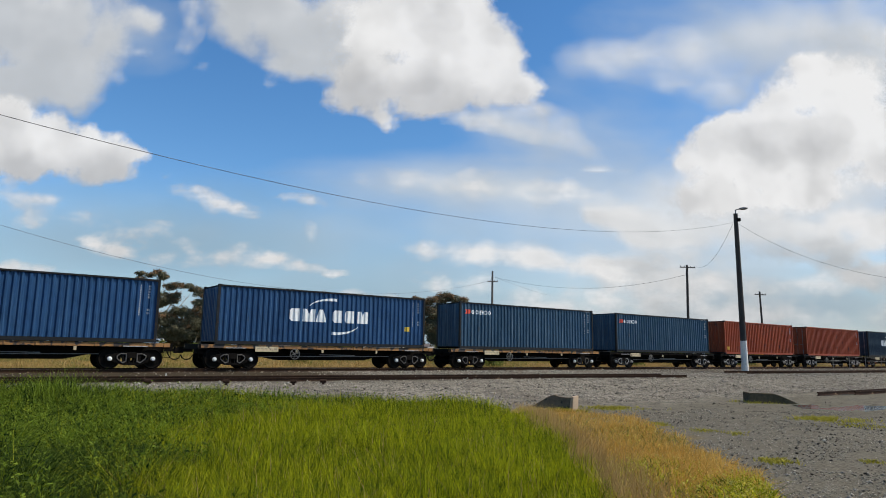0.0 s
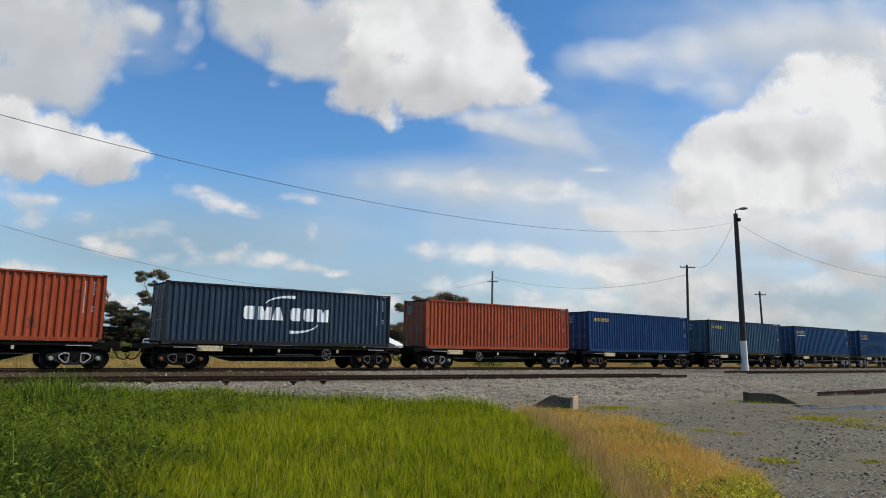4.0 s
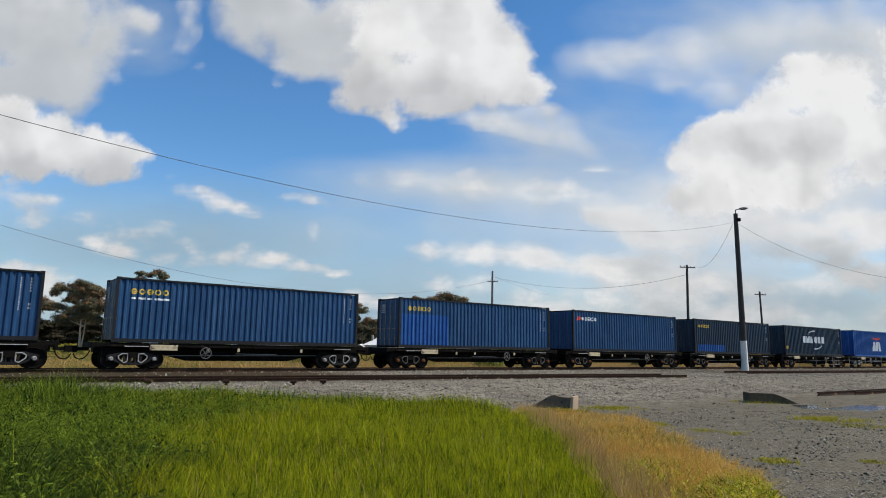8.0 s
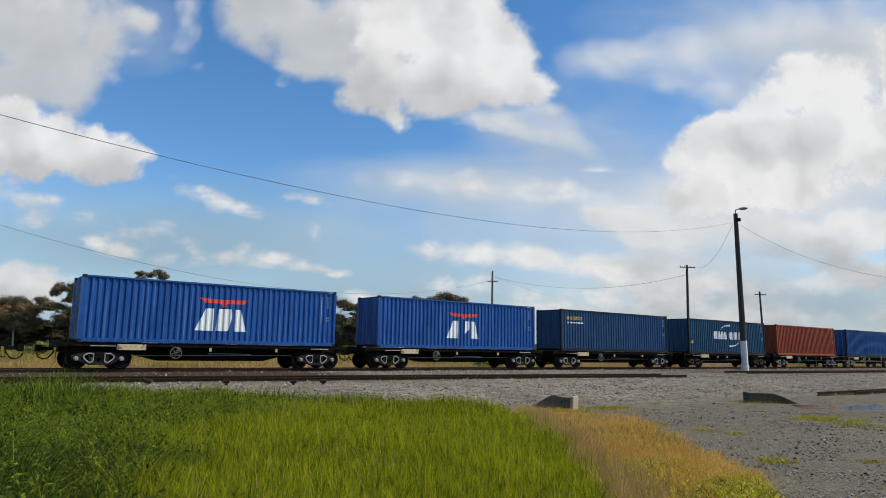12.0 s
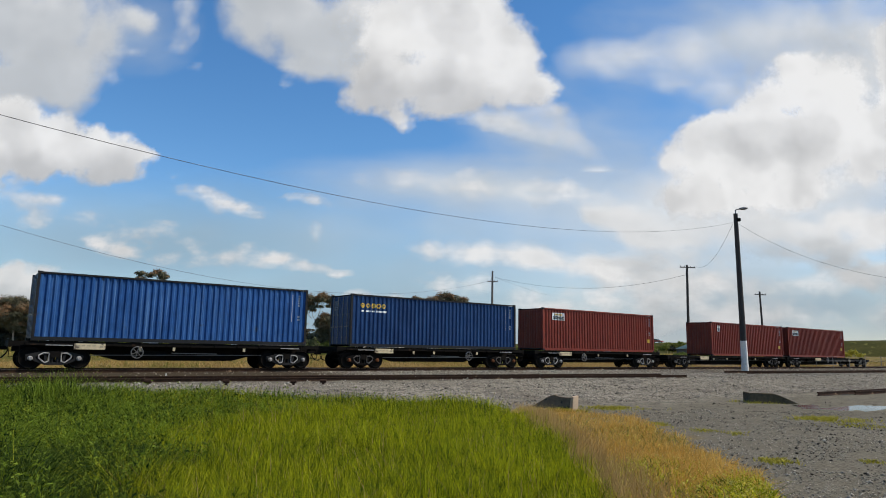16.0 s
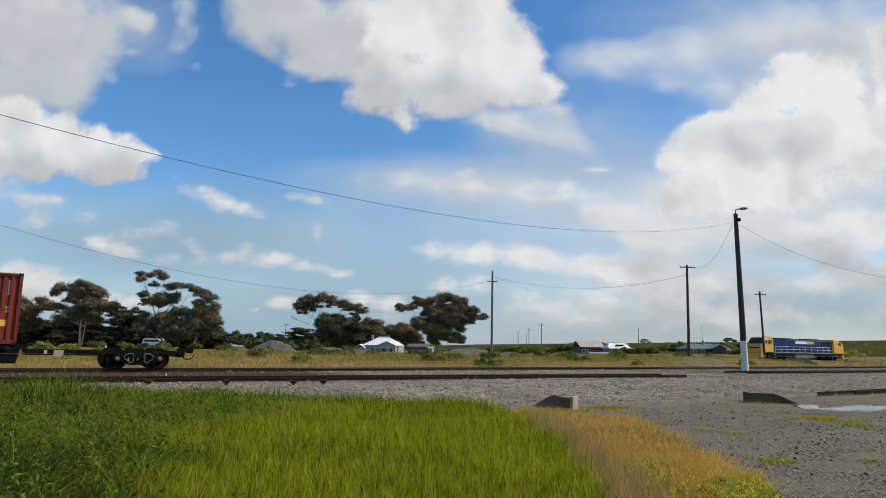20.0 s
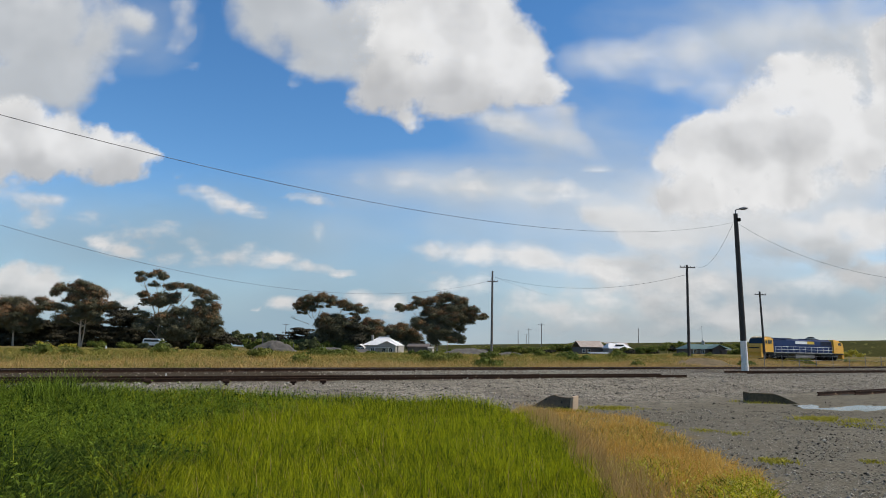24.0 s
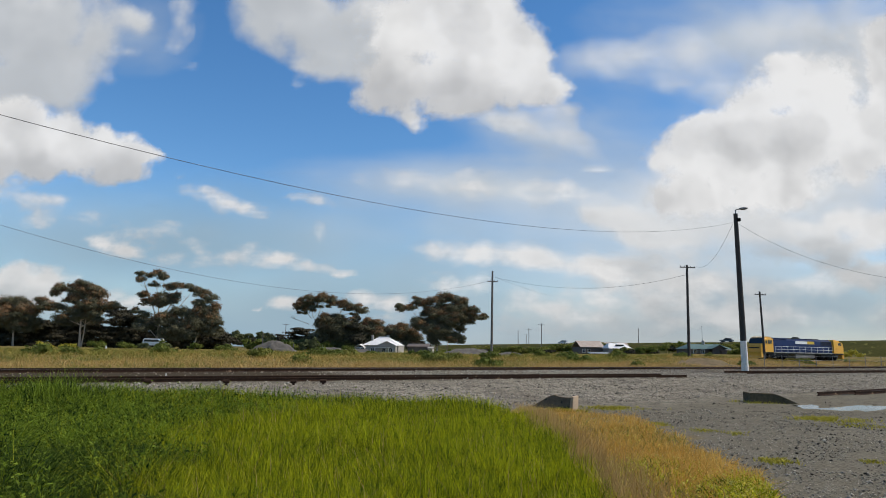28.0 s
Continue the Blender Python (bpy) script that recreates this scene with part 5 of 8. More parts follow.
cloud("small scattered fair-weather clouds", 2450, 0.013, [
    (-0.361, 0.226, 0.049, 0.0177, 0.75, 0.15, 17), (-0.312, 0.211, 0.030, 0.0124, 0.7, 0.05, 9), (-0.397, 0.236, 0.030, 0.0089, 0.35, 0, -1), (-0.198, 0.225, 0.027, 0.0115, 0.75, 0.05, 5), (-0.234, 0.230, 0.021, 0.0071, 0.3, 0, -1), (-0.665, 0.227, 0.062, 0.0230, 0.65, 0.3, 9), (-0.603, 0.222, 0.030, 0.0106, 0.5, 0.1, -1), (-0.634, 0.187, 0.115, 0.0142, 0.4, 0.2, -1), (-0.534, 0.152, 0.035, 0.0160, 1, 0.2, 7), (-0.494, 0.141, 0.035, 0.0106, 0.8, 0.1, 9), (-0.449, 0.173, 0.089, 0.0177, 0.3, 0.2, 7), (-0.342, 0.135, 0.097, 0.0195, 0.45, 0.2, -1), (-0.255, 0.134, 0.043, 0.0124, 1, 0.05, 4), (-0.220, 0.124, 0.044, 0.0124, 0.7, 0.2, 4)], 0.008, SMALL)
cloud("small low clouds over the distant trees", 2440, 0.013, [
    (-0.623, 0.091, 0.066, 0.0248, 1.1, 0.2, -1), (-0.659, 0.099, 0.053, 0.0213, 1, 0.1, -1), (-0.637, 0.060, 0.080, 0.0213, 0.8, 0.6, -1), (-0.487, 0.063, 0.053, 0.0177, 0.9, 0.3, -1), (-0.196, 0.173, 0.023, 0.0142, 0.3, 0, 59), (-0.247, 0.067, 0.027, 0.0124, 1, 0.1, -1), (-0.122, 0.074, 0.030, 0.0160, 0.9, 0.05, 9), (-0.088, 0.070, 0.039, 0.0142, 0.9, 0.1, -1), (-0.096, 0.044, 0.035, 0.0106, 0.4, 0.2, -1), (-0.289, 0.054, 0.009, 0.0053, 0.5, 0, -1), (-0.154, 0.112, 0.021, 0.0080, 0.7, 0, -1), (0.006, 0.098, 0.044, 0.0177, 0.6, 0.1, -1), (-0.021, 0.154, 0.035, 0.0160, 0.6, 0, -1)], 0.008, SMALL)


# ---------------------------------------------------------------- poles and wires
def tall_pole(name, label, foot, height, r, mat, lean=(0, 0), arm=None, arm_turn=20, extra=None):
    p = thing(name, label, "utility pole", pose(foot[0], foot[1], foot[2]))
    bm = bmesh.new()
    rod(bm, (0, 0, -0.3), (lean[0], lean[1], height), r, r * 0.72, n=12)
    part("shaft", bm, M[mat], p)
    c, s_ = math.cos(radians(arm_turn)), math.sin(radians(arm_turn))
    if arm:
        w, z = arm
        bm = bmesh.new()
        solid(bm, w, 0.1, 0.12, 0, 0, 0, m=pose(lean[0], lean[1] - r, z, 0, 0, arm_turn))
        part("crossarm", bm, M[mat], p)
        for k in (-0.46, -0.2, 0.2, 0.46):
            bm = bmesh.new()
            x, y = lean[0] + c * w * k, lean[1] - r + s_ * w * k
            rod(bm, (x, y, z + 0.05), (x, y, z + 0.22), 0.045, 0.03, n=8)
            part("insulator", bm, M["steel"], p)
    return p


def wire(a, b, sag, r=0.011, n=26):
    """A hanging wire as a thin tube."""
    a, b = Vector(a), Vector(b)
    cu = bpy.data.curves.new("overhead_wire", "CURVE")
    cu.dimensions, cu.bevel_depth, cu.bevel_resolution = "3D", r, 1
    sp = cu.splines.new("POLY")
    sp.points.add(n)
    for i in range(n + 1):
        k = i / n
        p = a.lerp(b, k) - Vector((0, 0, sag * 4 * k * (1 - k)))
        sp.points[i].co = (*p, 1)
    cu.materials.append(M["wire"])
    return tagged(new("overhead_wire", cu), "thin dark overhead wire sagging between poles", "wire", "overhead wires")


LIGHT_FOOT = Vector((23.17, 50.76, -0.15))
LIGHT_TOP = Vector((22.21, 48.95, 11.65))
lp = thing("light_pole", "tall dark timber light pole with white-painted base", "light pole", pose(*LIGHT_FOOT))
d = LIGHT_TOP - LIGHT_FOOT
bm = bmesh.new()
rod(bm, d * 0.19, d, 0.225, 0.15, n=16)
part("shaft", bm, M["pole"], lp)
bm = bmesh.new()
rod(bm, d * -0.02, d * 0.191, 0.262, 0.232, n=16)
part("painted_base", bm, M["chalk"], lp, "chipped white painted pole base")
bm = bmesh.new()
rod(bm, d + Vector((0, 0, -0.1)), d + Vector((0.02, 0, 0.28)), 0.045, n=8)
rod(bm, d + Vector((0.02, 0, 0.26)), d + Vector((0.35, -0.1, 0.36)), 0.035, n=8)
part("bracket_arm", bm, M["steel"], lp)
bm = bmesh.new()
vs = bmesh.ops.create_uvsphere(bm, u_segments=14, v_segments=8, radius=1)["verts"]
bmesh.ops.transform(bm, matrix=Matrix.Translation(d + Vector((0.55, -0.15, 0.36))) @ Matrix.Rotation(-0.12, 4, "Y") @ Matrix.Diagonal((0.36, 0.16, 0.11, 1)), verts=vs)
part("lamp_head", bm, M["steel"], lp, "grey lamp head")
bm = bmesh.new()
solid(bm, 0.26, 0.22, 0.24, d.x + 0.18, d.y - 0.05, d.z - 0.5)
part("junction_box", bm, M["black"], lp)

for key, foot, top_z, r, mat, arm, turn_ in (
        ("a", (7.22, 95.19, 0.43), 479, 0.19, "grey_pole", (1.6, -1.55), 15),
        ("b", (32.46, 87.04, 0.79), 468, 0.2, "pole", (2.2, -0.35), 10),
        ("c", (47.35, 97.21, 0.22), 513, 0.17, "pole", (1.8, -0.5), 10)):
    k = {"a": 94, "b": 86, "c": 96}[key] / 1162.35
    base_px = {"a": 628, "b": 630, "c": 636}[key]
    hgt = (base_px - top_z) * k
    ln = {"a": 0.06, "b": 0.18, "c": -0.25}[key]
    tall_pole("power_pole", {"a": "tall grey timber power pole in the field", "b": "dark timber power pole with a wide crossarm", "c": "leaning timber power pole near the locomotive"}[key],
              foot, hgt, r, mat, (ln, 0), (arm[0], hgt + arm[1]), turn_)
for foot, hgt, wide, lab in (
        ((38.23, 253.07, 0.02), 11.6, 2.6, "distant power pole with crossarm"), ((44.07, 334.03, -0.12), 12.6, 3.4, "distant power pole with crossarm"),
        ((54.46, 425.08, -0.1), 12.0, 2.6, "distant thin power pole"), ((38.61, 333.44, 3.71), 7.6, 0, "distant thin grey timber post"),
        ((81.21, 272.97, 2.25), 9.0, 0, "distant thin grey timber post"), ((-35.52, 131.83, -1.02), 4.9, 0, "thin grey post in the grass"),
        ((-78.61, 333.93, 0.55), 12.2, 3.2, "distant power pole with crossarm"), ((-49.32, 242.87, 0.61), 4.2, 0, "distant short grey timber post"), ((-31.52, 141.88, -0.58), 2.5, 0, "short grey post in the grass")):
    tall_pole("power_pole" if wide else "post", lab, foot, hgt, 0.17 if hgt > 6 else 0.1, "grey_pole", (0, 0), (wide, hgt - 0.5) if wide else None, 12)

wire((22.07, 49.06, 10.97), (-11.95, 15.31, 6.75), 1.75, 0.009)
wire((22.29, 49.06, 10.97), (25.07, 33.8, 4.89), 0.85, 0.009)
wire((6.87, 93.58, 10.9), (-31.98, 43.23, 9.4), 3.4, 0.012)
wire((7.51, 93.51, 11.39), (32.02, 85.43, 11.31), 1.7, 0.016)
wire((7.51, 93.51, 11.39), (50.01, 249.88, 20.85), 0.8, 0.012)
wire((33.18, 85.27, 12.35), (22.03, 49.07, 10.88), 1.2, 0.012)


# ---------------------------------------------------------------- trees and shrubs
def grow(name, label, foot, k, limbs, clumps, leaf, seed, size=0.32, count=None, depth=1.0, category="tree", group="", r0=0.35):
    """A tree: trunk and limbs as tapered bars, a crown of leaf clusters. limbs and clumps are in units of k metres from the foot: (x0, z0, x1, z1, r) and (x, z, rx, rz)."""
    rnd = np.random.RandomState(seed)
    low = float(land(foot[0], foot[1]))
    off = (foot[2] - low) / k
    limbs = [(a, max(b + off, -2) if b > 3 else -2, c_, d_ + off, r) for a, b, c_, d_, r in limbs]
    clumps = [(a, b + off, c_, d_) for a, b, c_, d_ in clumps]
    t = thing(name, label, category, pose(foot[0], foot[1], low), group)
    for i, (x0, z0, x1, z1, r) in enumerate(limbs):
        r *= 0.66
        bm = bmesh.new()
        a, b = Vector((x0 * k, 0, z0 * k)), Vector((x1 * k, rnd.uniform(-1, 1) * 0.15 * abs(z1 - z0) * k, z1 * k))
        c = a.lerp(b, 0.5) + Vector((rnd.uniform(-1, 1), rnd.uniform(-1, 1), 0)) * 0.05 * (b - a).length
        rod(bm, a, c, r, r * 0.8, n=8)
        rod(bm, c, b, r * 0.8, r * 0.45, n=8)
        for _ in range(6):
            e = c.lerp(b, rnd.uniform(0.2, 1)) 
            rod(bm, e, e + Vector((rnd.uniform(-1, 1), rnd.uniform(-1, 1), rnd.uniform(0.3, 1))) * (b - a).length * 0.3, r * 0.35, r * 0.12, n=5)
        part("trunk" if i == 0 else "limb", bm, M["bark"], t)
    top = max(q[1] + q[3] for q in clumps)
    shelf = leaf == "leaf_dark"
    size *= 0.66 if leaf == "leaf" else 1.0
    for x, z, rx, rz in clumps:
        # each cluster is a drift of small flattened puffs whose leaves face outwards
        area = rx * rz * k * k
        m = max(6, int(area * (4.6 if shelf else 7.6)))
        cen = rnd.normal(0, 1, (m, 3))
        cen *= (rnd.uniform(0.05, 1, (m, 1)) ** 0.45) / np.linalg.norm(cen, axis=1, keepdims=True)
        span = np.array([rx * 1.18, 0.55 * (rx + rz) * depth, rz * 1.15]) * k
        cen = cen * span + np.array([x * k, rnd.uniform(-0.4, 0.4) * rx * k, z * k])
        wide = rnd.uniform(0.45, 1.0, m) * min(1.6, 0.55 * math.sqrt(area) + 0.44) * (1.15 if shelf else 1.22 if leaf == "leaf" else 1.0)
        each = np.maximum(6, 86 * wide ** 2 * (0.3 / size) ** 1.6).astype(int)
        j = np.repeat(np.arange(m), each)
        n = len(j)
        out = rnd.normal(0, 1, (n, 3))
        out /= np.linalg.norm(out, axis=1, keepdims=True)
        out[:, 2] = np.where(out[:, 2] < -0.3, -out[:, 2] * 0.6, out[:, 2])
        flat = np.array([1.5, 1.3, 0.42]) if shelf else np.array([1.12, 1.1, 0.95])
        q = cen[j] + out * flat * (wide[j] * rnd.uniform(0.45, 1.05, n))[:, None]
        keep = q[:, 2] > 0.02
        q, out, j = q[keep], out[keep], j[keep]
        rusty = np.zeros(len(q), bool)
        if leaf == "leaf":
            tint = rnd.uniform(0, 1, m) < np.clip(0.18 + 0.85 * (cen[:, 2] / k / top - 0.45), 0.06, 0.6)
            # Upward leaves take the paler bronze, so light on the tops is in the colour.
            rusty = tint[j] & (out[:, 2] > rnd.uniform(-0.6, 0.5, len(q)))
        for pick, tone_ in ((~rusty, leaf), (rusty, "leaf_bronze_toplit")):
            if pick.any():
                cards("crown", q[pick], size * 0.92, M[tone_], t, rnd, facing=out[pick])
    return t


def rel(px, py, lst):
    return [(x - px, py - y, a, b) for x, y, a, b in lst]


def lim(px, py, lst):
    return [(a - px, py - b, c - px, py - d, r) for a, b, c, d, r in lst]


GUM = "tall gum tree with pale trunk and rusty olive crown"
grow("gum_tree", GUM, (-82.7, 151.91, -0.02), 0.129, lim(140, 616, [(140, 618, 139, 560, 0.42), (139, 560, 120, 520, 0.22), (140, 565, 158, 525, 0.22), (140, 560, 148, 510, 0.2), (139, 580, 165, 560, 0.16), (135, 575, 95, 520, 0.14), (143, 616, 146, 555, 0.25)]),
     rel(140, 616, [(93, 514, 14, 7), (86, 521, 8, 6), (135, 503, 13, 6), (121, 508, 9, 5), (138, 520, 26, 9), (169, 515, 8, 5), (121, 534, 16, 8), (155, 537, 19, 9), (144, 551, 20, 8), (100, 548, 11, 6), (180, 545, 9, 5), (125, 562, 17, 9), (160, 560, 18, 10), (105, 570, 14, 9), (192, 541, 14, 4), (148, 512, 18, 7)]), "leaf", 1, 0.3, 26)
grow("gum_tree", "dense dark gum tree with bronze tips", (-101.19, 157.02, -0.33), 0.133, lim(22, 616, [(22, 618, 24, 560, 0.4), (24, 570, 62, 540, 0.14), (24, 565, 5, 545, 0.18)]),
     rel(22, 616, [(15, 540, 30, 9), (35, 552, 22, 10), (5, 560, 30, 14), (30, 575, 26, 12), (62, 533, 12, 6), (72, 542, 14, 6), (58, 545, 10, 4), (-30, 550, 25, 14), (88, 542, 10, 6)]), "leaf", 2, 0.3, 26)
grow("gum_tree", "tall spreading gum tree with open crown", (-65.15, 151.88, 0.16), 0.129, lim(276, 617, [(276, 619, 277, 560, 0.4), (277, 575, 248, 500, 0.2), (277, 570, 312, 515, 0.22), (278, 565, 268, 505, 0.2), (340, 617, 352, 550, 0.28), (352, 560, 372, 535, 0.15), (277, 600, 240, 560, 0.14), (300, 560, 330, 520, 0.14)]),
     rel(276, 617, [(242, 495, 9, 6), (261, 486, 14, 6), (281, 493, 8, 6), (236, 485, 6, 4), (264, 503, 9, 5), (295, 508, 9, 5), (312, 505, 12, 5), (332, 509, 11, 6), (347, 517, 11, 7), (362, 528, 11, 8), (376, 542, 8, 8), (374, 558, 7, 6), (385, 571, 6, 4), (278, 534, 18, 10), (245, 537, 11, 6), (236, 551, 10, 7), (253, 562, 9, 6), (347, 540, 14, 8), (313, 553, 12, 9), (335, 563, 14, 9), (290, 566, 16, 10), (355, 563, 20, 14), (330, 585, 22, 13), (368, 585, 16, 10), (300, 590, 20, 12), (295, 528, 12, 9), (250, 522, 8, 8), (366, 548, 14, 10), (256, 580, 14, 10)]), "leaf", 3, 0.3, 26)
for i, (bx, hw, top) in enumerate(((30, 45, 563), (95, 45, 560), (150, 40, 556), (205, 38, 556), (245, 34, 550), (300, 40, 560), (345, 34, 570), (385, 22, 588))):
    k = 0.139
    foot = [(-104.64, 164.13, -0.51), (-95.58, 164.1, -0.35), (-87.92, 164.08, -0.22), (-80.25, 164.06, -0.08), (-74.68, 164.05, 0.02), (-67.01, 164.03, 0.15), (-60.74, 164.01, 0.26), (-55.17, 163.99, 0.36)][i]
    grow("cypress_tree", "dark dense cypress windbreak tree", foot, k, [(0, 0, 0, 30, 0.3)],
         [(0, 12, hw * 0.75, 13), (-hw * 0.35, 24, hw * 0.6, 13), (hw * 0.35, (616 - top) * 0.6, hw * 0.6, 13), (0, (616 - top) * 0.78, hw * 0.5, 10), (hw * 0.5, 8, hw * 0.5, 9)], "leaf_dark", 20 + i, 0.36, 34, group="cypress windbreak")
grow("cypress_tree", "flat-topped dark tree behind the windbreak", (-85.68, 172.17, -0.16), 0.146, [(0, 0, 0, 70, 0.25)], [(0, 75, 20, 5), (-12, 70, 10, 6), (8, 58, 24, 7)], "leaf_dark", 31, 0.35, 26)
grow("gum_tree", "broad gum tree with white forked limbs", (-30.01, 174.15, 0.08), 0.148, lim(578, 622, [(578, 624, 577, 602, 0.35), (577, 605, 549, 560, 0.22), (549, 565, 535, 548, 0.12), (556, 572, 567, 536, 0.15), (575, 600, 600, 550, 0.2), (600, 560, 628, 550, 0.11), (545, 575, 510, 563, 0.1), (585, 624, 590, 570, 0.22)]),
     rel(578, 622, [(529, 545, 11, 9), (544, 535, 15, 8), (567, 531, 18, 6), (585, 540, 9, 6), (600, 540, 13, 7), (615, 547, 9, 6), (633, 547, 12, 7), (625, 557, 7, 4), (534, 555, 10, 4), (554, 548, 12, 6), (590, 580, 21, 16), (569, 586, 11, 11), (605, 596, 14, 13), (585, 601, 13, 9), (575, 570, 16, 9), (560, 600, 14, 10), (620, 575, 14, 10), (596, 566, 12, 8)]), "leaf", 5, 0.3, 26)
grow("shrub", "dark rounded shrub beside a gum", (-40.5, 192.4, -0.14), 0.163, [(0, 0, 0, 20, 0.2)], rel(533, 622, [(530, 588, 18, 7), (545, 600, 16, 10), (520, 600, 8, 7)]), "leaf_dark", 6, 0.36, 22)
grow("cypress_tree", "slim dark upright cypress tree", (-21.93, 170.13, -0.06), 0.144, [(0, 0, 0, 25, 0.2)], rel(629, 624, [(630, 580, 7, 16), (629, 600, 9, 20), (630, 565, 4, 6)]), "leaf_dark", 7, 0.3, 34)
grow("gum_tree", "medium olive tree behind the cottage", (-19.26, 180.24, -0.05), 0.153, [(0, 0, 0, 35, 0.25)], rel(655, 624, [(655, 573, 14, 8), (662, 588, 14, 12), (645, 595, 14, 12), (610, 585, 14, 12)]), "leaf", 8, 0.3, 24)
grow("gum_tree", "rounded bronze gum tree behind the cottage", (-11.8, 188.32, 0.05), 0.16, [(0, 0, 0, 30, 0.25)], rel(707, 624, [(706, 586, 24, 9), (720, 597, 22, 10), (690, 597, 18, 9), (728, 608, 14, 10)]), "leaf", 9, 0.3, 24)
grow("gum_tree", "large spreading gum tree with bronze crown", (0.34, 182.22, 0.28), 0.155, lim(783, 624, [(774, 628, 776, 590, 0.4), (776, 605, 730, 555, 0.2), (776, 592, 803, 545, 0.2), (779, 598, 835, 558, 0.18), (775, 590, 758, 545, 0.18), (790, 627, 796, 580, 0.2)]),
     rel(783, 624, [(707, 547, 12, 6), (727, 545, 9, 6), (738, 535, 11, 7), (753, 538, 11, 8), (789, 527, 20, 6), (773, 535, 11, 6), (814, 537, 13, 8), (835, 550, 11, 7), (853, 560, 7, 5), (804, 550, 19, 10), (779, 553, 19, 11), (758, 556, 13, 8), (825, 565, 12, 7), (763, 570, 14, 8), (789, 573, 19, 9), (814, 583, 10, 5), (779, 592, 15, 11), (768, 603, 9, 8), (817, 601, 6, 7), (745, 575, 16, 9), (800, 565, 24, 12), (832, 556, 14, 8), (770, 585, 18, 10), (800, 598, 16, 9), (842, 562, 12, 6)]), "leaf", 10, 0.3, 26)
for i in range(16):
    x = [(-107, 333.92, 0.61), (-103.03, 333.91, 0.68), (-99.06, 333.9, 0.75), (-95.08, 333.89, 0.82), (-90.54, 333.87, 0.9), (-86, 333.86, 0.98), (-81.46, 333.85, 1.06), (-76.34, 333.92, 0.59), (-34.28, 334.15, -0.93), (-11.58, 334.09, -0.53), (-58.35, 263.15, 0.26), (-39.55, 263.17, 0.15), (-31.48, 263.29, -0.59), (-95.07, 333.97, 0.26), (-86.84, 333.95, 0.4), (-101.03, 333.99, 0.16)][i]
    h_ = [24, 28, 22, 18, 26, 24, 22, 18, 26, 24, 14, 24, 22, 24, 20, 20][i]
    grow("distant_tree", "distant hazy green tree on the skyline", x, 0.284 if i < 10 or i > 12 else 0.224, [(0, 0, 0, h_ * 0.7, 0.2)], [(0, h_ * 0.45, 11, h_ * 0.28), (random.uniform(-6, 6), h_ * 0.8, 7, h_ * 0.16)], "leaf_olive" if i % 3 else "leaf_dark", 50 + i, 0.5, 26, group="skyline trees")


for i in range(9):
    hx = -49.0 + i * 3.1
    grow("hedge_shrub", "rounded olive-green shrub in a field hedge", (hx, 172.0 + 2.0 * math.sin(i * 2.1), -0.3), 0.15, [(0, 0, 0, 8, 0.1)], [(-6, 9, 9, 8), (6, 10 + 3 * math.sin(i * 1.7), 9, 8)], "leaf_olive" if i % 3 else "leaf_green", 70 + i, 0.34, 24, category="shrub", group="field hedge")


# ---------------------------------------------------------------- embankment with road
def build_bank():
    crest = [Vector(v) for v in ((-1500, 1100, 0.6), (-650, 900, 0.6), (-79.81, 424.95, 0.77), (15.73, 313.21, 3.72), (50.85, 272.64, 4.4), (84.68, 237.13, 5.03), (105.21, 216.83, 5.44), (131.98, 196.5, 6.08), (192.87, 171.18, 6.28), (600, -60, 6.0), (1400, -500, 6.0))]
    bm = bmesh.new()
    rows = []
    steps = 14
    pts = []
    for a, b in zip(crest, crest[1:]):
        for i in range(steps):
            pts.append(a.lerp(b, i / steps))
    pts.append(crest[-1])
    for i, p in enumerate(pts):
        q = pts[min(i + 1, len(pts) - 1)] - pts[max(i - 1, 0)]
        nrm = Vector((q.y, -q.x, 0)).normalized()
        j = random.uniform(-0.12, 0.12)
        z0 = -0.3
        rows.append([bm.verts.new(v) for v in (
            (p.x + nrm.x * 22, p.y + nrm.y * 22, z0), (p.x + nrm.x * 14, p.y + nrm.y * 14, z0 + (p.z - z0) * 0.4 + j), (p.x + nrm.x * 7, p.y + nrm.y * 7, z0 + (p.z - z0) * 0.78 + j), (p.x, p.y, p.z + j * 0.4),
            (p.x - nrm.x * 9, p.y - nrm.y * 9, p.z), (p.x - nrm.x * 30, p.y - nrm.y * 30, z0))])
    for r1, r2 in zip(rows, rows[1:]):
        for i in range(5):
            bm.faces.new((r1[i], r2[i], r2[i + 1], r1[i + 1]))
    M["bank"] = material("grassy_embankment", (0.036, 0.040, 0.011), (0.066, 0.058, 0.018), 0.95, grain=1.1, patch=0.16, bump=0.6, wear=(0.15, 0.13, 0.04), wear_at=0.60, spec=0.02)
    me = mesh_of(bm, "embankment", M["bank"])
    me.shade_smooth()
    tagged(new("embankment", me), "long grassy road embankment rising in the distance", "embankment", kind="structure")
    return pts


CREST = build_bank()

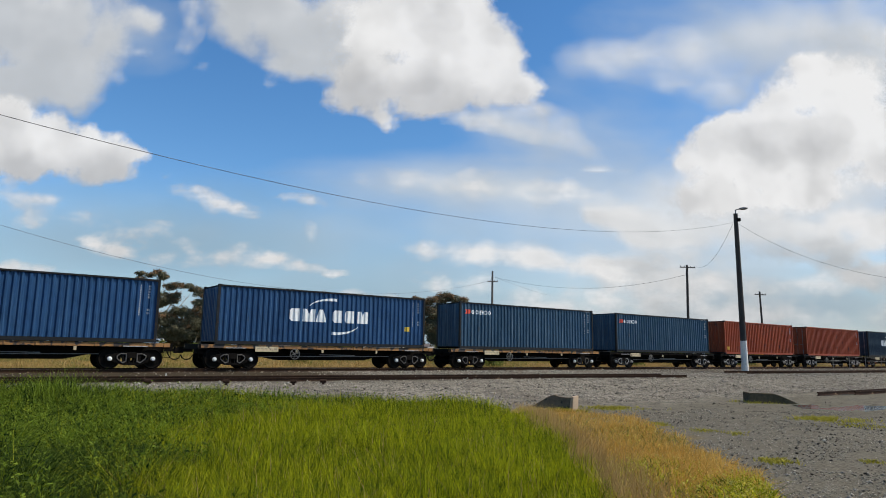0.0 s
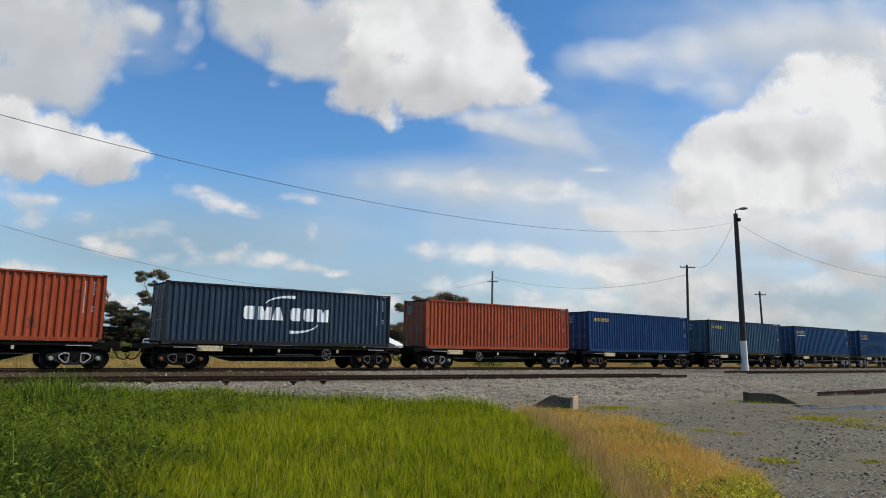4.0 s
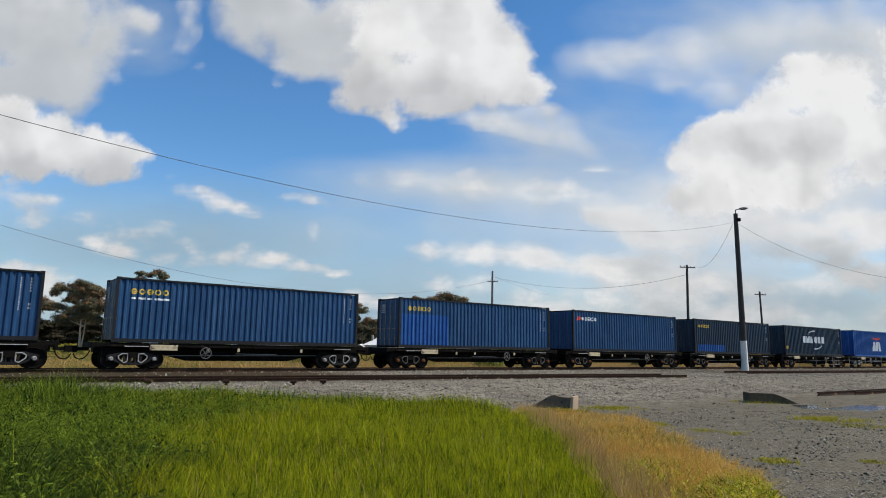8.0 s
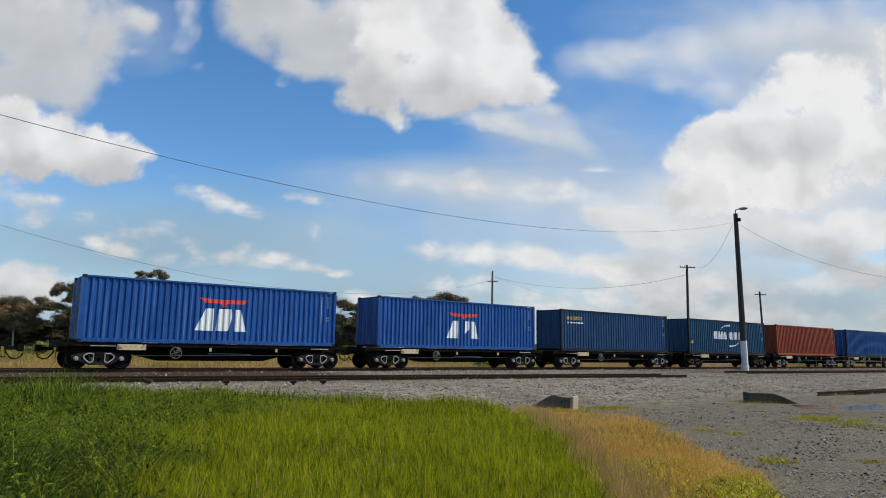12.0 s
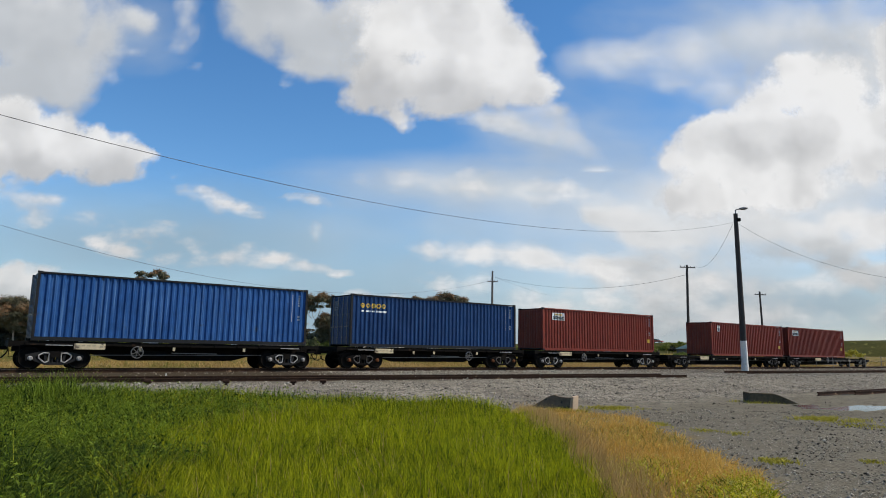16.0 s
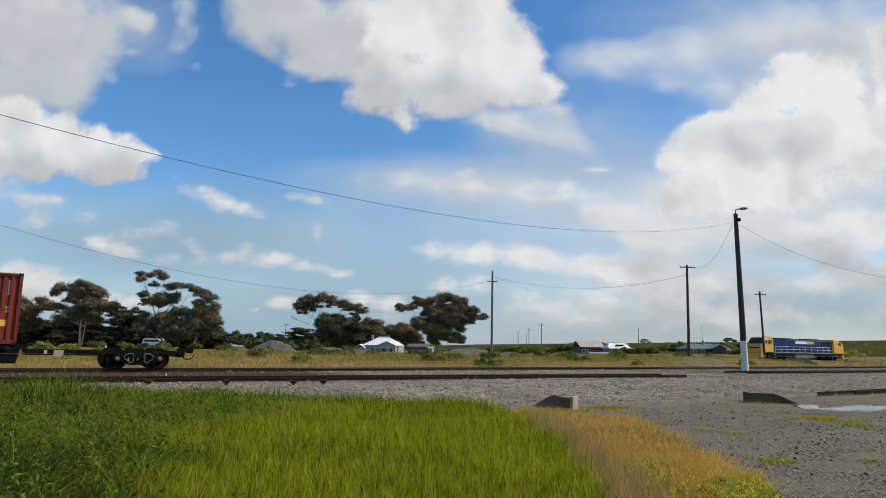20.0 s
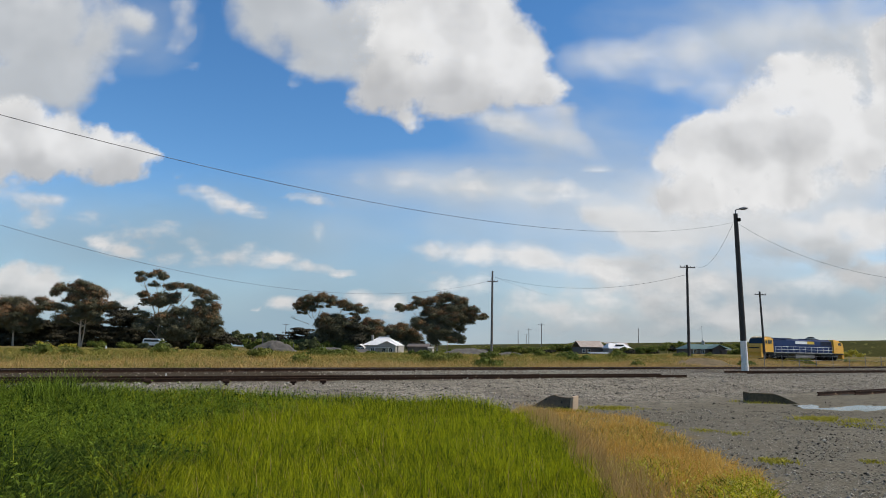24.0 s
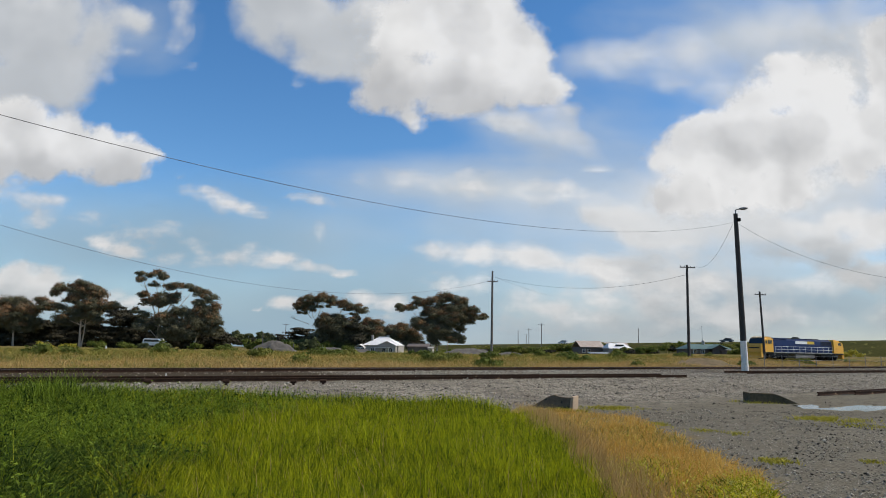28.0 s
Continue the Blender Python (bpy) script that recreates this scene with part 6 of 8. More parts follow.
rnd_ = np.random.RandomState(11)
for i in range(64):
    k = i / 63.0
    a, b = Vector((13.23, 224.79, -0.23)), Vector((75.16, 163.96, 0.56))
    if 0.33 < k < 0.59 or 0.72 < k < 0.97:
        a, b = Vector((14.28, 242.85, 0.69)), Vector((84.41, 183.97, 2.05))
    p = a.lerp(b, k) + Vector((rnd_.uniform(-2, 2), rnd_.uniform(-6, 6), 0))
    h_ = rnd_.uniform(7, 12.5)
    grow("shrub", "low green boxthorn shrub by the embankment", p, 0.2, [(0, 0, 0, 4, 0.08)], [(0, h_ * 0.4, 13, h_ * 0.35), (rnd_.uniform(-8, 8), h_ * 0.75, 8, h_ * 0.2)], ("leaf_lime", "leaf_green", "leaf_lime", "leaf_lime", "leaf_dark")[i % 5], 100 + i, 0.34, 18, category="shrub", group="shrubs by the embankment")
for i, (p, w, hh, leaf) in enumerate((((-79.35, 133.73, -0.24), 16, 9, "leaf_yellow"), ((-75.04, 133.72, -0.16), 14, 7, "leaf_yellow"), ((-69.24, 121.69, -0.89), 9, 12, "leaf_green"), ((-72.97, 141.79, 0), 16, 12, "leaf_green"), ((-66.94, 141.79, -0.01), 14, 10, "leaf_green"),
                                     ((-59.72, 141.77, 0.11), 9, 14, "leaf_green"), ((-63.66, 142.8, 0.05), 12, 9, "leaf_olive"), ((-58.81, 142.78, 0.13), 12, 10, "leaf_olive"), ((-51.74, 139.75, 0.13), 14, 10, "leaf_green"), ((-41.92, 129.7, -0.35), 16, 14, "leaf_green"), ((-22.81, 162.07, -0.31), 12, 16, "leaf_green"), ((51, 166.98, 0.67), 22, 14, "leaf_green"), ((89.73, 146.74, 0.75), 26, 10, "leaf_yellow"), ((98.55, 166.94, 0.93), 14, 16, "leaf_dark"), ((-32.28, 172.18, -0.24), 30, 8, "leaf_yellow"), ((2.74, 167.11, -0.17), 30, 8, "leaf_green"))):
    grow("shrub", "yellow-flowering shrub on the grass verge" if "yellow" in leaf else "green shrub on the grass verge", p, 0.12, [(0, 0, 0, 4, 0.06)], [(-w * 0.4, hh * 0.4, w * 0.7, hh * 0.45), (w * 0.3, hh * 0.5, w * 0.7, hh * 0.45)], leaf, 150 + i, 0.22, 24, category="shrub")
rnd_ = np.random.RandomState(12)
for i in range(40):
    s_, w_ = rnd_.uniform(-25, 90), rnd_.uniform(6, 45)
    x_, y_ = line(s_, w_)
    h_ = rnd_.uniform(0.35, 0.85)
    grow("grass_tussock", "rank green tussock on the grass verge", (x_, y_, float(land(x_, y_))), 0.1, [(0, 0, 0, 2, 0.02)], [(0, h_ * 4, h_ * 12, h_ * 4), (rnd_.uniform(-9, 9), h_ * 3, h_ * 9, h_ * 3)], "leaf_green" if i % 3 else "leaf_lime", 200 + i, 0.16, 30, category="tussock", group="verge tussocks")


# ---------------------------------------------------------------- cottages and sheds
def gable(bm, w, d, z0, z1, x=0, y=0, over=0.3, thick=0.08):
    """A gabled roof whose ridge runs in y; as a closed shell."""
    a = w / 2 + over
    shape(bm, [(x - a, z0 - 0.05), (x, z1), (x + a, z0 - 0.05), (x + a, z0 - 0.05 + thick), (x, z1 + thick), (x - a, z0 - 0.05 + thick)], y - d / 2 - over, y + d / 2 + over)


def hip(bm, w, d, z0, z1, ridge, x=0, y=0, over=0.35):
    a, b = w / 2 + over, d / 2 + over
    lo = [bm.verts.new((x + p, y + q, z0)) for p, q in ((-a, -b), (a, -b), (a, b), (-a, b))]
    up = [bm.verts.new((x + p, y, z1)) for p in (-ridge / 2, ridge / 2)]
    bm.faces.new((lo[0], lo[1], up[1], up[0]))
    bm.faces.new((lo[2], lo[3], up[0], up[1]))
    bm.faces.new((lo[1], lo[2], up[1]))
    bm.faces.new((lo[3], lo[0], up[0]))
    bm.faces.new(lo[::-1])


def opening(house, x, y, z, w, h):
    bm = bmesh.new()
    solid(bm, w, 0.06, h, x, y - 0.02, z)
    win = part("window", bm, M["pane"], house, "dark window")
    bm = bmesh.new()
    for dx, dz, a, b in ((0, h / 2, w + 0.16, 0.08), (0, -h / 2, w + 0.2, 0.08), (-w / 2, 0, 0.08, h), (w / 2, 0, 0.08, h), (0, 0, 0.05, h)):
        solid(bm, a, 0.1, b, x + dx, y - 0.03, z + dz)
    part("window_frame", bm, M["white"], win)


c = thing("cottage", "white-roofed weatherboard cottage with gabled front", "house", pose(-14.29, 167.16, -0.47, 0, 0, -8))
bm = bmesh.new()
solid(bm, 8.6, 7, 2.5, 0, 0, 1.25)
part("wall", bm, M["wall"], c)
bm = bmesh.new()
hip(bm, 8.6, 7, 2.3, 4.35, 2.6, -0.2, 0)
part("roof", bm, M["roof_white"], c, "white painted iron roof")
bm = bmesh.new()
solid(bm, 2.6, 0.4, 0.16, -0.2, 0, 4.42)
part("ridge_vent", bm, M["roof_white"], c)
bm = bmesh.new()
solid(bm, 4.2, 2.6, 2.3, 1.9, -4.4, 1.15)
shape(bm, [(-0.2, 2.3), (4.0, 2.3), (1.9, 3.25)], -5.7, -5.55)
part("front_wall", bm, M["wall"], c, "grey shaded gable wall")
bm = bmesh.new()
gable(bm, 4.2, 4.6, 2.3, 3.3, 1.9, -3.7)
part("front_gable_roof", bm, M["roof_white"], c)
bm = bmesh.new()
solid(bm, 3.6, 1.3, 0.1, 0.9, -6.3, 1.75)
for x in (-0.8, 2.6):
    solid(bm, 0.1, 0.1, 1.75, x, -6.8, 0.87)
part("veranda", bm, M["roof_white"], c)
bm = bmesh.new()
solid(bm, 2.3, 2.6, 1.7, -5.2, -3.6, 0.85)
part("lean_to_wall", bm, M["wall"], c)
bm = bmesh.new()
gable(bm, 2.3, 2.6, 1.7, 2.4, -5.2, -3.6, 0.2)
part("lean_to_roof", bm, M["roof_white"], c)
for x in (-2.75, 0.6):
    bm = bmesh.new()
    solid(bm, 0.45, 0.45, 2.6 if x < 0 else 1.0, x, 1.0 if x > 0 else -1.5, 3.4 if x < 0 else 4.3)
    solid(bm, 0.55, 0.55, 0.14, x, 1.0 if x > 0 else -1.5, 4.75)
    part("chimney", bm, M["wall"], c, "pale chimney")
for x, y in ((-5.5, -4.92), (-4.4, -4.92), (1.2, -5.72), (2.9, -5.72), (-2.2, -3.52)):
    opening(c, x, y, 1.15, 0.9, 1.0)


def shed(name, label, foot, turn_, w, d, h0, h1, roof, wall, windows=()):
    foot = (foot[0], foot[1], float(land(foot[0], foot[1])))
    s = thing(name, label, "shed" if "shed" in name else "house", pose(foot[0], foot[1], foot[2], 0, 0, turn_))
    bm = bmesh.new()
    solid(bm, w, d, h0, 0, 0, h0 / 2)
    part("wall", bm, M[wall], s)
    bm = bmesh.new()
    if "house" in name:
        hip(bm, w, d, h0, h1, w * 0.72)
    else:
        gable_x(bm, w, d, h0, h1)
    part("roof", bm, M[roof], s)
    for x, z in windows:
        opening(s, x, -d / 2, z, 0.9, 0.9)
    return s


def gable_x(bm, w, d, z0, z1, over=0.25, thick=0.07):
    """A gabled roof whose ridge runs in x."""
    b = d / 2 + over
    prof = [(-b, z0), (0, z1), (b, z0), (b, z0 + thick), (0, z1 + thick), (-b, z0 + thick)]
    a = [bm.verts.new((-w / 2 - over, y, z)) for y, z in prof]
    e = [bm.verts.new((w / 2 + over, y, z)) for y, z in prof]
    bm.faces.new(a)
    bm.faces.new(e[::-1])
    for i in range(6):
        j = (i + 1) % 6
        bm.faces.new((a[j], a[i], e[i], e[j]))


shed("garden_shed", "low brown shed with dull iron roof", (-5.32, 162.09, -0.41), -12, 5.0, 3.5, 1.5, 2.2, "wall_dark", "wall_dark")
shed("garden_shed", "pale narrow outbuilding beside the brown shed", (-2.4, 160.05, -0.35), -12, 1.0, 2.0, 1.2, 1.6, "wall", "wall")
shed("farm_shed", "farm shed with rusty tan iron roof", (42.99, 194.37, 0.16), 12, 7.2, 6, 1.9, 3.7, "roof_tan", "wall_dark", ((-2.6, 0.9), (-1.2, 0.9)))
hs = shed("farm_house", "white-roofed low farm house among shrubs", (50.18, 190.3, 0.32), 6, 6.4, 6.0, 1.5, 3.0, "roof_white", "wall", ((-1.8, 0.75), (0, 0.75), (1.9, 0.75)))
bm = bmesh.new()
solid(bm, 2.4, 0.08, 0.9, 0.2, 0, 0, m=pose(0, -1.9, 2.35, 56, 0, 0))
part("roof_panel", bm, M["dark"], hs, "dark roof panel")
shed("long_shed", "long pale-roofed shed behind the farm house", (54.21, 214.52, 0.73), 0, 11.0, 5, 2.2, 3.4, "roof_tan", "wall")
bm = bmesh.new()
solid(bm, 5.2, 2.2, 0.35, 0, 0, 0.95, taper=0.94)
cv = thing("flat_trailer", "white low trailer parked by the farm shed", "trailer", pose(43.25, 182.27, -0.04))
part("body", bm, M["car_white"], cv)
for x in (-1.4, 1.4):
    bm = bmesh.new()
    rod(bm, (x, -1.0, 0.4), (x, 1.0, 0.4), 0.4, n=14)
    part("wheel", bm, M["tyre"], cv)
tl = shed("station_house", "long building with grey-green iron roof", (68.04, 172.02, 0.78), 4, 11.5, 7, 1.3, 2.6, "roof_teal", "wall_dark", ((-4, 0.7), (-2, 0.7), (4, 0.7)))
bm = bmesh.new()
gable(bm, 3.6, 3.0, 1.4, 2.35, 1.3, -4.2, 0.35)
part("porch_roof", bm, M["roof_teal"], tl)
bm = bmesh.new()
shape(bm, [(-0.4, 1.35), (3.0, 1.35), (1.3, 2.3)], -5.4, -5.3)
solid(bm, 3.2, 0.12, 1.35, 1.3, -5.3, 0.67)
part("porch_wall", bm, M["wall_dark"], tl, "dark brown gable wall")
bm = bmesh.new()
rod(bm, (-0.1, 0, 2.4), (-0.1, 0, 3.3), 0.42, n=10)
rod(bm, (-0.1, 0, 3.3), (-0.1, 0, 3.8), 0.45, 0.08, n=10)
part("cupola", bm, M["wall"], tl, "pale round roof cupola")
bm = bmesh.new()
rod(bm, (-0.3, 0, 2.5), (-0.3, 0, 7.4), 0.04, n=6)
solid(bm, 1.2, 0.04, 0.05, -0.3, 0, 6.5)
solid(bm, 0.6, 0.04, 0.05, -0.3, 0, 7.1)
part("mast", bm, M["steel"], tl)
shed("open_shed", "low dark open-fronted shed", (72.3, 167.98, 0.75), 4, 4.4, 3, 0.9, 1.15, "wall_dark", "wall_dark")


# ---------------------------------------------------------------- heaps and mounds
def heap(name, label, centre, rx, ry, h, mat, seed, kind=""):
    rnd = np.random.RandomState(seed)
    bm = bmesh.new()
    n, k = 28, 9
    ph = rnd.uniform(0, 6, 6)
    ringv = []
    for j in range(k + 1):
        t = j / k
        row = []
        for i in range(n):
            a = 2 * math.pi * i / n
            wob = 1 + 0.16 * math.sin(2 * a + ph[0]) + 0.1 * math.sin(3 * a + ph[1]) + 0.06 * math.sin(7 * a + ph[2])
            z = h * (1 - t ** 1.6) ** 1.15 * (1 + 0.18 * math.sin(2 * a + ph[3] + 4 * t) * t) + rnd.uniform(-0.10, 0.10) * h + 0.16 * h * math.sin(5 * a + ph[4]) * math.sin(7 * t + ph[5]) * min(1, 3 * t)
            row.append(bm.verts.new((rx * t * wob * math.cos(a), ry * t * wob * math.sin(a), z if t < 1 else -0.15)))
        ringv.append(row)
    for j in range(k):
        for i in range(n):
            q = (i + 1) % n
            if j == 0:
                if ringv[0][i].is_valid:
                    bm.faces.new((ringv[0][i], ringv[1][i], ringv[1][q]))
            else:
                bm.faces.new((ringv[j][i], ringv[j + 1][i], ringv[j + 1][q], ringv[j][q]))
    bmesh.ops.remove_doubles(bm, verts=ringv[0], dist=h)
    me = mesh_of(bm, name, mat)
    me.shade_smooth()
    ob = tagged(new(name, me), label, "heap", kind=kind)
    ob.location = (centre[0], centre[1], float(land(centre[0], centre[1])))
    return ob


M["soil"] = material("bare_brown_soil", (0.21, 0.150, 0.092), (0.10, 0.080, 0.042), 0.95, spec=0.05, grain=2.5, patch=0.5, bump=0.6)
heap("gravel_heap", "grey gravel heap in the field", (-31.79, 126.74, -0.8), 4.6, 3.2, 2.0, M["gravel"], 1)
heap("gravel_heap", "low grey gravel heap in the grass", (-17.66, 106.53, -0.98), 3.8, 3.0, 1.0, M["gravel"], 2)
heap("gravel_heap", "long low gravel heap beside the cottage", (-14.06, 111.58, -0.9), 4.8, 3.0, 0.8, M["gravel"], 3)
heap("gravel_heap", "grey gravel heap by the power pole", (4.95, 113.51, -0.31), 5.6, 3.0, 1.2, M["gravel"], 4)
heap("gravel_heap", "small grey gravel heap", (11.28, 109.44, -0.15), 2.6, 2.0, 0.75, M["gravel"], 5)
heap("soil_mound", "bare brown soil mound beyond the track", (28.47, 73.05, -0.38), 4.6, 3.0, 0.9, M["soil"], 6)


# ---------------------------------------------------------------- locomotive standing in the yard
def locomotive():
    lo = thing("diesel_locomotive", "standing diesel locomotive, blue with yellow ends and grey handrails", "locomotive", pose(57.67, 107.33, 0.41, 0, 0, 26))
    M["loco_blue"] = material("locomotive_blue", (0.008, 0.026, 0.105), (0.006, 0.020, 0.080), 0.45, grain=2, bump=0.05, spec=0.25)
    M["loco_yellow"] = material("locomotive_yellow", (0.80, 0.42, 0.045), (0.72, 0.36, 0.04), 0.45, grain=2, bump=0.05)
    M["loco_orange"] = material("locomotive_orange", (0.78, 0.38, 0.03), (0.68, 0.32, 0.03), 0.4, grain=2, bump=0.05)
    H = 10.2
    M["loco_grey"] = material("grimy_grey_frame", (0.16, 0.155, 0.15), (0.10, 0.095, 0.09), 0.7, grain=4, spec=0.2)
    bm = bmesh.new()
    solid(bm, 2 * H, 2.5, 0.26, 0, 0, 1.15)
    part("underframe", bm, M["dark"], lo, "dark underframe", 0.02)
    bm = bmesh.new()
    solid(bm, 15.2, 0.08, 0.16, -0.3, -1.33, 1.27)
    part("sill_stripe", bm, M["worn_white"], lo, "pale grey footplate edge")
    bm = bmesh.new()
    solid(bm, 15.4, 2.1, 2.45, -0.3, 0, 2.55)
    bmesh.ops.bevel(bm, geom=[e for e in bm.edges if all(v.co.z > 3 for v in e.verts)], offset=0.25, segments=3, affect="EDGES")
    part("hood", bm, M["loco_blue"], lo, "dark blue engine hood")
    for x in (-6.3, -4.6, -2.9, -1.2, 0.5, 2.2, 3.9, 5.6):
        bm = bmesh.new()
        solid(bm, 1.45, 0.05, 1.3, x, -1.06, 2.05)
        part("hood_door", bm, M["loco_blue"], lo)
    bm = bmesh.new()
    solid(bm, 3.0, 0.05, 0.5, -0.6, -1.085, 3.15)
    part("sign_panel", bm, M["white"], lo, "white sign panel")
    bm = bmesh.new()
    solid(bm, 1.8, 0.06, 0.5, 1.8, -1.085, 3.15)
    part("sign_panel", bm, M["yellow"], lo, "yellow sign panel")
    for x, w in ((-3.6, 2.2), (2.9, 3.2)):
        bm = bmesh.new()
        solid(bm, w, 1.5, 0.3, x, 0, 3.78)
        bmesh.ops.bevel(bm, geom=bm.edges[:], offset=0.06, segments=1, affect="EDGES")
        part("roof_fan_box", bm, M["dark"], lo)
    # front cab: raked windscreen, domed roof, low rounded nose
    bm = bmesh.new()
    shape(bm, [(-10.2, 1.3), (-7.95, 1.3), (-7.95, 3.95), (-9.3, 3.98), (-9.85, 3.80), (-10.35, 2.85), (-10.42, 2.3)], -1.36, 1.36)
    bmesh.ops.bevel(bm, geom=[e for e in bm.edges if all(v.co.z > 3.7 for v in e.verts)], offset=0.22, segments=3, affect="EDGES")
    cab = part("cab", bm, M["loco_yellow"], lo, "yellow driver's cab")
    bm = bmesh.new()
    solid(bm, 0.85, 0.05, 0.62, -8.75, -1.38, 3.12)
    part("window", bm, M["pane"], cab, "dark cab window")
    bm = bmesh.new()
    solid(bm, 0.35, 0.05, 0.55, -9.6, -1.38, 3.10)
    part("window", bm, M["pane"], cab, "dark quarter window")
    bm = bmesh.new()
    shape(bm, [(-10.40, 2.82), (-9.90, 3.78), (-9.86, 3.76), (-10.36, 2.80)], -1.26, 1.26)
    part("windscreen", bm, M["pane"], cab, "dark windscreen")
    bm = bmesh.new()
    shape(bm, [(-9.95, 3.83), (-9.4, 4.02), (-8.0, 3.99), (-8.0, 4.05), (-9.4, 4.10), (-10.0, 3.90)], -1.12, 1.12)
    part("cab_roof", bm, M["cream"], cab, "pale cab roof")
    bm = bmesh.new()
    shape(bm, [(-10.75, 1.3), (-10.2, 1.3), (-10.2, 2.75), (-10.5, 2.7), (-10.72, 2.45)], -1.25, 1.25)
    bmesh.ops.bevel(bm, geom=bm.edges[:], offset=0.06, segments=2, affect="EDGES")
    part("nose", bm, M["loco_orange"], lo, "orange low nose")
    bm = bmesh.new()
    solid(bm, 0.04, 1.9, 0.22, -10.77, 0, 2.05)
    part("lamp_bar", bm, M["dark"], lo, "dark lamp recess across the nose")
    bm = bmesh.new()
    shape(bm, [(-10.7, 0.25), (-10.2, 0.45), (-10.2, 1.25), (-10.8, 1.25)], -1.25, 1.25)
    part("pilot", bm, M["loco_orange"], lo)
    # rear cab with chamfered top and a lower orange end
    bm = bmesh.new()
    shape(bm, [(7.5, 1.3), (9.95, 1.3), (9.98, 2.9), (9.6, 3.55), (8.2, 3.85), (7.5, 3.85)], -1.36, 1.36)
    bmesh.ops.bevel(bm, geom=[e for e in bm.edges if all(v.co.z > 3.4 for v in e.verts)], offset=0.22, segments=3, affect="EDGES")
    rear = part("rear_cab", bm, M["loco_yellow"], lo, "yellow rear cab")
    bm = bmesh.new()
    solid(bm, 0.8, 0.05, 0.5, 9.1, -1.38, 3.05)
    part("window", bm, M["pane"], rear, "dark cab window")
    bm = bmesh.new()
    solid(bm, 0.9, 0.05, 0.36, 8.5, -1.38, 2.15)
    part("number_panel", bm, M["loco_orange"], rear, "orange number bar")
    bm = bmesh.new()
    shape(bm, [(9.9, 1.3), (10.35, 1.3), (10.35, 2.45), (9.9, 2.75)], -1.2, 1.2)
    part("rear_end", bm, M["loco_orange"], lo, "orange rear end")
    bm = bmesh.new()
    shape(bm, [(9.9, 0.3), (10.3, 0.3), (10.35, 1.25), (9.9, 1.25)], -1.2, 1.2)
    part("rear_pilot", bm, M["loco_orange"], lo)
    # louvred radiator and raised roof section
    bm = bmesh.new()
    for i in range(6):
        solid(bm, 2.4, 0.05, 0.07, 5.7, -1.07, 2.75 + i * 0.14)
    part("radiator_louvres", bm, M["dark"], lo, "dark radiator louvres")
    bm = bmesh.new()
    solid(bm, 3.4, 1.9, 0.16, -5.6, 0, 3.83)
    part("raised_roof", bm, M["loco_blue"], lo)
    bm = bmesh.new()
    for i in range(4):
        solid(bm, 0.5, 0.3, 0.05, -7.75, -1.3, 0.35 + i * 0.25)
    part("cab_steps", bm, M["worn_white"], lo, "pale cab steps")
    for x in np.arange(-7.4, 7.5, 1.5):
        bm = bmesh.new()
        rod(bm, (x, -1.32, 1.3), (x, -1.32, 2.35), 0.035, n=6)
        part("handrail_post", bm, M["white"], lo, "white handrail post")
    for z in (2.35, 1.85):
        bm = bmesh.new()
        rod(bm, (-7.5, -1.32, z), (7.3, -1.32, z), 0.03, n=6)
        part("handrail", bm, M["white"], lo, "white handrail")
    bm = bmesh.new()
    solid(bm, 5.0, 2.5, 0.75, 0, 0, 0.62)
    bmesh.ops.bevel(bm, geom=bm.edges[:], offset=0.12, segments=2, affect="EDGES")
    part("fuel_tank", bm, M["loco_grey"], lo, "grimy grey fuel tank")
    for x in (-6.6, 6.6):
        bm = bmesh.new()
        solid(bm, 4.6, 2.3, 0.4, x, 0, 0.78)
        bg = part("bogie", bm, M["dark"], lo, "dark bogie frame")
        for ax in (-1.75, 0, 1.75):
            bm = bmesh.new()
            rod(bm, (x + ax, -0.9, 0.5), (x + ax, 0.9, 0.5), 0.5, n=18)
            part("wheel", bm, M["black"], bg)
            bm = bmesh.new()
            solid(bm, 0.4, 0.2, 0.35, x + ax, -1.1, 0.52)
            part("axle_box", bm, M["dark"], bg)
    for o in lo.children_recursive:
        o.data.transform(Matrix.Diagonal((0.95, 1, 0.86, 1)))


locomotive()
fx = Vector((57.48, 107.33, 0.41))
track("yard_track", "far yard track under the standing locomotive", (fx.x, fx.y), 26, -27.4, 54.9, fx.z, M["rust"], 0)

LOOP_A, LOOP_B = Vector((20.5, 44.67, -0.03)), Vector((36.91, 55.26, -0.03))
ld = LOOP_B - LOOP_A
loop_turn = math.degrees(math.atan2(ld.y, ld.x))
ln_ = Vector((-ld.y, ld.x, 0)).normalized() * 0.83
track("loop_track", "loop track with rusty rails leaving the yard", (LOOP_A.x + ln_.x, LOOP_A.y + ln_.y), loop_turn, 0, 13.7 * 9 + 0.1, -0.10, M["rust"], 0)

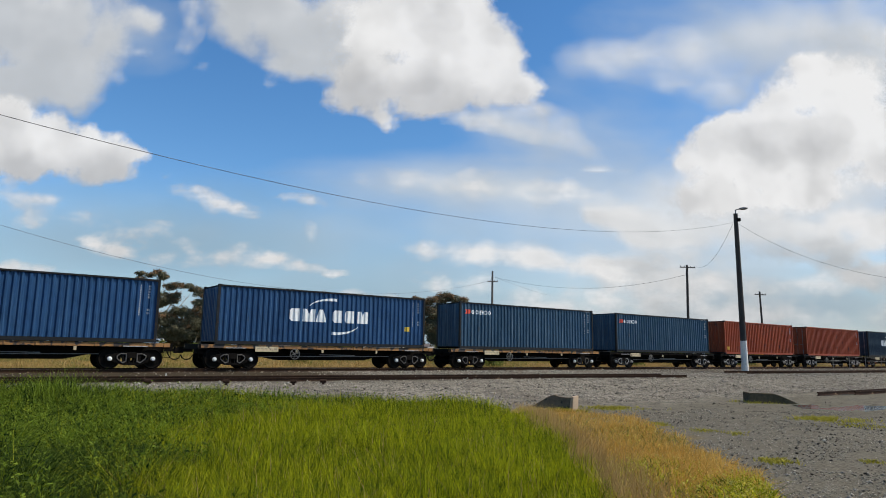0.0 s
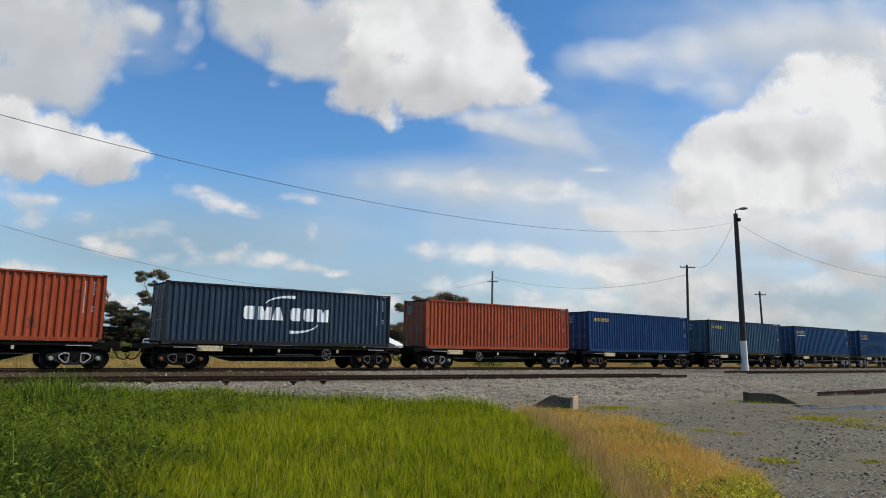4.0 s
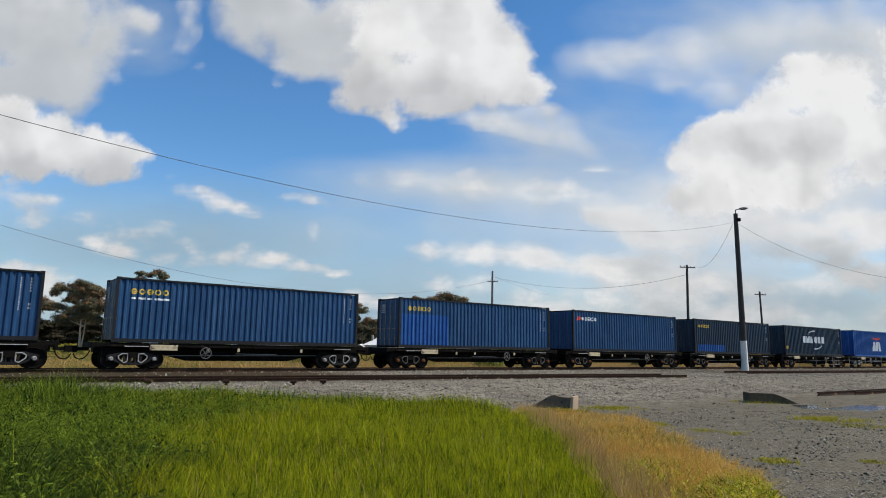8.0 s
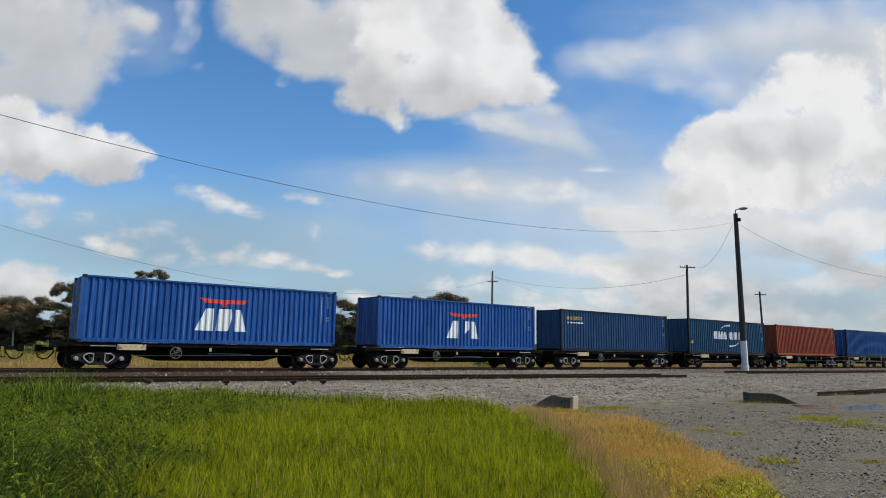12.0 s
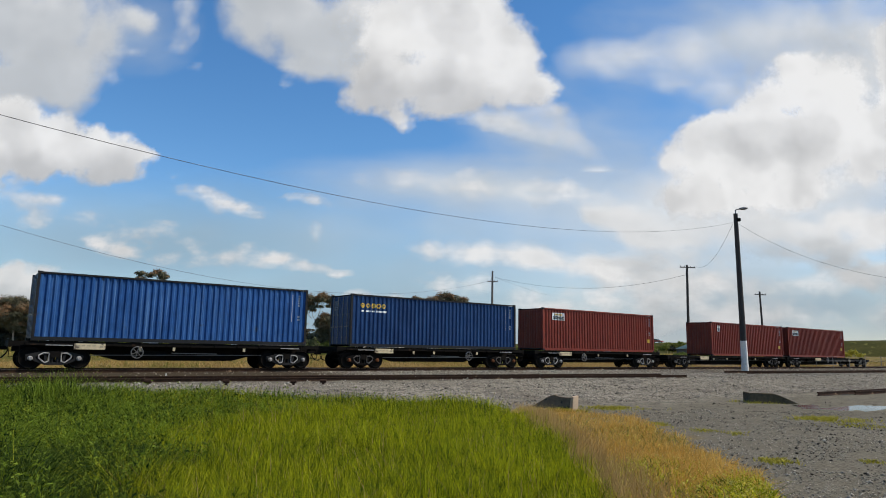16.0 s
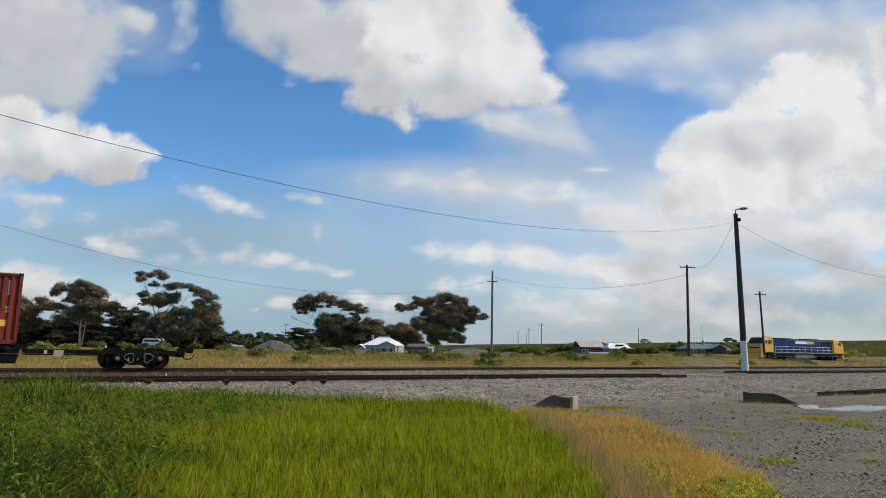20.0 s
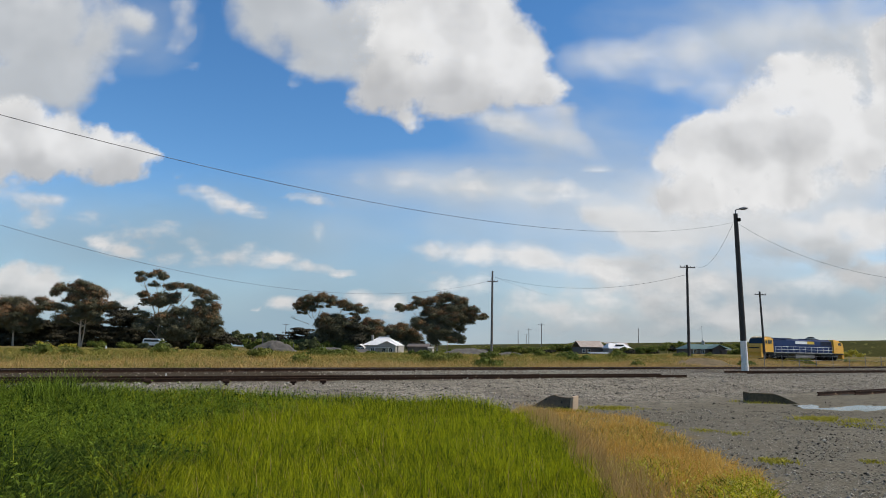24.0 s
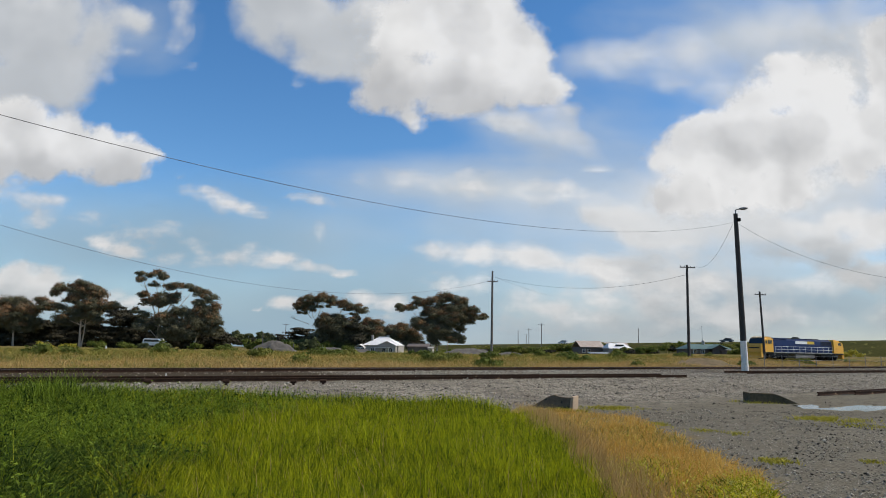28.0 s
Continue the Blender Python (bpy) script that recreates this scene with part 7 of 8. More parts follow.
# ---------------------------------------------------------------- wire fence beyond the line
fence = thing("wire_fence", "low wire fence with thin grey posts", "fence", pose(30.75, 66.95, -0.18))
FA, FB = Vector((0, 0, 0)), Vector((59.82, 75.02, -0.01)) - Vector((30.75, 66.95, -0.18))
for i in range(15):
    p = FA.lerp(FB, i / 14)
    bm = bmesh.new()
    rod(bm, p + Vector((0, 0, -0.2)), p + Vector((0, 0, 1.2)), 0.03, n=6)
    part("post", bm, M["steel"], fence)
for z in (0.3, 0.7, 1.1):
    bm = bmesh.new()
    rod(bm, FA + Vector((0, 0, z)), FB + Vector((0, 0, z)), 0.012, n=5)
    part("strand", bm, M["steel"], fence)

# ---------------------------------------------------------------- culvert walls, puddle, loose rails
cw = thing("culvert_headwall", "broken concrete culvert headwall with sloping wing", "culvert", pose(3.25, 19.17, -0.65, 0, 0, -24))
bm = bmesh.new()
shape(bm, [(-0.86, -0.1), (-0.6, 0.12), (-0.1, 0.42), (0.03, 0.45), (0.18, 0.38), (0.50, 0.39), (0.50, -0.1)], -0.07, 0.09)
bmesh.ops.bevel(bm, geom=bm.edges[:], offset=0.012, segments=1, affect="EDGES")
part("wing_wall", bm, M["concrete"], cw)
bm = bmesh.new()
shape(bm, [(0.48, -0.1), (0.56, 0.43), (0.63, 0.43), (0.60, -0.1)], -0.34, 0.32)
bmesh.ops.bevel(bm, geom=bm.edges[:], offset=0.012, segments=1, affect="EDGES")
# Lighter copy of the wing's concrete: sunlight on the slab is painted in.
M["sunlit_concrete"] = material("sunlit_tan_concrete", (0.40, 0.29, 0.18), (0.28, 0.20, 0.13), 0.85, grain=12, patch=2.0, bump=0.3)
part("end_wall", bm, M["sunlit_concrete"], cw, "tan concrete end slab in a sunlit tone")
# Second headwall: two dark brown-olive tones mixed by noise.
M["brown_olive"] = material("dark_brown_olive_concrete", (0.13, 0.10, 0.060), (0.07, 0.055, 0.032), 0.9, spec=0.1, grain=12, patch=1.6, bump=0.3)
cw2 = thing("culvert_headwall", "dark brown-olive concrete culvert wall by a puddle", "culvert", pose(10.81, 23.28, -0.62, 0, 0, -10))
bm = bmesh.new()
shape(bm, [(0, -0.15), (0, 0.34), (0.72, 0.33), (1.0, 0.22), (1.62, -0.05), (1.6, -0.15)], -0.05, 0.16)
bmesh.ops.bevel(bm, geom=bm.edges[:], offset=0.012, segments=1, affect="EDGES")
part("wing_wall", bm, M["brown_olive"], cw2)
bm = bmesh.new()
solid(bm, 0.1, 0.9, 0.42, -0.02, 0.4, 0.12)
part("end_wall", bm, M["brown_olive"], cw2)


def puddle(edge):
    bm = bmesh.new()
    bm.faces.new([bm.verts.new((x, y, 0)) for x, y, z in edge])
    bmesh.ops.subdivide_edges(bm, edges=bm.edges[:], cuts=3)
    for v in bm.verts:
        v.co += Vector((random.uniform(-0.05, 0.05), random.uniform(-0.06, 0.06), 0))
    ob = tagged(new("puddle", mesh_of(bm, "puddle", M["water"])), "shallow muddy puddle reflecting the sky", "puddle", kind="structure")
    ob.location.z = -0.632


M["water"] = material("muddy_water", (0.10, 0.09, 0.075), (0.06, 0.055, 0.045), 0.08, grain=5, bump=0.08)
puddle([(11.90, 22.78, 0), (12.74, 23.45, 0), (12.77, 22.74, 0), (12.13, 21.50, 0), (13.08, 22.12, 0), (14.79, 23.41, 0), (16.46, 24.80, 0), (18.23, 25.75, 0), (16.09, 22.75, 0), (14.27, 21.52, 0), (13.25, 20.72, 0), (12.36, 20.00, 0), (11.70, 19.87, 0), (11.27, 20.15, 0), (11.52, 21.38, 0)])
for name, lab, a, b in (("loose_rail", "rusty rail lying on the gravel", Vector((15.4, 27.35, -0.43)), Vector((25.21, 34.68, -0.43))), ("loose_rail", "second rusty rail lying beside the first", Vector((17.89, 28.91, -0.46)), Vector((24.63, 33.51, -0.46)))):
    d = b - a
    r = thing(name, lab, "rail", pose(a.x, a.y, a.z, 0, 0, math.degrees(math.atan2(d.y, d.x))))
    part("rail_length", rail_mesh(d.length, M["rust"]), None, r)
for i, p in enumerate(((-9.05, 20.74, -0.30), (-6.89, 21.52, -0.30), (-4.92, 22.4, -0.31), (-4.04, 23.05, -0.31))):
    st = thing("roller_post", "small rusty point-rod roller post in the gravel", "post", pose(*p), "roller posts")
    bm = bmesh.new()
    solid(bm, 0.09, 0.09, 0.24, 0, 0, 0.08, taper=0.8)
    part("stem", bm, M["rust"], st)
    bm = bmesh.new()
    rod(bm, (-0.1, 0, 0.18), (0.1, 0, 0.18), 0.06, n=8)
    part("roller", bm, M["rust"], st)
bm = bmesh.new()
rod(bm, (-5.12, 22.08, -0.27), (-3.83, 23.28, -0.27), 0.025, n=6)
pr = thing("point_rod", "rusty point rod lying over rollers", "rod")
part("bar", bm, M["rust"], pr)

mk = thing("marker_stake", "thin white marker stake beside the siding", "stake", pose(-9.69, 23.57, -0.26))
bm = bmesh.new()
rod(bm, (0, 0, -0.05), (0.01, 0, 0.27), 0.018, n=8)
part("stem", bm, M["white"], mk)
mk = thing("marker_post", "short white post on the grass verge", "post", pose(-51.08, 101.37, -0.29))
bm = bmesh.new()
solid(bm, 0.28, 0.1, 1.2, 0, 0, 0.4, taper=0.7)
part("stem", bm, M["white"], mk)
van = thing("parked_van", "white van parked under the trees", "van", pose(-64.04, 147.82, 0.29, 0, 0, 4))
bm = bmesh.new()
solid(bm, 4.4, 1.9, 1.5, 0, 0, 1.3, taper=0.93)
bmesh.ops.bevel(bm, geom=bm.edges[:], offset=0.15, segments=2, affect="EDGES")
part("body", bm, M["car_white"], van)
bm = bmesh.new()
solid(bm, 3.2, 0.06, 0.5, -0.2, -0.96, 1.6)
part("window", bm, M["pane"], van)
for x in (-1.4, 1.4):
    for y in (-0.85, 0.85):
        bm = bmesh.new()
        rod(bm, (x, y - 0.1, 0.35), (x, y + 0.1, 0.35), 0.35, n=14)
        part("wheel", bm, M["tyre"], van)

# ---------------------------------------------------------------- cars on the road
ROAD = [Vector(v) for v in ((-1500, 1100, 0.6), (-650, 900, 0.6), (-79.81, 424.95, 0.77), (15.73, 313.21, 3.72), (50.85, 272.64, 4.4), (84.68, 237.13, 5.03), (105.21, 216.83, 5.44), (131.98, 196.5, 6.08), (192.87, 171.18, 6.28), (600, -60, 6.0), (1400, -500, 6.0))]
MILES = [0.0]
for a, b in zip(ROAD, ROAD[1:]):
    MILES.append(MILES[-1] + (b - a).length)


def mile(x):
    """How far along the road its x is reached."""
    for i in range(len(ROAD) - 1):
        if ROAD[i].x <= x <= ROAD[i + 1].x:
            return MILES[i] + (x - ROAD[i].x) / (ROAD[i + 1].x - ROAD[i].x) * (MILES[i + 1] - MILES[i])
    return 0.0


def road_pose(m, ahead, lane):
    m = min(max(m, 1.0), MILES[-1] - 1)
    i = max(j for j in range(len(MILES) - 1) if MILES[j] <= m)
    d = ROAD[i + 1] - ROAD[i]
    p = ROAD[i] + d * ((m - MILES[i]) / (MILES[i + 1] - MILES[i]))
    a = math.degrees(math.atan2(d.y, d.x))
    n = Vector((-d.y, d.x, 0)).normalized() * lane
    return pose(p.x + n.x, p.y + n.y, p.z, 0, 0, a if ahead else a + 180)


def car(label, paint):
    """A car along +x: lower body, glasshouse, wheels, lamps."""
    c = thing("car", label, "car", None, "cars on the road")
    bm = bmesh.new()
    shape(bm, [(-2.2, 0.35), (2.2, 0.35), (2.25, 0.62), (2.1, 0.80), (1.0, 0.92), (-1.9, 0.95), (-2.25, 0.85)], -0.87, 0.87)
    bmesh.ops.bevel(bm, geom=bm.edges[:], offset=0.05, segments=2, affect="EDGES")
    part("body", bm, M[paint], c)
    bm = bmesh.new()
    shape(bm, [(-1.95, 0.93), (0.95, 0.91), (0.2, 1.42), (-1.3, 1.45)], -0.74, 0.74)
    part("glasshouse", bm, M["pane"], c, "dark car windows")
    bm = bmesh.new()
    solid(bm, 1.5, 1.45, 0.05, -0.55, 0, 1.46)
    part("roof", bm, M[paint], c)
    for x in (-1.35, 1.35):
        for y in (-0.8, 0.8):
            bm = bmesh.new()
            rod(bm, (x, y - 0.1, 0.32), (x, y + 0.1, 0.32), 0.32, n=16)
            part("wheel", bm, M["tyre"], c)
    for y in (-0.6, 0.6):
        bm = bmesh.new()
        solid(bm, 0.06, 0.3, 0.12, 2.2, y, 0.72)
        part("headlight", bm, M["white"], c)
    return c


CARS = []
for lab, paint, when, where, speed in (
        ("white car driving along the embankment road", "car_white", 18.8, (53.7, 270.6, 4.5), 26.0), ("dark grey car driving along the embankment road", "car_grey", 18.8, (76.16, 248.28, 4.89), 25.0),
        ("white car driving along the embankment road", "car_white", 25.0, (97.14, 226.98, 5.23), -24.0),
        ("red car driving along the embankment road", "car_red", 18.5, (124.5, 202.0, 5.9), 25.0), ("dark grey car following a red car along the road", "car_grey", 19.0, (119.0, 206.5, 5.8), 25.0),
        ("dark grey car driving along the embankment road", "car_grey", 28.0, (95.43, 228, 5.21), -24.0), ("dark grey car driving along the embankment road", "car_grey", 27.0, (129.25, 199.55, 5.99), -22.0)):
    CARS.append((car(lab, paint), when, mile(where[0]), speed))


# ---------------------------------------------------------------- grass, weeds and stones
def scatter(n, x0, x1, y0, y1, rnd, poly=None, near=None):
    """Random places in a rectangle, kept inside a polygon, thinner with distance from the yard's edge."""
    x, y = rnd.uniform(x0, x1, n), rnd.uniform(y0, y1, n)
    keep = np.ones(n, bool)
    if poly is not None:
        keep &= inside(x, y, poly)
    if near:
        keep &= rnd.uniform(0, 1, n) < np.minimum(1, (near / np.maximum(y, 1)) ** 1.3)
    return x[keep], y[keep]


def lawn():
    rnd = np.random.RandomState(21)
    x, y = scatter(800000, -15.5, 2.3, 3.2, 18.0, rnd, LAWN, 6.0)
    keep = np.abs(x) < 0.72 * y + 1.2
    x, y = x[keep], y[keep]
    clump = 0.8 * waves(x * 2.3, y * 2.1) + 0.7 * waves(x * 7, y * 8) + 0.4 * waves(y * 17, x * 19)
    tall = (0.375 + 0.15 * clump) * rnd.uniform(0.5, 1.15, len(x)) * np.where(rnd.uniform(0, 1, len(x)) < 0.03, 1.3, 1.0)
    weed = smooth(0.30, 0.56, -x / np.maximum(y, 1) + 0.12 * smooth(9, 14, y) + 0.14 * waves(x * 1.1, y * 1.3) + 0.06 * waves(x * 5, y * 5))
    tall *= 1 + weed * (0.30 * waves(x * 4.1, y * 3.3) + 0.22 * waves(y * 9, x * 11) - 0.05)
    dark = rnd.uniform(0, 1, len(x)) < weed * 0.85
    wide = rnd.uniform(0.004, 0.0085, len(x)) * (1 + 0.05 * y)
    z = land(x, y) - 0.02
    lean = np.where(weed > 0.3, 0.42, 0.24) * rnd.uniform(0.5, 1.6, len(x))
    k = ~dark
    blades("tall_grass", x[k], y[k], z[k], tall[k], wide[k], lean[k], M["blade"], "tall fresh green grass beside the gravel", "grass", rnd)
    # Nearest weeds get the darker copy, with shade put into their colour.
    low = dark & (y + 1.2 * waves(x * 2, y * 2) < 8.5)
    blades("shade_toned_weeds", x[low], y[low], z[low], tall[low] * 1.1, wide[low] * 1.5, lean[low] * 1.5, M["blade_shaded"], "weeds coloured darker for shade in the near grass", "weeds", rnd)
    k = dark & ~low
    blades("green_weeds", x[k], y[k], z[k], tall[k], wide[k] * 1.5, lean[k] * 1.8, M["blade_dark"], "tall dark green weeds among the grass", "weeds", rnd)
    tx, ty = -8.5 + rnd.normal(0, 0.55, 520), 15.2 + rnd.normal(0, 0.45, 520)
    tt = rnd.uniform(0.45, 1.05, 520) * np.exp(-((tx + 8.5) / 1.3) ** 2)
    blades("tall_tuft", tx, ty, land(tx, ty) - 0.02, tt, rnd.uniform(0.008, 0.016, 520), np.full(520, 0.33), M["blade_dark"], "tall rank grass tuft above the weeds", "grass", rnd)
    # broad leaves on the weeds
    j = rnd.choice(np.nonzero(weed > 0.25)[0], 56000)
    q = np.stack([x[j] + rnd.normal(0, 0.05, len(j)), y[j] + rnd.normal(0, 0.05, len(j)), z[j] + tall[j] * rnd.uniform(0.45, 1.15, len(j))], 1)
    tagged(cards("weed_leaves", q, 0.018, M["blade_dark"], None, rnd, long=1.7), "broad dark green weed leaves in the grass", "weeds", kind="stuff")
    # rank stems with curled leaves along the far edge of the lawn
    n = 5200
    ex = rnd.uniform(-13.5, 1.2, n)
    ey = np.interp(ex, [-13.5, -9.5, -7.0, -3.0, -0.6, 1.2], [14.2, 16.0, 17.0, 18.0, 18.0, 16.6]) - np.abs(rnd.normal(0, 0.7, n)) + 0.3 * waves(ex * 6, ex * 3)
    rank = 0.33 + 0.10 * smooth(2.0, -6.0, ex) + 0.14 * waves(ex * 9, ey * 7)
    et = rank * rnd.uniform(0.55, 1.25, n)
    ez = land(ex, ey) - 0.02
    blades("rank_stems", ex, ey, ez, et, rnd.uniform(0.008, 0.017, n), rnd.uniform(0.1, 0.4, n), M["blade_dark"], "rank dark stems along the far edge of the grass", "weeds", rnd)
    j = rnd.randint(0, n, 5000)
    q = np.stack([ex[j] + rnd.normal(0, 0.06, len(j)), ey[j] + rnd.normal(0, 0.06, len(j)), ez[j] + et[j] * rnd.uniform(0.4, 1.0, len(j))], 1)
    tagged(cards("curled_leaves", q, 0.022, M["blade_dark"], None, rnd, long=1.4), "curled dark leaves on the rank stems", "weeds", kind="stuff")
    # seed heads that stand over the grass
    j = rnd.choice(np.nonzero(weed < 0.6)[0], 2400, replace=False)
    blades("seed_stalks", x[j], y[j], z[j], tall[j] * 1.15, wide[j] * 0.8, lean[j] * 1.2, M["blade_straw"], "pale seed stalks over the green grass", "grass", rnd)


def dry_patch():
    rnd = np.random.RandomState(22)
    x, y = scatter(150000, 1.0, 6.6, 3.0, 19.0, rnd, DRY, 7.0)
    k = rnd.uniform(0, 1, len(x)) < np.clip(0.62 + 0.75 * waves(x * 1.9 + 2, y * 1.3), 0.12, 1)
    x, y = x[k], y[k]
    tall = (0.14 + 0.05 * waves(x * 3, y * 3)) * rnd.uniform(0.5, 1.4, len(x)) * (1 - 0.5 * smooth(3.6, 6.0, x - 0.1 * (y - 8)))
    n = 7000
    yy = rnd.uniform(5, 16.5, n)
    xx = 1.75 + 0.02 * (yy - 8) + np.abs(rnd.normal(0, 0.35, n)) + 0.15 * waves(yy * 3, yy)
    blades("pale_straw", xx, yy, land(xx, yy) - 0.01, rnd.uniform(0.2, 0.46, n), rnd.uniform(0.004, 0.009, n), np.full(n, 0.3), M["blade_straw"], "pale straw between green and dry grass", "grass", rnd)
    blades("dry_grass", x, y, land(x, y) - 0.01, np.maximum(tall, 0.03), rnd.uniform(0.006, 0.013, len(x)), rnd.uniform(0.4, 1.1, len(x)), M["blade_dry"], "short dry orange grass at the gravel edge", "grass", rnd)
    # green shoots and tiny daisies all through the dry grass
    gx, gy = scatter(26000, 1.2, 5.4, 5.0, 18.5, rnd, DRY, 8.0)
    k = waves(gx * 2.6 + 1, gy * 2.2) + rnd.normal(0, 0.35, len(gx)) > 0.15
    gx, gy = gx[k], gy[k]
    blades("green_shoots", gx, gy, land(gx, gy) - 0.01, rnd.uniform(0.05, 0.17, len(gx)), rnd.uniform(0.006, 0.013, len(gx)), np.full(len(gx), 0.6), M["leaf_lime"], "olive green shoots among the dry grass", "weeds", rnd)
    j = rnd.choice(len(gx), min(2200, len(gx)), replace=False)
    q = np.stack([gx[j], gy[j], land(gx[j], gy[j]) + rnd.uniform(0.06, 0.17, len(j))], 1)
    tagged(cards("daisies", q, 0.012, M["flower"], None, rnd), "tiny pale yellow daisies in the dry grass", "flowers", kind="stuff")
    x, y = scatter(30000, 1.2, 4.0, 4.0, 10.0, rnd, DRY, 8.0)
    k = waves(x * 4, y * 3) + rnd.normal(0, 0.4, len(x)) > smooth(7.0, 10.0, y) * 1.2 - 0.2
    x, y = x[k], y[k]
    blades("low_weeds", x, y, land(x, y) - 0.01, rnd.uniform(0.06, 0.2, len(x)), rnd.uniform(0.012, 0.024, len(x)), np.full(len(x), 0.7), M["blade"], "low green weeds in the dry grass", "weeds", rnd)
    j = rnd.choice(len(x), 3600, replace=False)
    q = np.stack([x[j], y[j], land(x[j], y[j]) + rnd.uniform(0.08, 0.2, len(j))], 1)
    tagged(cards("flowers", q, 0.016, M["flower"], None, rnd), "tiny yellow flowers in the dry grass", "flowers", kind="stuff")


def weed_patches():
    rnd = np.random.RandomState(23)
    for cx, cy, rx, ry, n, tall_ in (((9.98, 17.23, -0.6), 0, 0.75, 0.5, 2600, 0.10), ((5.56, 14.25, -0.6), 0, 0.25, 0.3, 420, 0.06), ((5.95, 13.93, -0.6), 0, 0.3, 0.3, 420, 0.06), ((5.06, 15.44, -0.6), 0, 0.25, 0.5, 500, 0.06),
                                    ((5.19, 10.46, -0.6), 0, 0.25, 0.25, 700, 0.06), ((11.11, 23.34, -0.6), 0, 0.8, 0.4, 900, 0.09), ((4.92, 19.47, -0.6), 0, 0.9, 0.5, 1200, 0.1), ((3.16, 18.26, -0.6), 0, 0.8, 0.3, 900, 0.12), ((6.69, 10.56, -0.6), 0, 0.15, 0.2, 300, 0.06), ((5.26, 19.54, -0.6), 0, 0.3, 0.3, 500, 0.08), ((10.04, 15.86, -0.6), 0, 0.7, 0.6, 900, 0.05)):
        n = n // 2
        x, y = cx[0] + rnd.normal(0, 0.55, n) * rx, cx[1] + rnd.normal(0, 0.55, n) * ry
        k = waves(x * 9, y * 9) > -0.25
        x, y = x[k], y[k]
        n = len(x)
        ob = blades("low_weeds", x, y, land(x, y) - 0.01, tall_ * rnd.uniform(0.4, 1.2, n), rnd.uniform(0.01, 0.025, n), np.full(n, 0.8), M["leaf_yellow"], "low yellow-green weeds growing in the gravel", "weeds", rnd)


def verge():
    """Straw and green grass beyond the line."""
    rnd = np.random.RandomState(24)
    n = 155000
    s, w = rnd.uniform(-45, 95, n), 4.0 + 62 * rnd.uniform(0, 1, n) ** 1.6
    x, y = s * CA - w * SA, OFF + s * SA + w * CA
    keep = (y > 20) & (np.abs(x) < 0.75 * y + 4) & (waves(x, y, 1.3) > -0.75)
    x, y = x[keep], y[keep]
    green = rnd.uniform(0, 1, len(x)) < np.clip(0.02 + 0.70 * smooth(11, 19, along(x, y)[1]) + 0.8 * waves(x * 0.6, y * 0.35) + 0.35 * smooth(25, 50, along(x, y)[1]), 0.03, 0.92)
    tall = rnd.uniform(0.12, 0.45, len(x)) * (1 + 0.9 * np.maximum(waves(x * 1.3, y * 0.9), -0.3))
    wide = rnd.uniform(0.018, 0.038, len(x)) * np.sqrt(np.maximum(y, 30) / 40)
    z = land(x, y) - 0.03
    near = along(x, y)[1] + 3 * waves(x * 0.9, y * 0.9) < 13
    for k, mat, lab in ((green, "verge_green", "rank green grass beyond the railway line"), (~green & ~near, "verge_straw", "brown and olive grass beyond the railway line"), (~green & near, "blade_straw", "dry straw-coloured grass beside the railway line")):
        blades("verge_grass", x[k], y[k], z[k], tall[k], wide[k], np.full(k.sum(), 0.95), M[mat], lab, "grass", rnd)


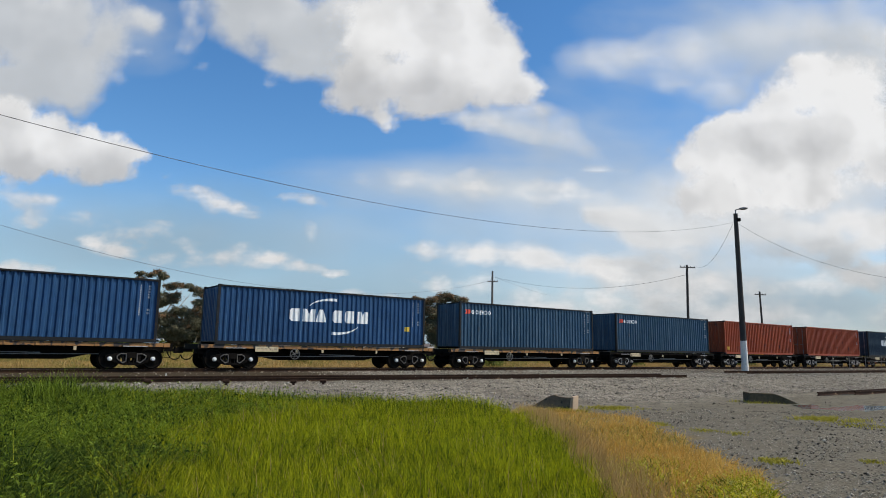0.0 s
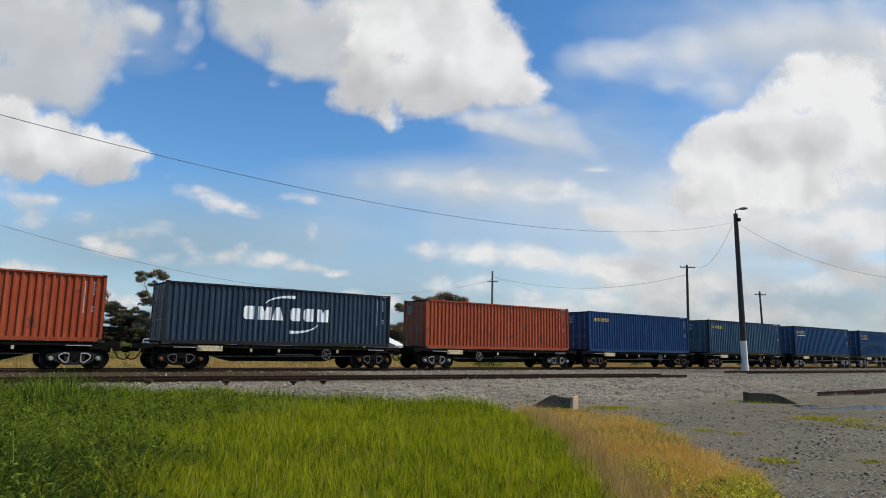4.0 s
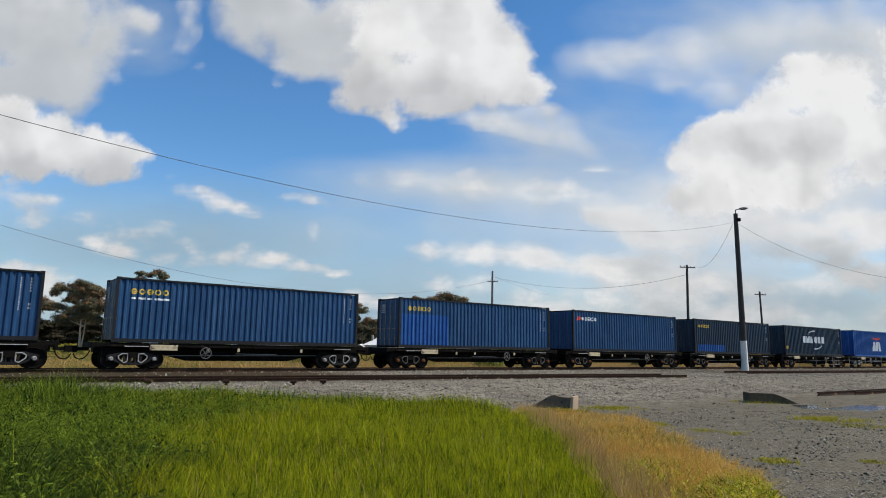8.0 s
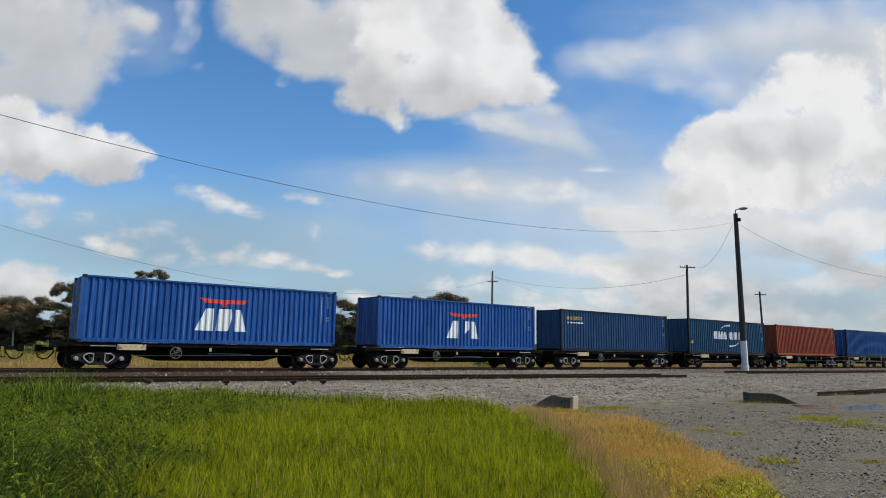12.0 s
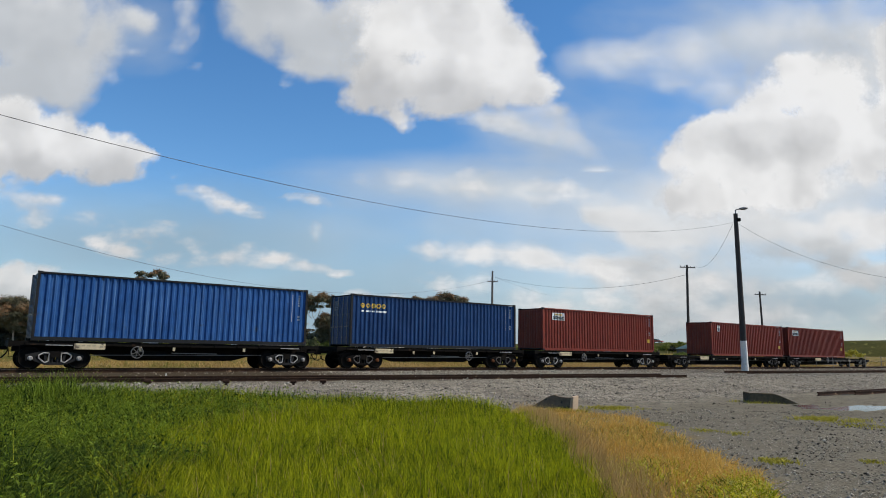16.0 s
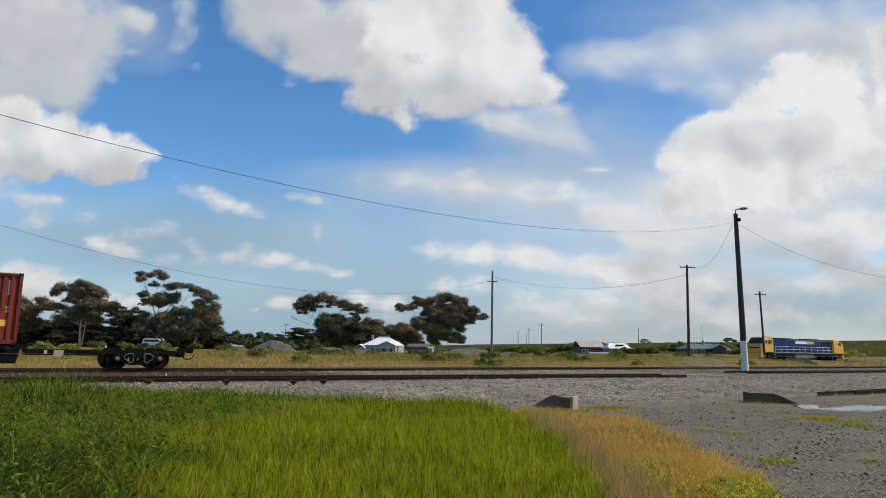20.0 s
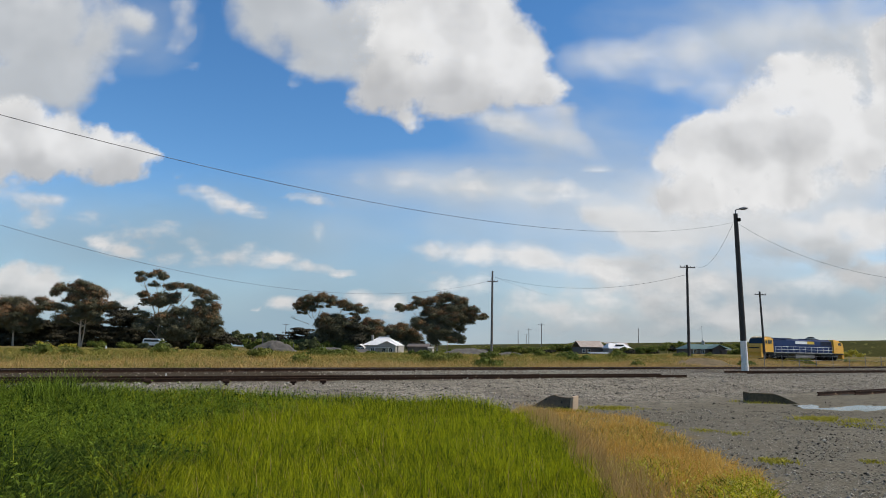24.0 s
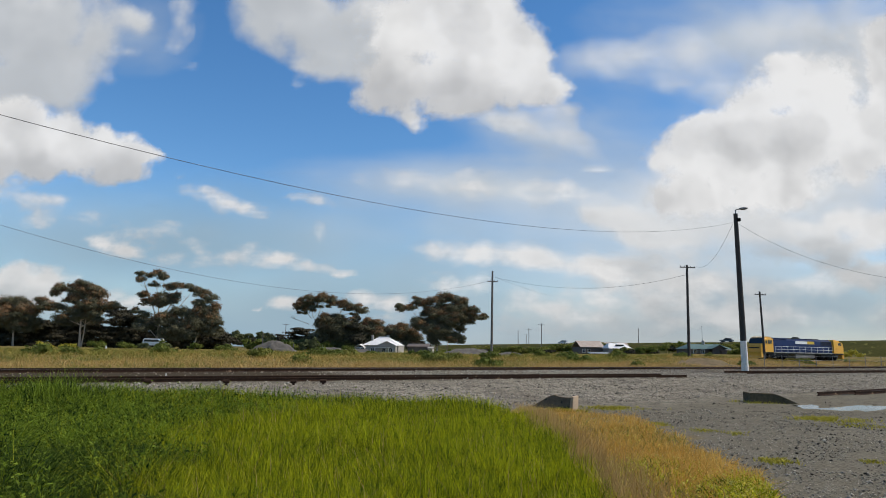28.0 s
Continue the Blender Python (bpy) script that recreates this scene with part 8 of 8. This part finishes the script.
def stones():
    """Ballast stones and rubble, joined, thicker near the yard's edge."""
    rnd = np.random.RandomState(25)
    base = np.array([(1, 0, 0), (-1, 0, 0), (0, 1, 0), (0, -1, 0), (0, 0, 1), (0, 0, -1)], float)
    tri = np.array([(0, 2, 4), (2, 1, 4), (1, 3, 4), (3, 0, 4), (2, 0, 5), (1, 2, 5), (3, 1, 5), (0, 3, 5)])

    def lay(name, label, x, y, size, look_="loose_stone", c1=(0.07, 0.062, 0.047), c2=(0.42, 0.37, 0.29)):
        n = len(x)
        v = base[None] * rnd.uniform(0.5, 1.3, (n, 6, 1)) * size[:, None, None] * np.array([1, 1, 0.7]) + rnd.normal(0, 0.15, (n, 6, 3)) * size[:, None, None]
        a = rnd.uniform(0, 6.28, n)
        c, s_ = np.cos(a)[:, None], np.sin(a)[:, None]
        v = np.stack([v[..., 0] * c - v[..., 1] * s_, v[..., 0] * s_ + v[..., 1] * c, v[..., 2]], -1)
        v += np.stack([x, y, land(x, y) + size * 0.2], 1)[:, None]
        f = (np.arange(n)[:, None, None] * 6 + tri[None]).reshape(-1, 3)
        me = bpy.data.meshes.new(name)
        me.vertices.add(n * 6)
        me.vertices.foreach_set("co", v.astype(np.float32).ravel())
        me.loops.add(f.size)
        me.loops.foreach_set("vertex_index", f.astype(np.int32).ravel())
        me.polygons.add(len(f))
        me.polygons.foreach_set("loop_start", np.arange(0, f.size, 3, dtype=np.int32))
        me.polygons.foreach_set("loop_total", np.full(len(f), 3, np.int32))
        me.update(calc_edges=True)
        m = bpy.data.materials.get(look_) or leafy(look_, c1, c2, 0.95, 0.0)
        me.materials.append(m)
        tagged(new(name, me), label, "stones", kind="stuff")

    x, y = scatter(85000, 1.5, 16.0, 6.0, 20.0, rnd, None, 8.0)
    keep = (x < 0.75 * y + 0.5) & ~inside(x, y, LAWN) & (~inside(x, y, DRY) | (rnd.uniform(0, 1, len(x)) < 0.2))
    lay("rubble", "scattered grey stones over the gravel yard", x[keep], y[keep], np.exp(rnd.normal(math.log(0.010), 0.45, keep.sum())))
    # dark clods and larger stones trodden into the yard
    x, y = scatter(6000, 2.5, 16.0, 7.0, 24.0, rnd, None, 14.0)
    keep = (x < 0.75 * y + 0.5) & ~inside(x, y, LAWN) & ~inside(x, y, DRY) & (waves(x * 2.2, y * 2.6) + rnd.normal(0, 0.3, len(x)) > 0.1)
    lay("clods", "dark clods and stones in the gravel yard", x[keep], y[keep], np.exp(rnd.normal(math.log(0.017), 0.4, keep.sum())), "dark_clod", (0.030, 0.027, 0.022), (0.085, 0.075, 0.058))
    n = 80000
    s, w = rnd.uniform(-38, 60, n), rnd.uniform(-19, 3.2, n)
    x, y = s * CA - w * SA, OFF + s * SA + w * CA
    keep = (np.abs(x) < 0.75 * y + 3) & (y > 14) & (rnd.uniform(0, 1, n) > 0.9 * smooth(-4.0, -12.0, s) * smooth(-11.2, -10.0, w + 0.10 * (s + 20)) + 0.6 * smooth(12.0, 24.0, s) * smooth(-11.0, -7.0, w))
    lay("ballast", "crushed grey ballast stones along the tracks", x[keep], y[keep], np.exp(rnd.normal(math.log(0.025), 0.4, keep.sum())))


lawn()
dry_patch()
weed_patches()
verge()
stones()


def motions():
    """Everything that moves: the train, the cars, the clouds."""
    for ob, s, z in MOVERS:
        walk(ob, [(t, at(s - SPEED * t - EASE * t * t / 2, z)) for t in (0, 4, 8, 12, 16, 20, 24, 28)])
    for ob, when, m, v in CARS:
        walk(ob, [(t, road_pose(m + v * (t - when), v > 0, 2.2 if v > 0 else 5.4)) for t in range(0, 29)])
    for ob, far, drift in DRIFT:
        walk(ob, [(t, pose(far * drift * (t / SECONDS - 0.5), far, EYE.z)) for t in (0, 14, 28)])


motions()
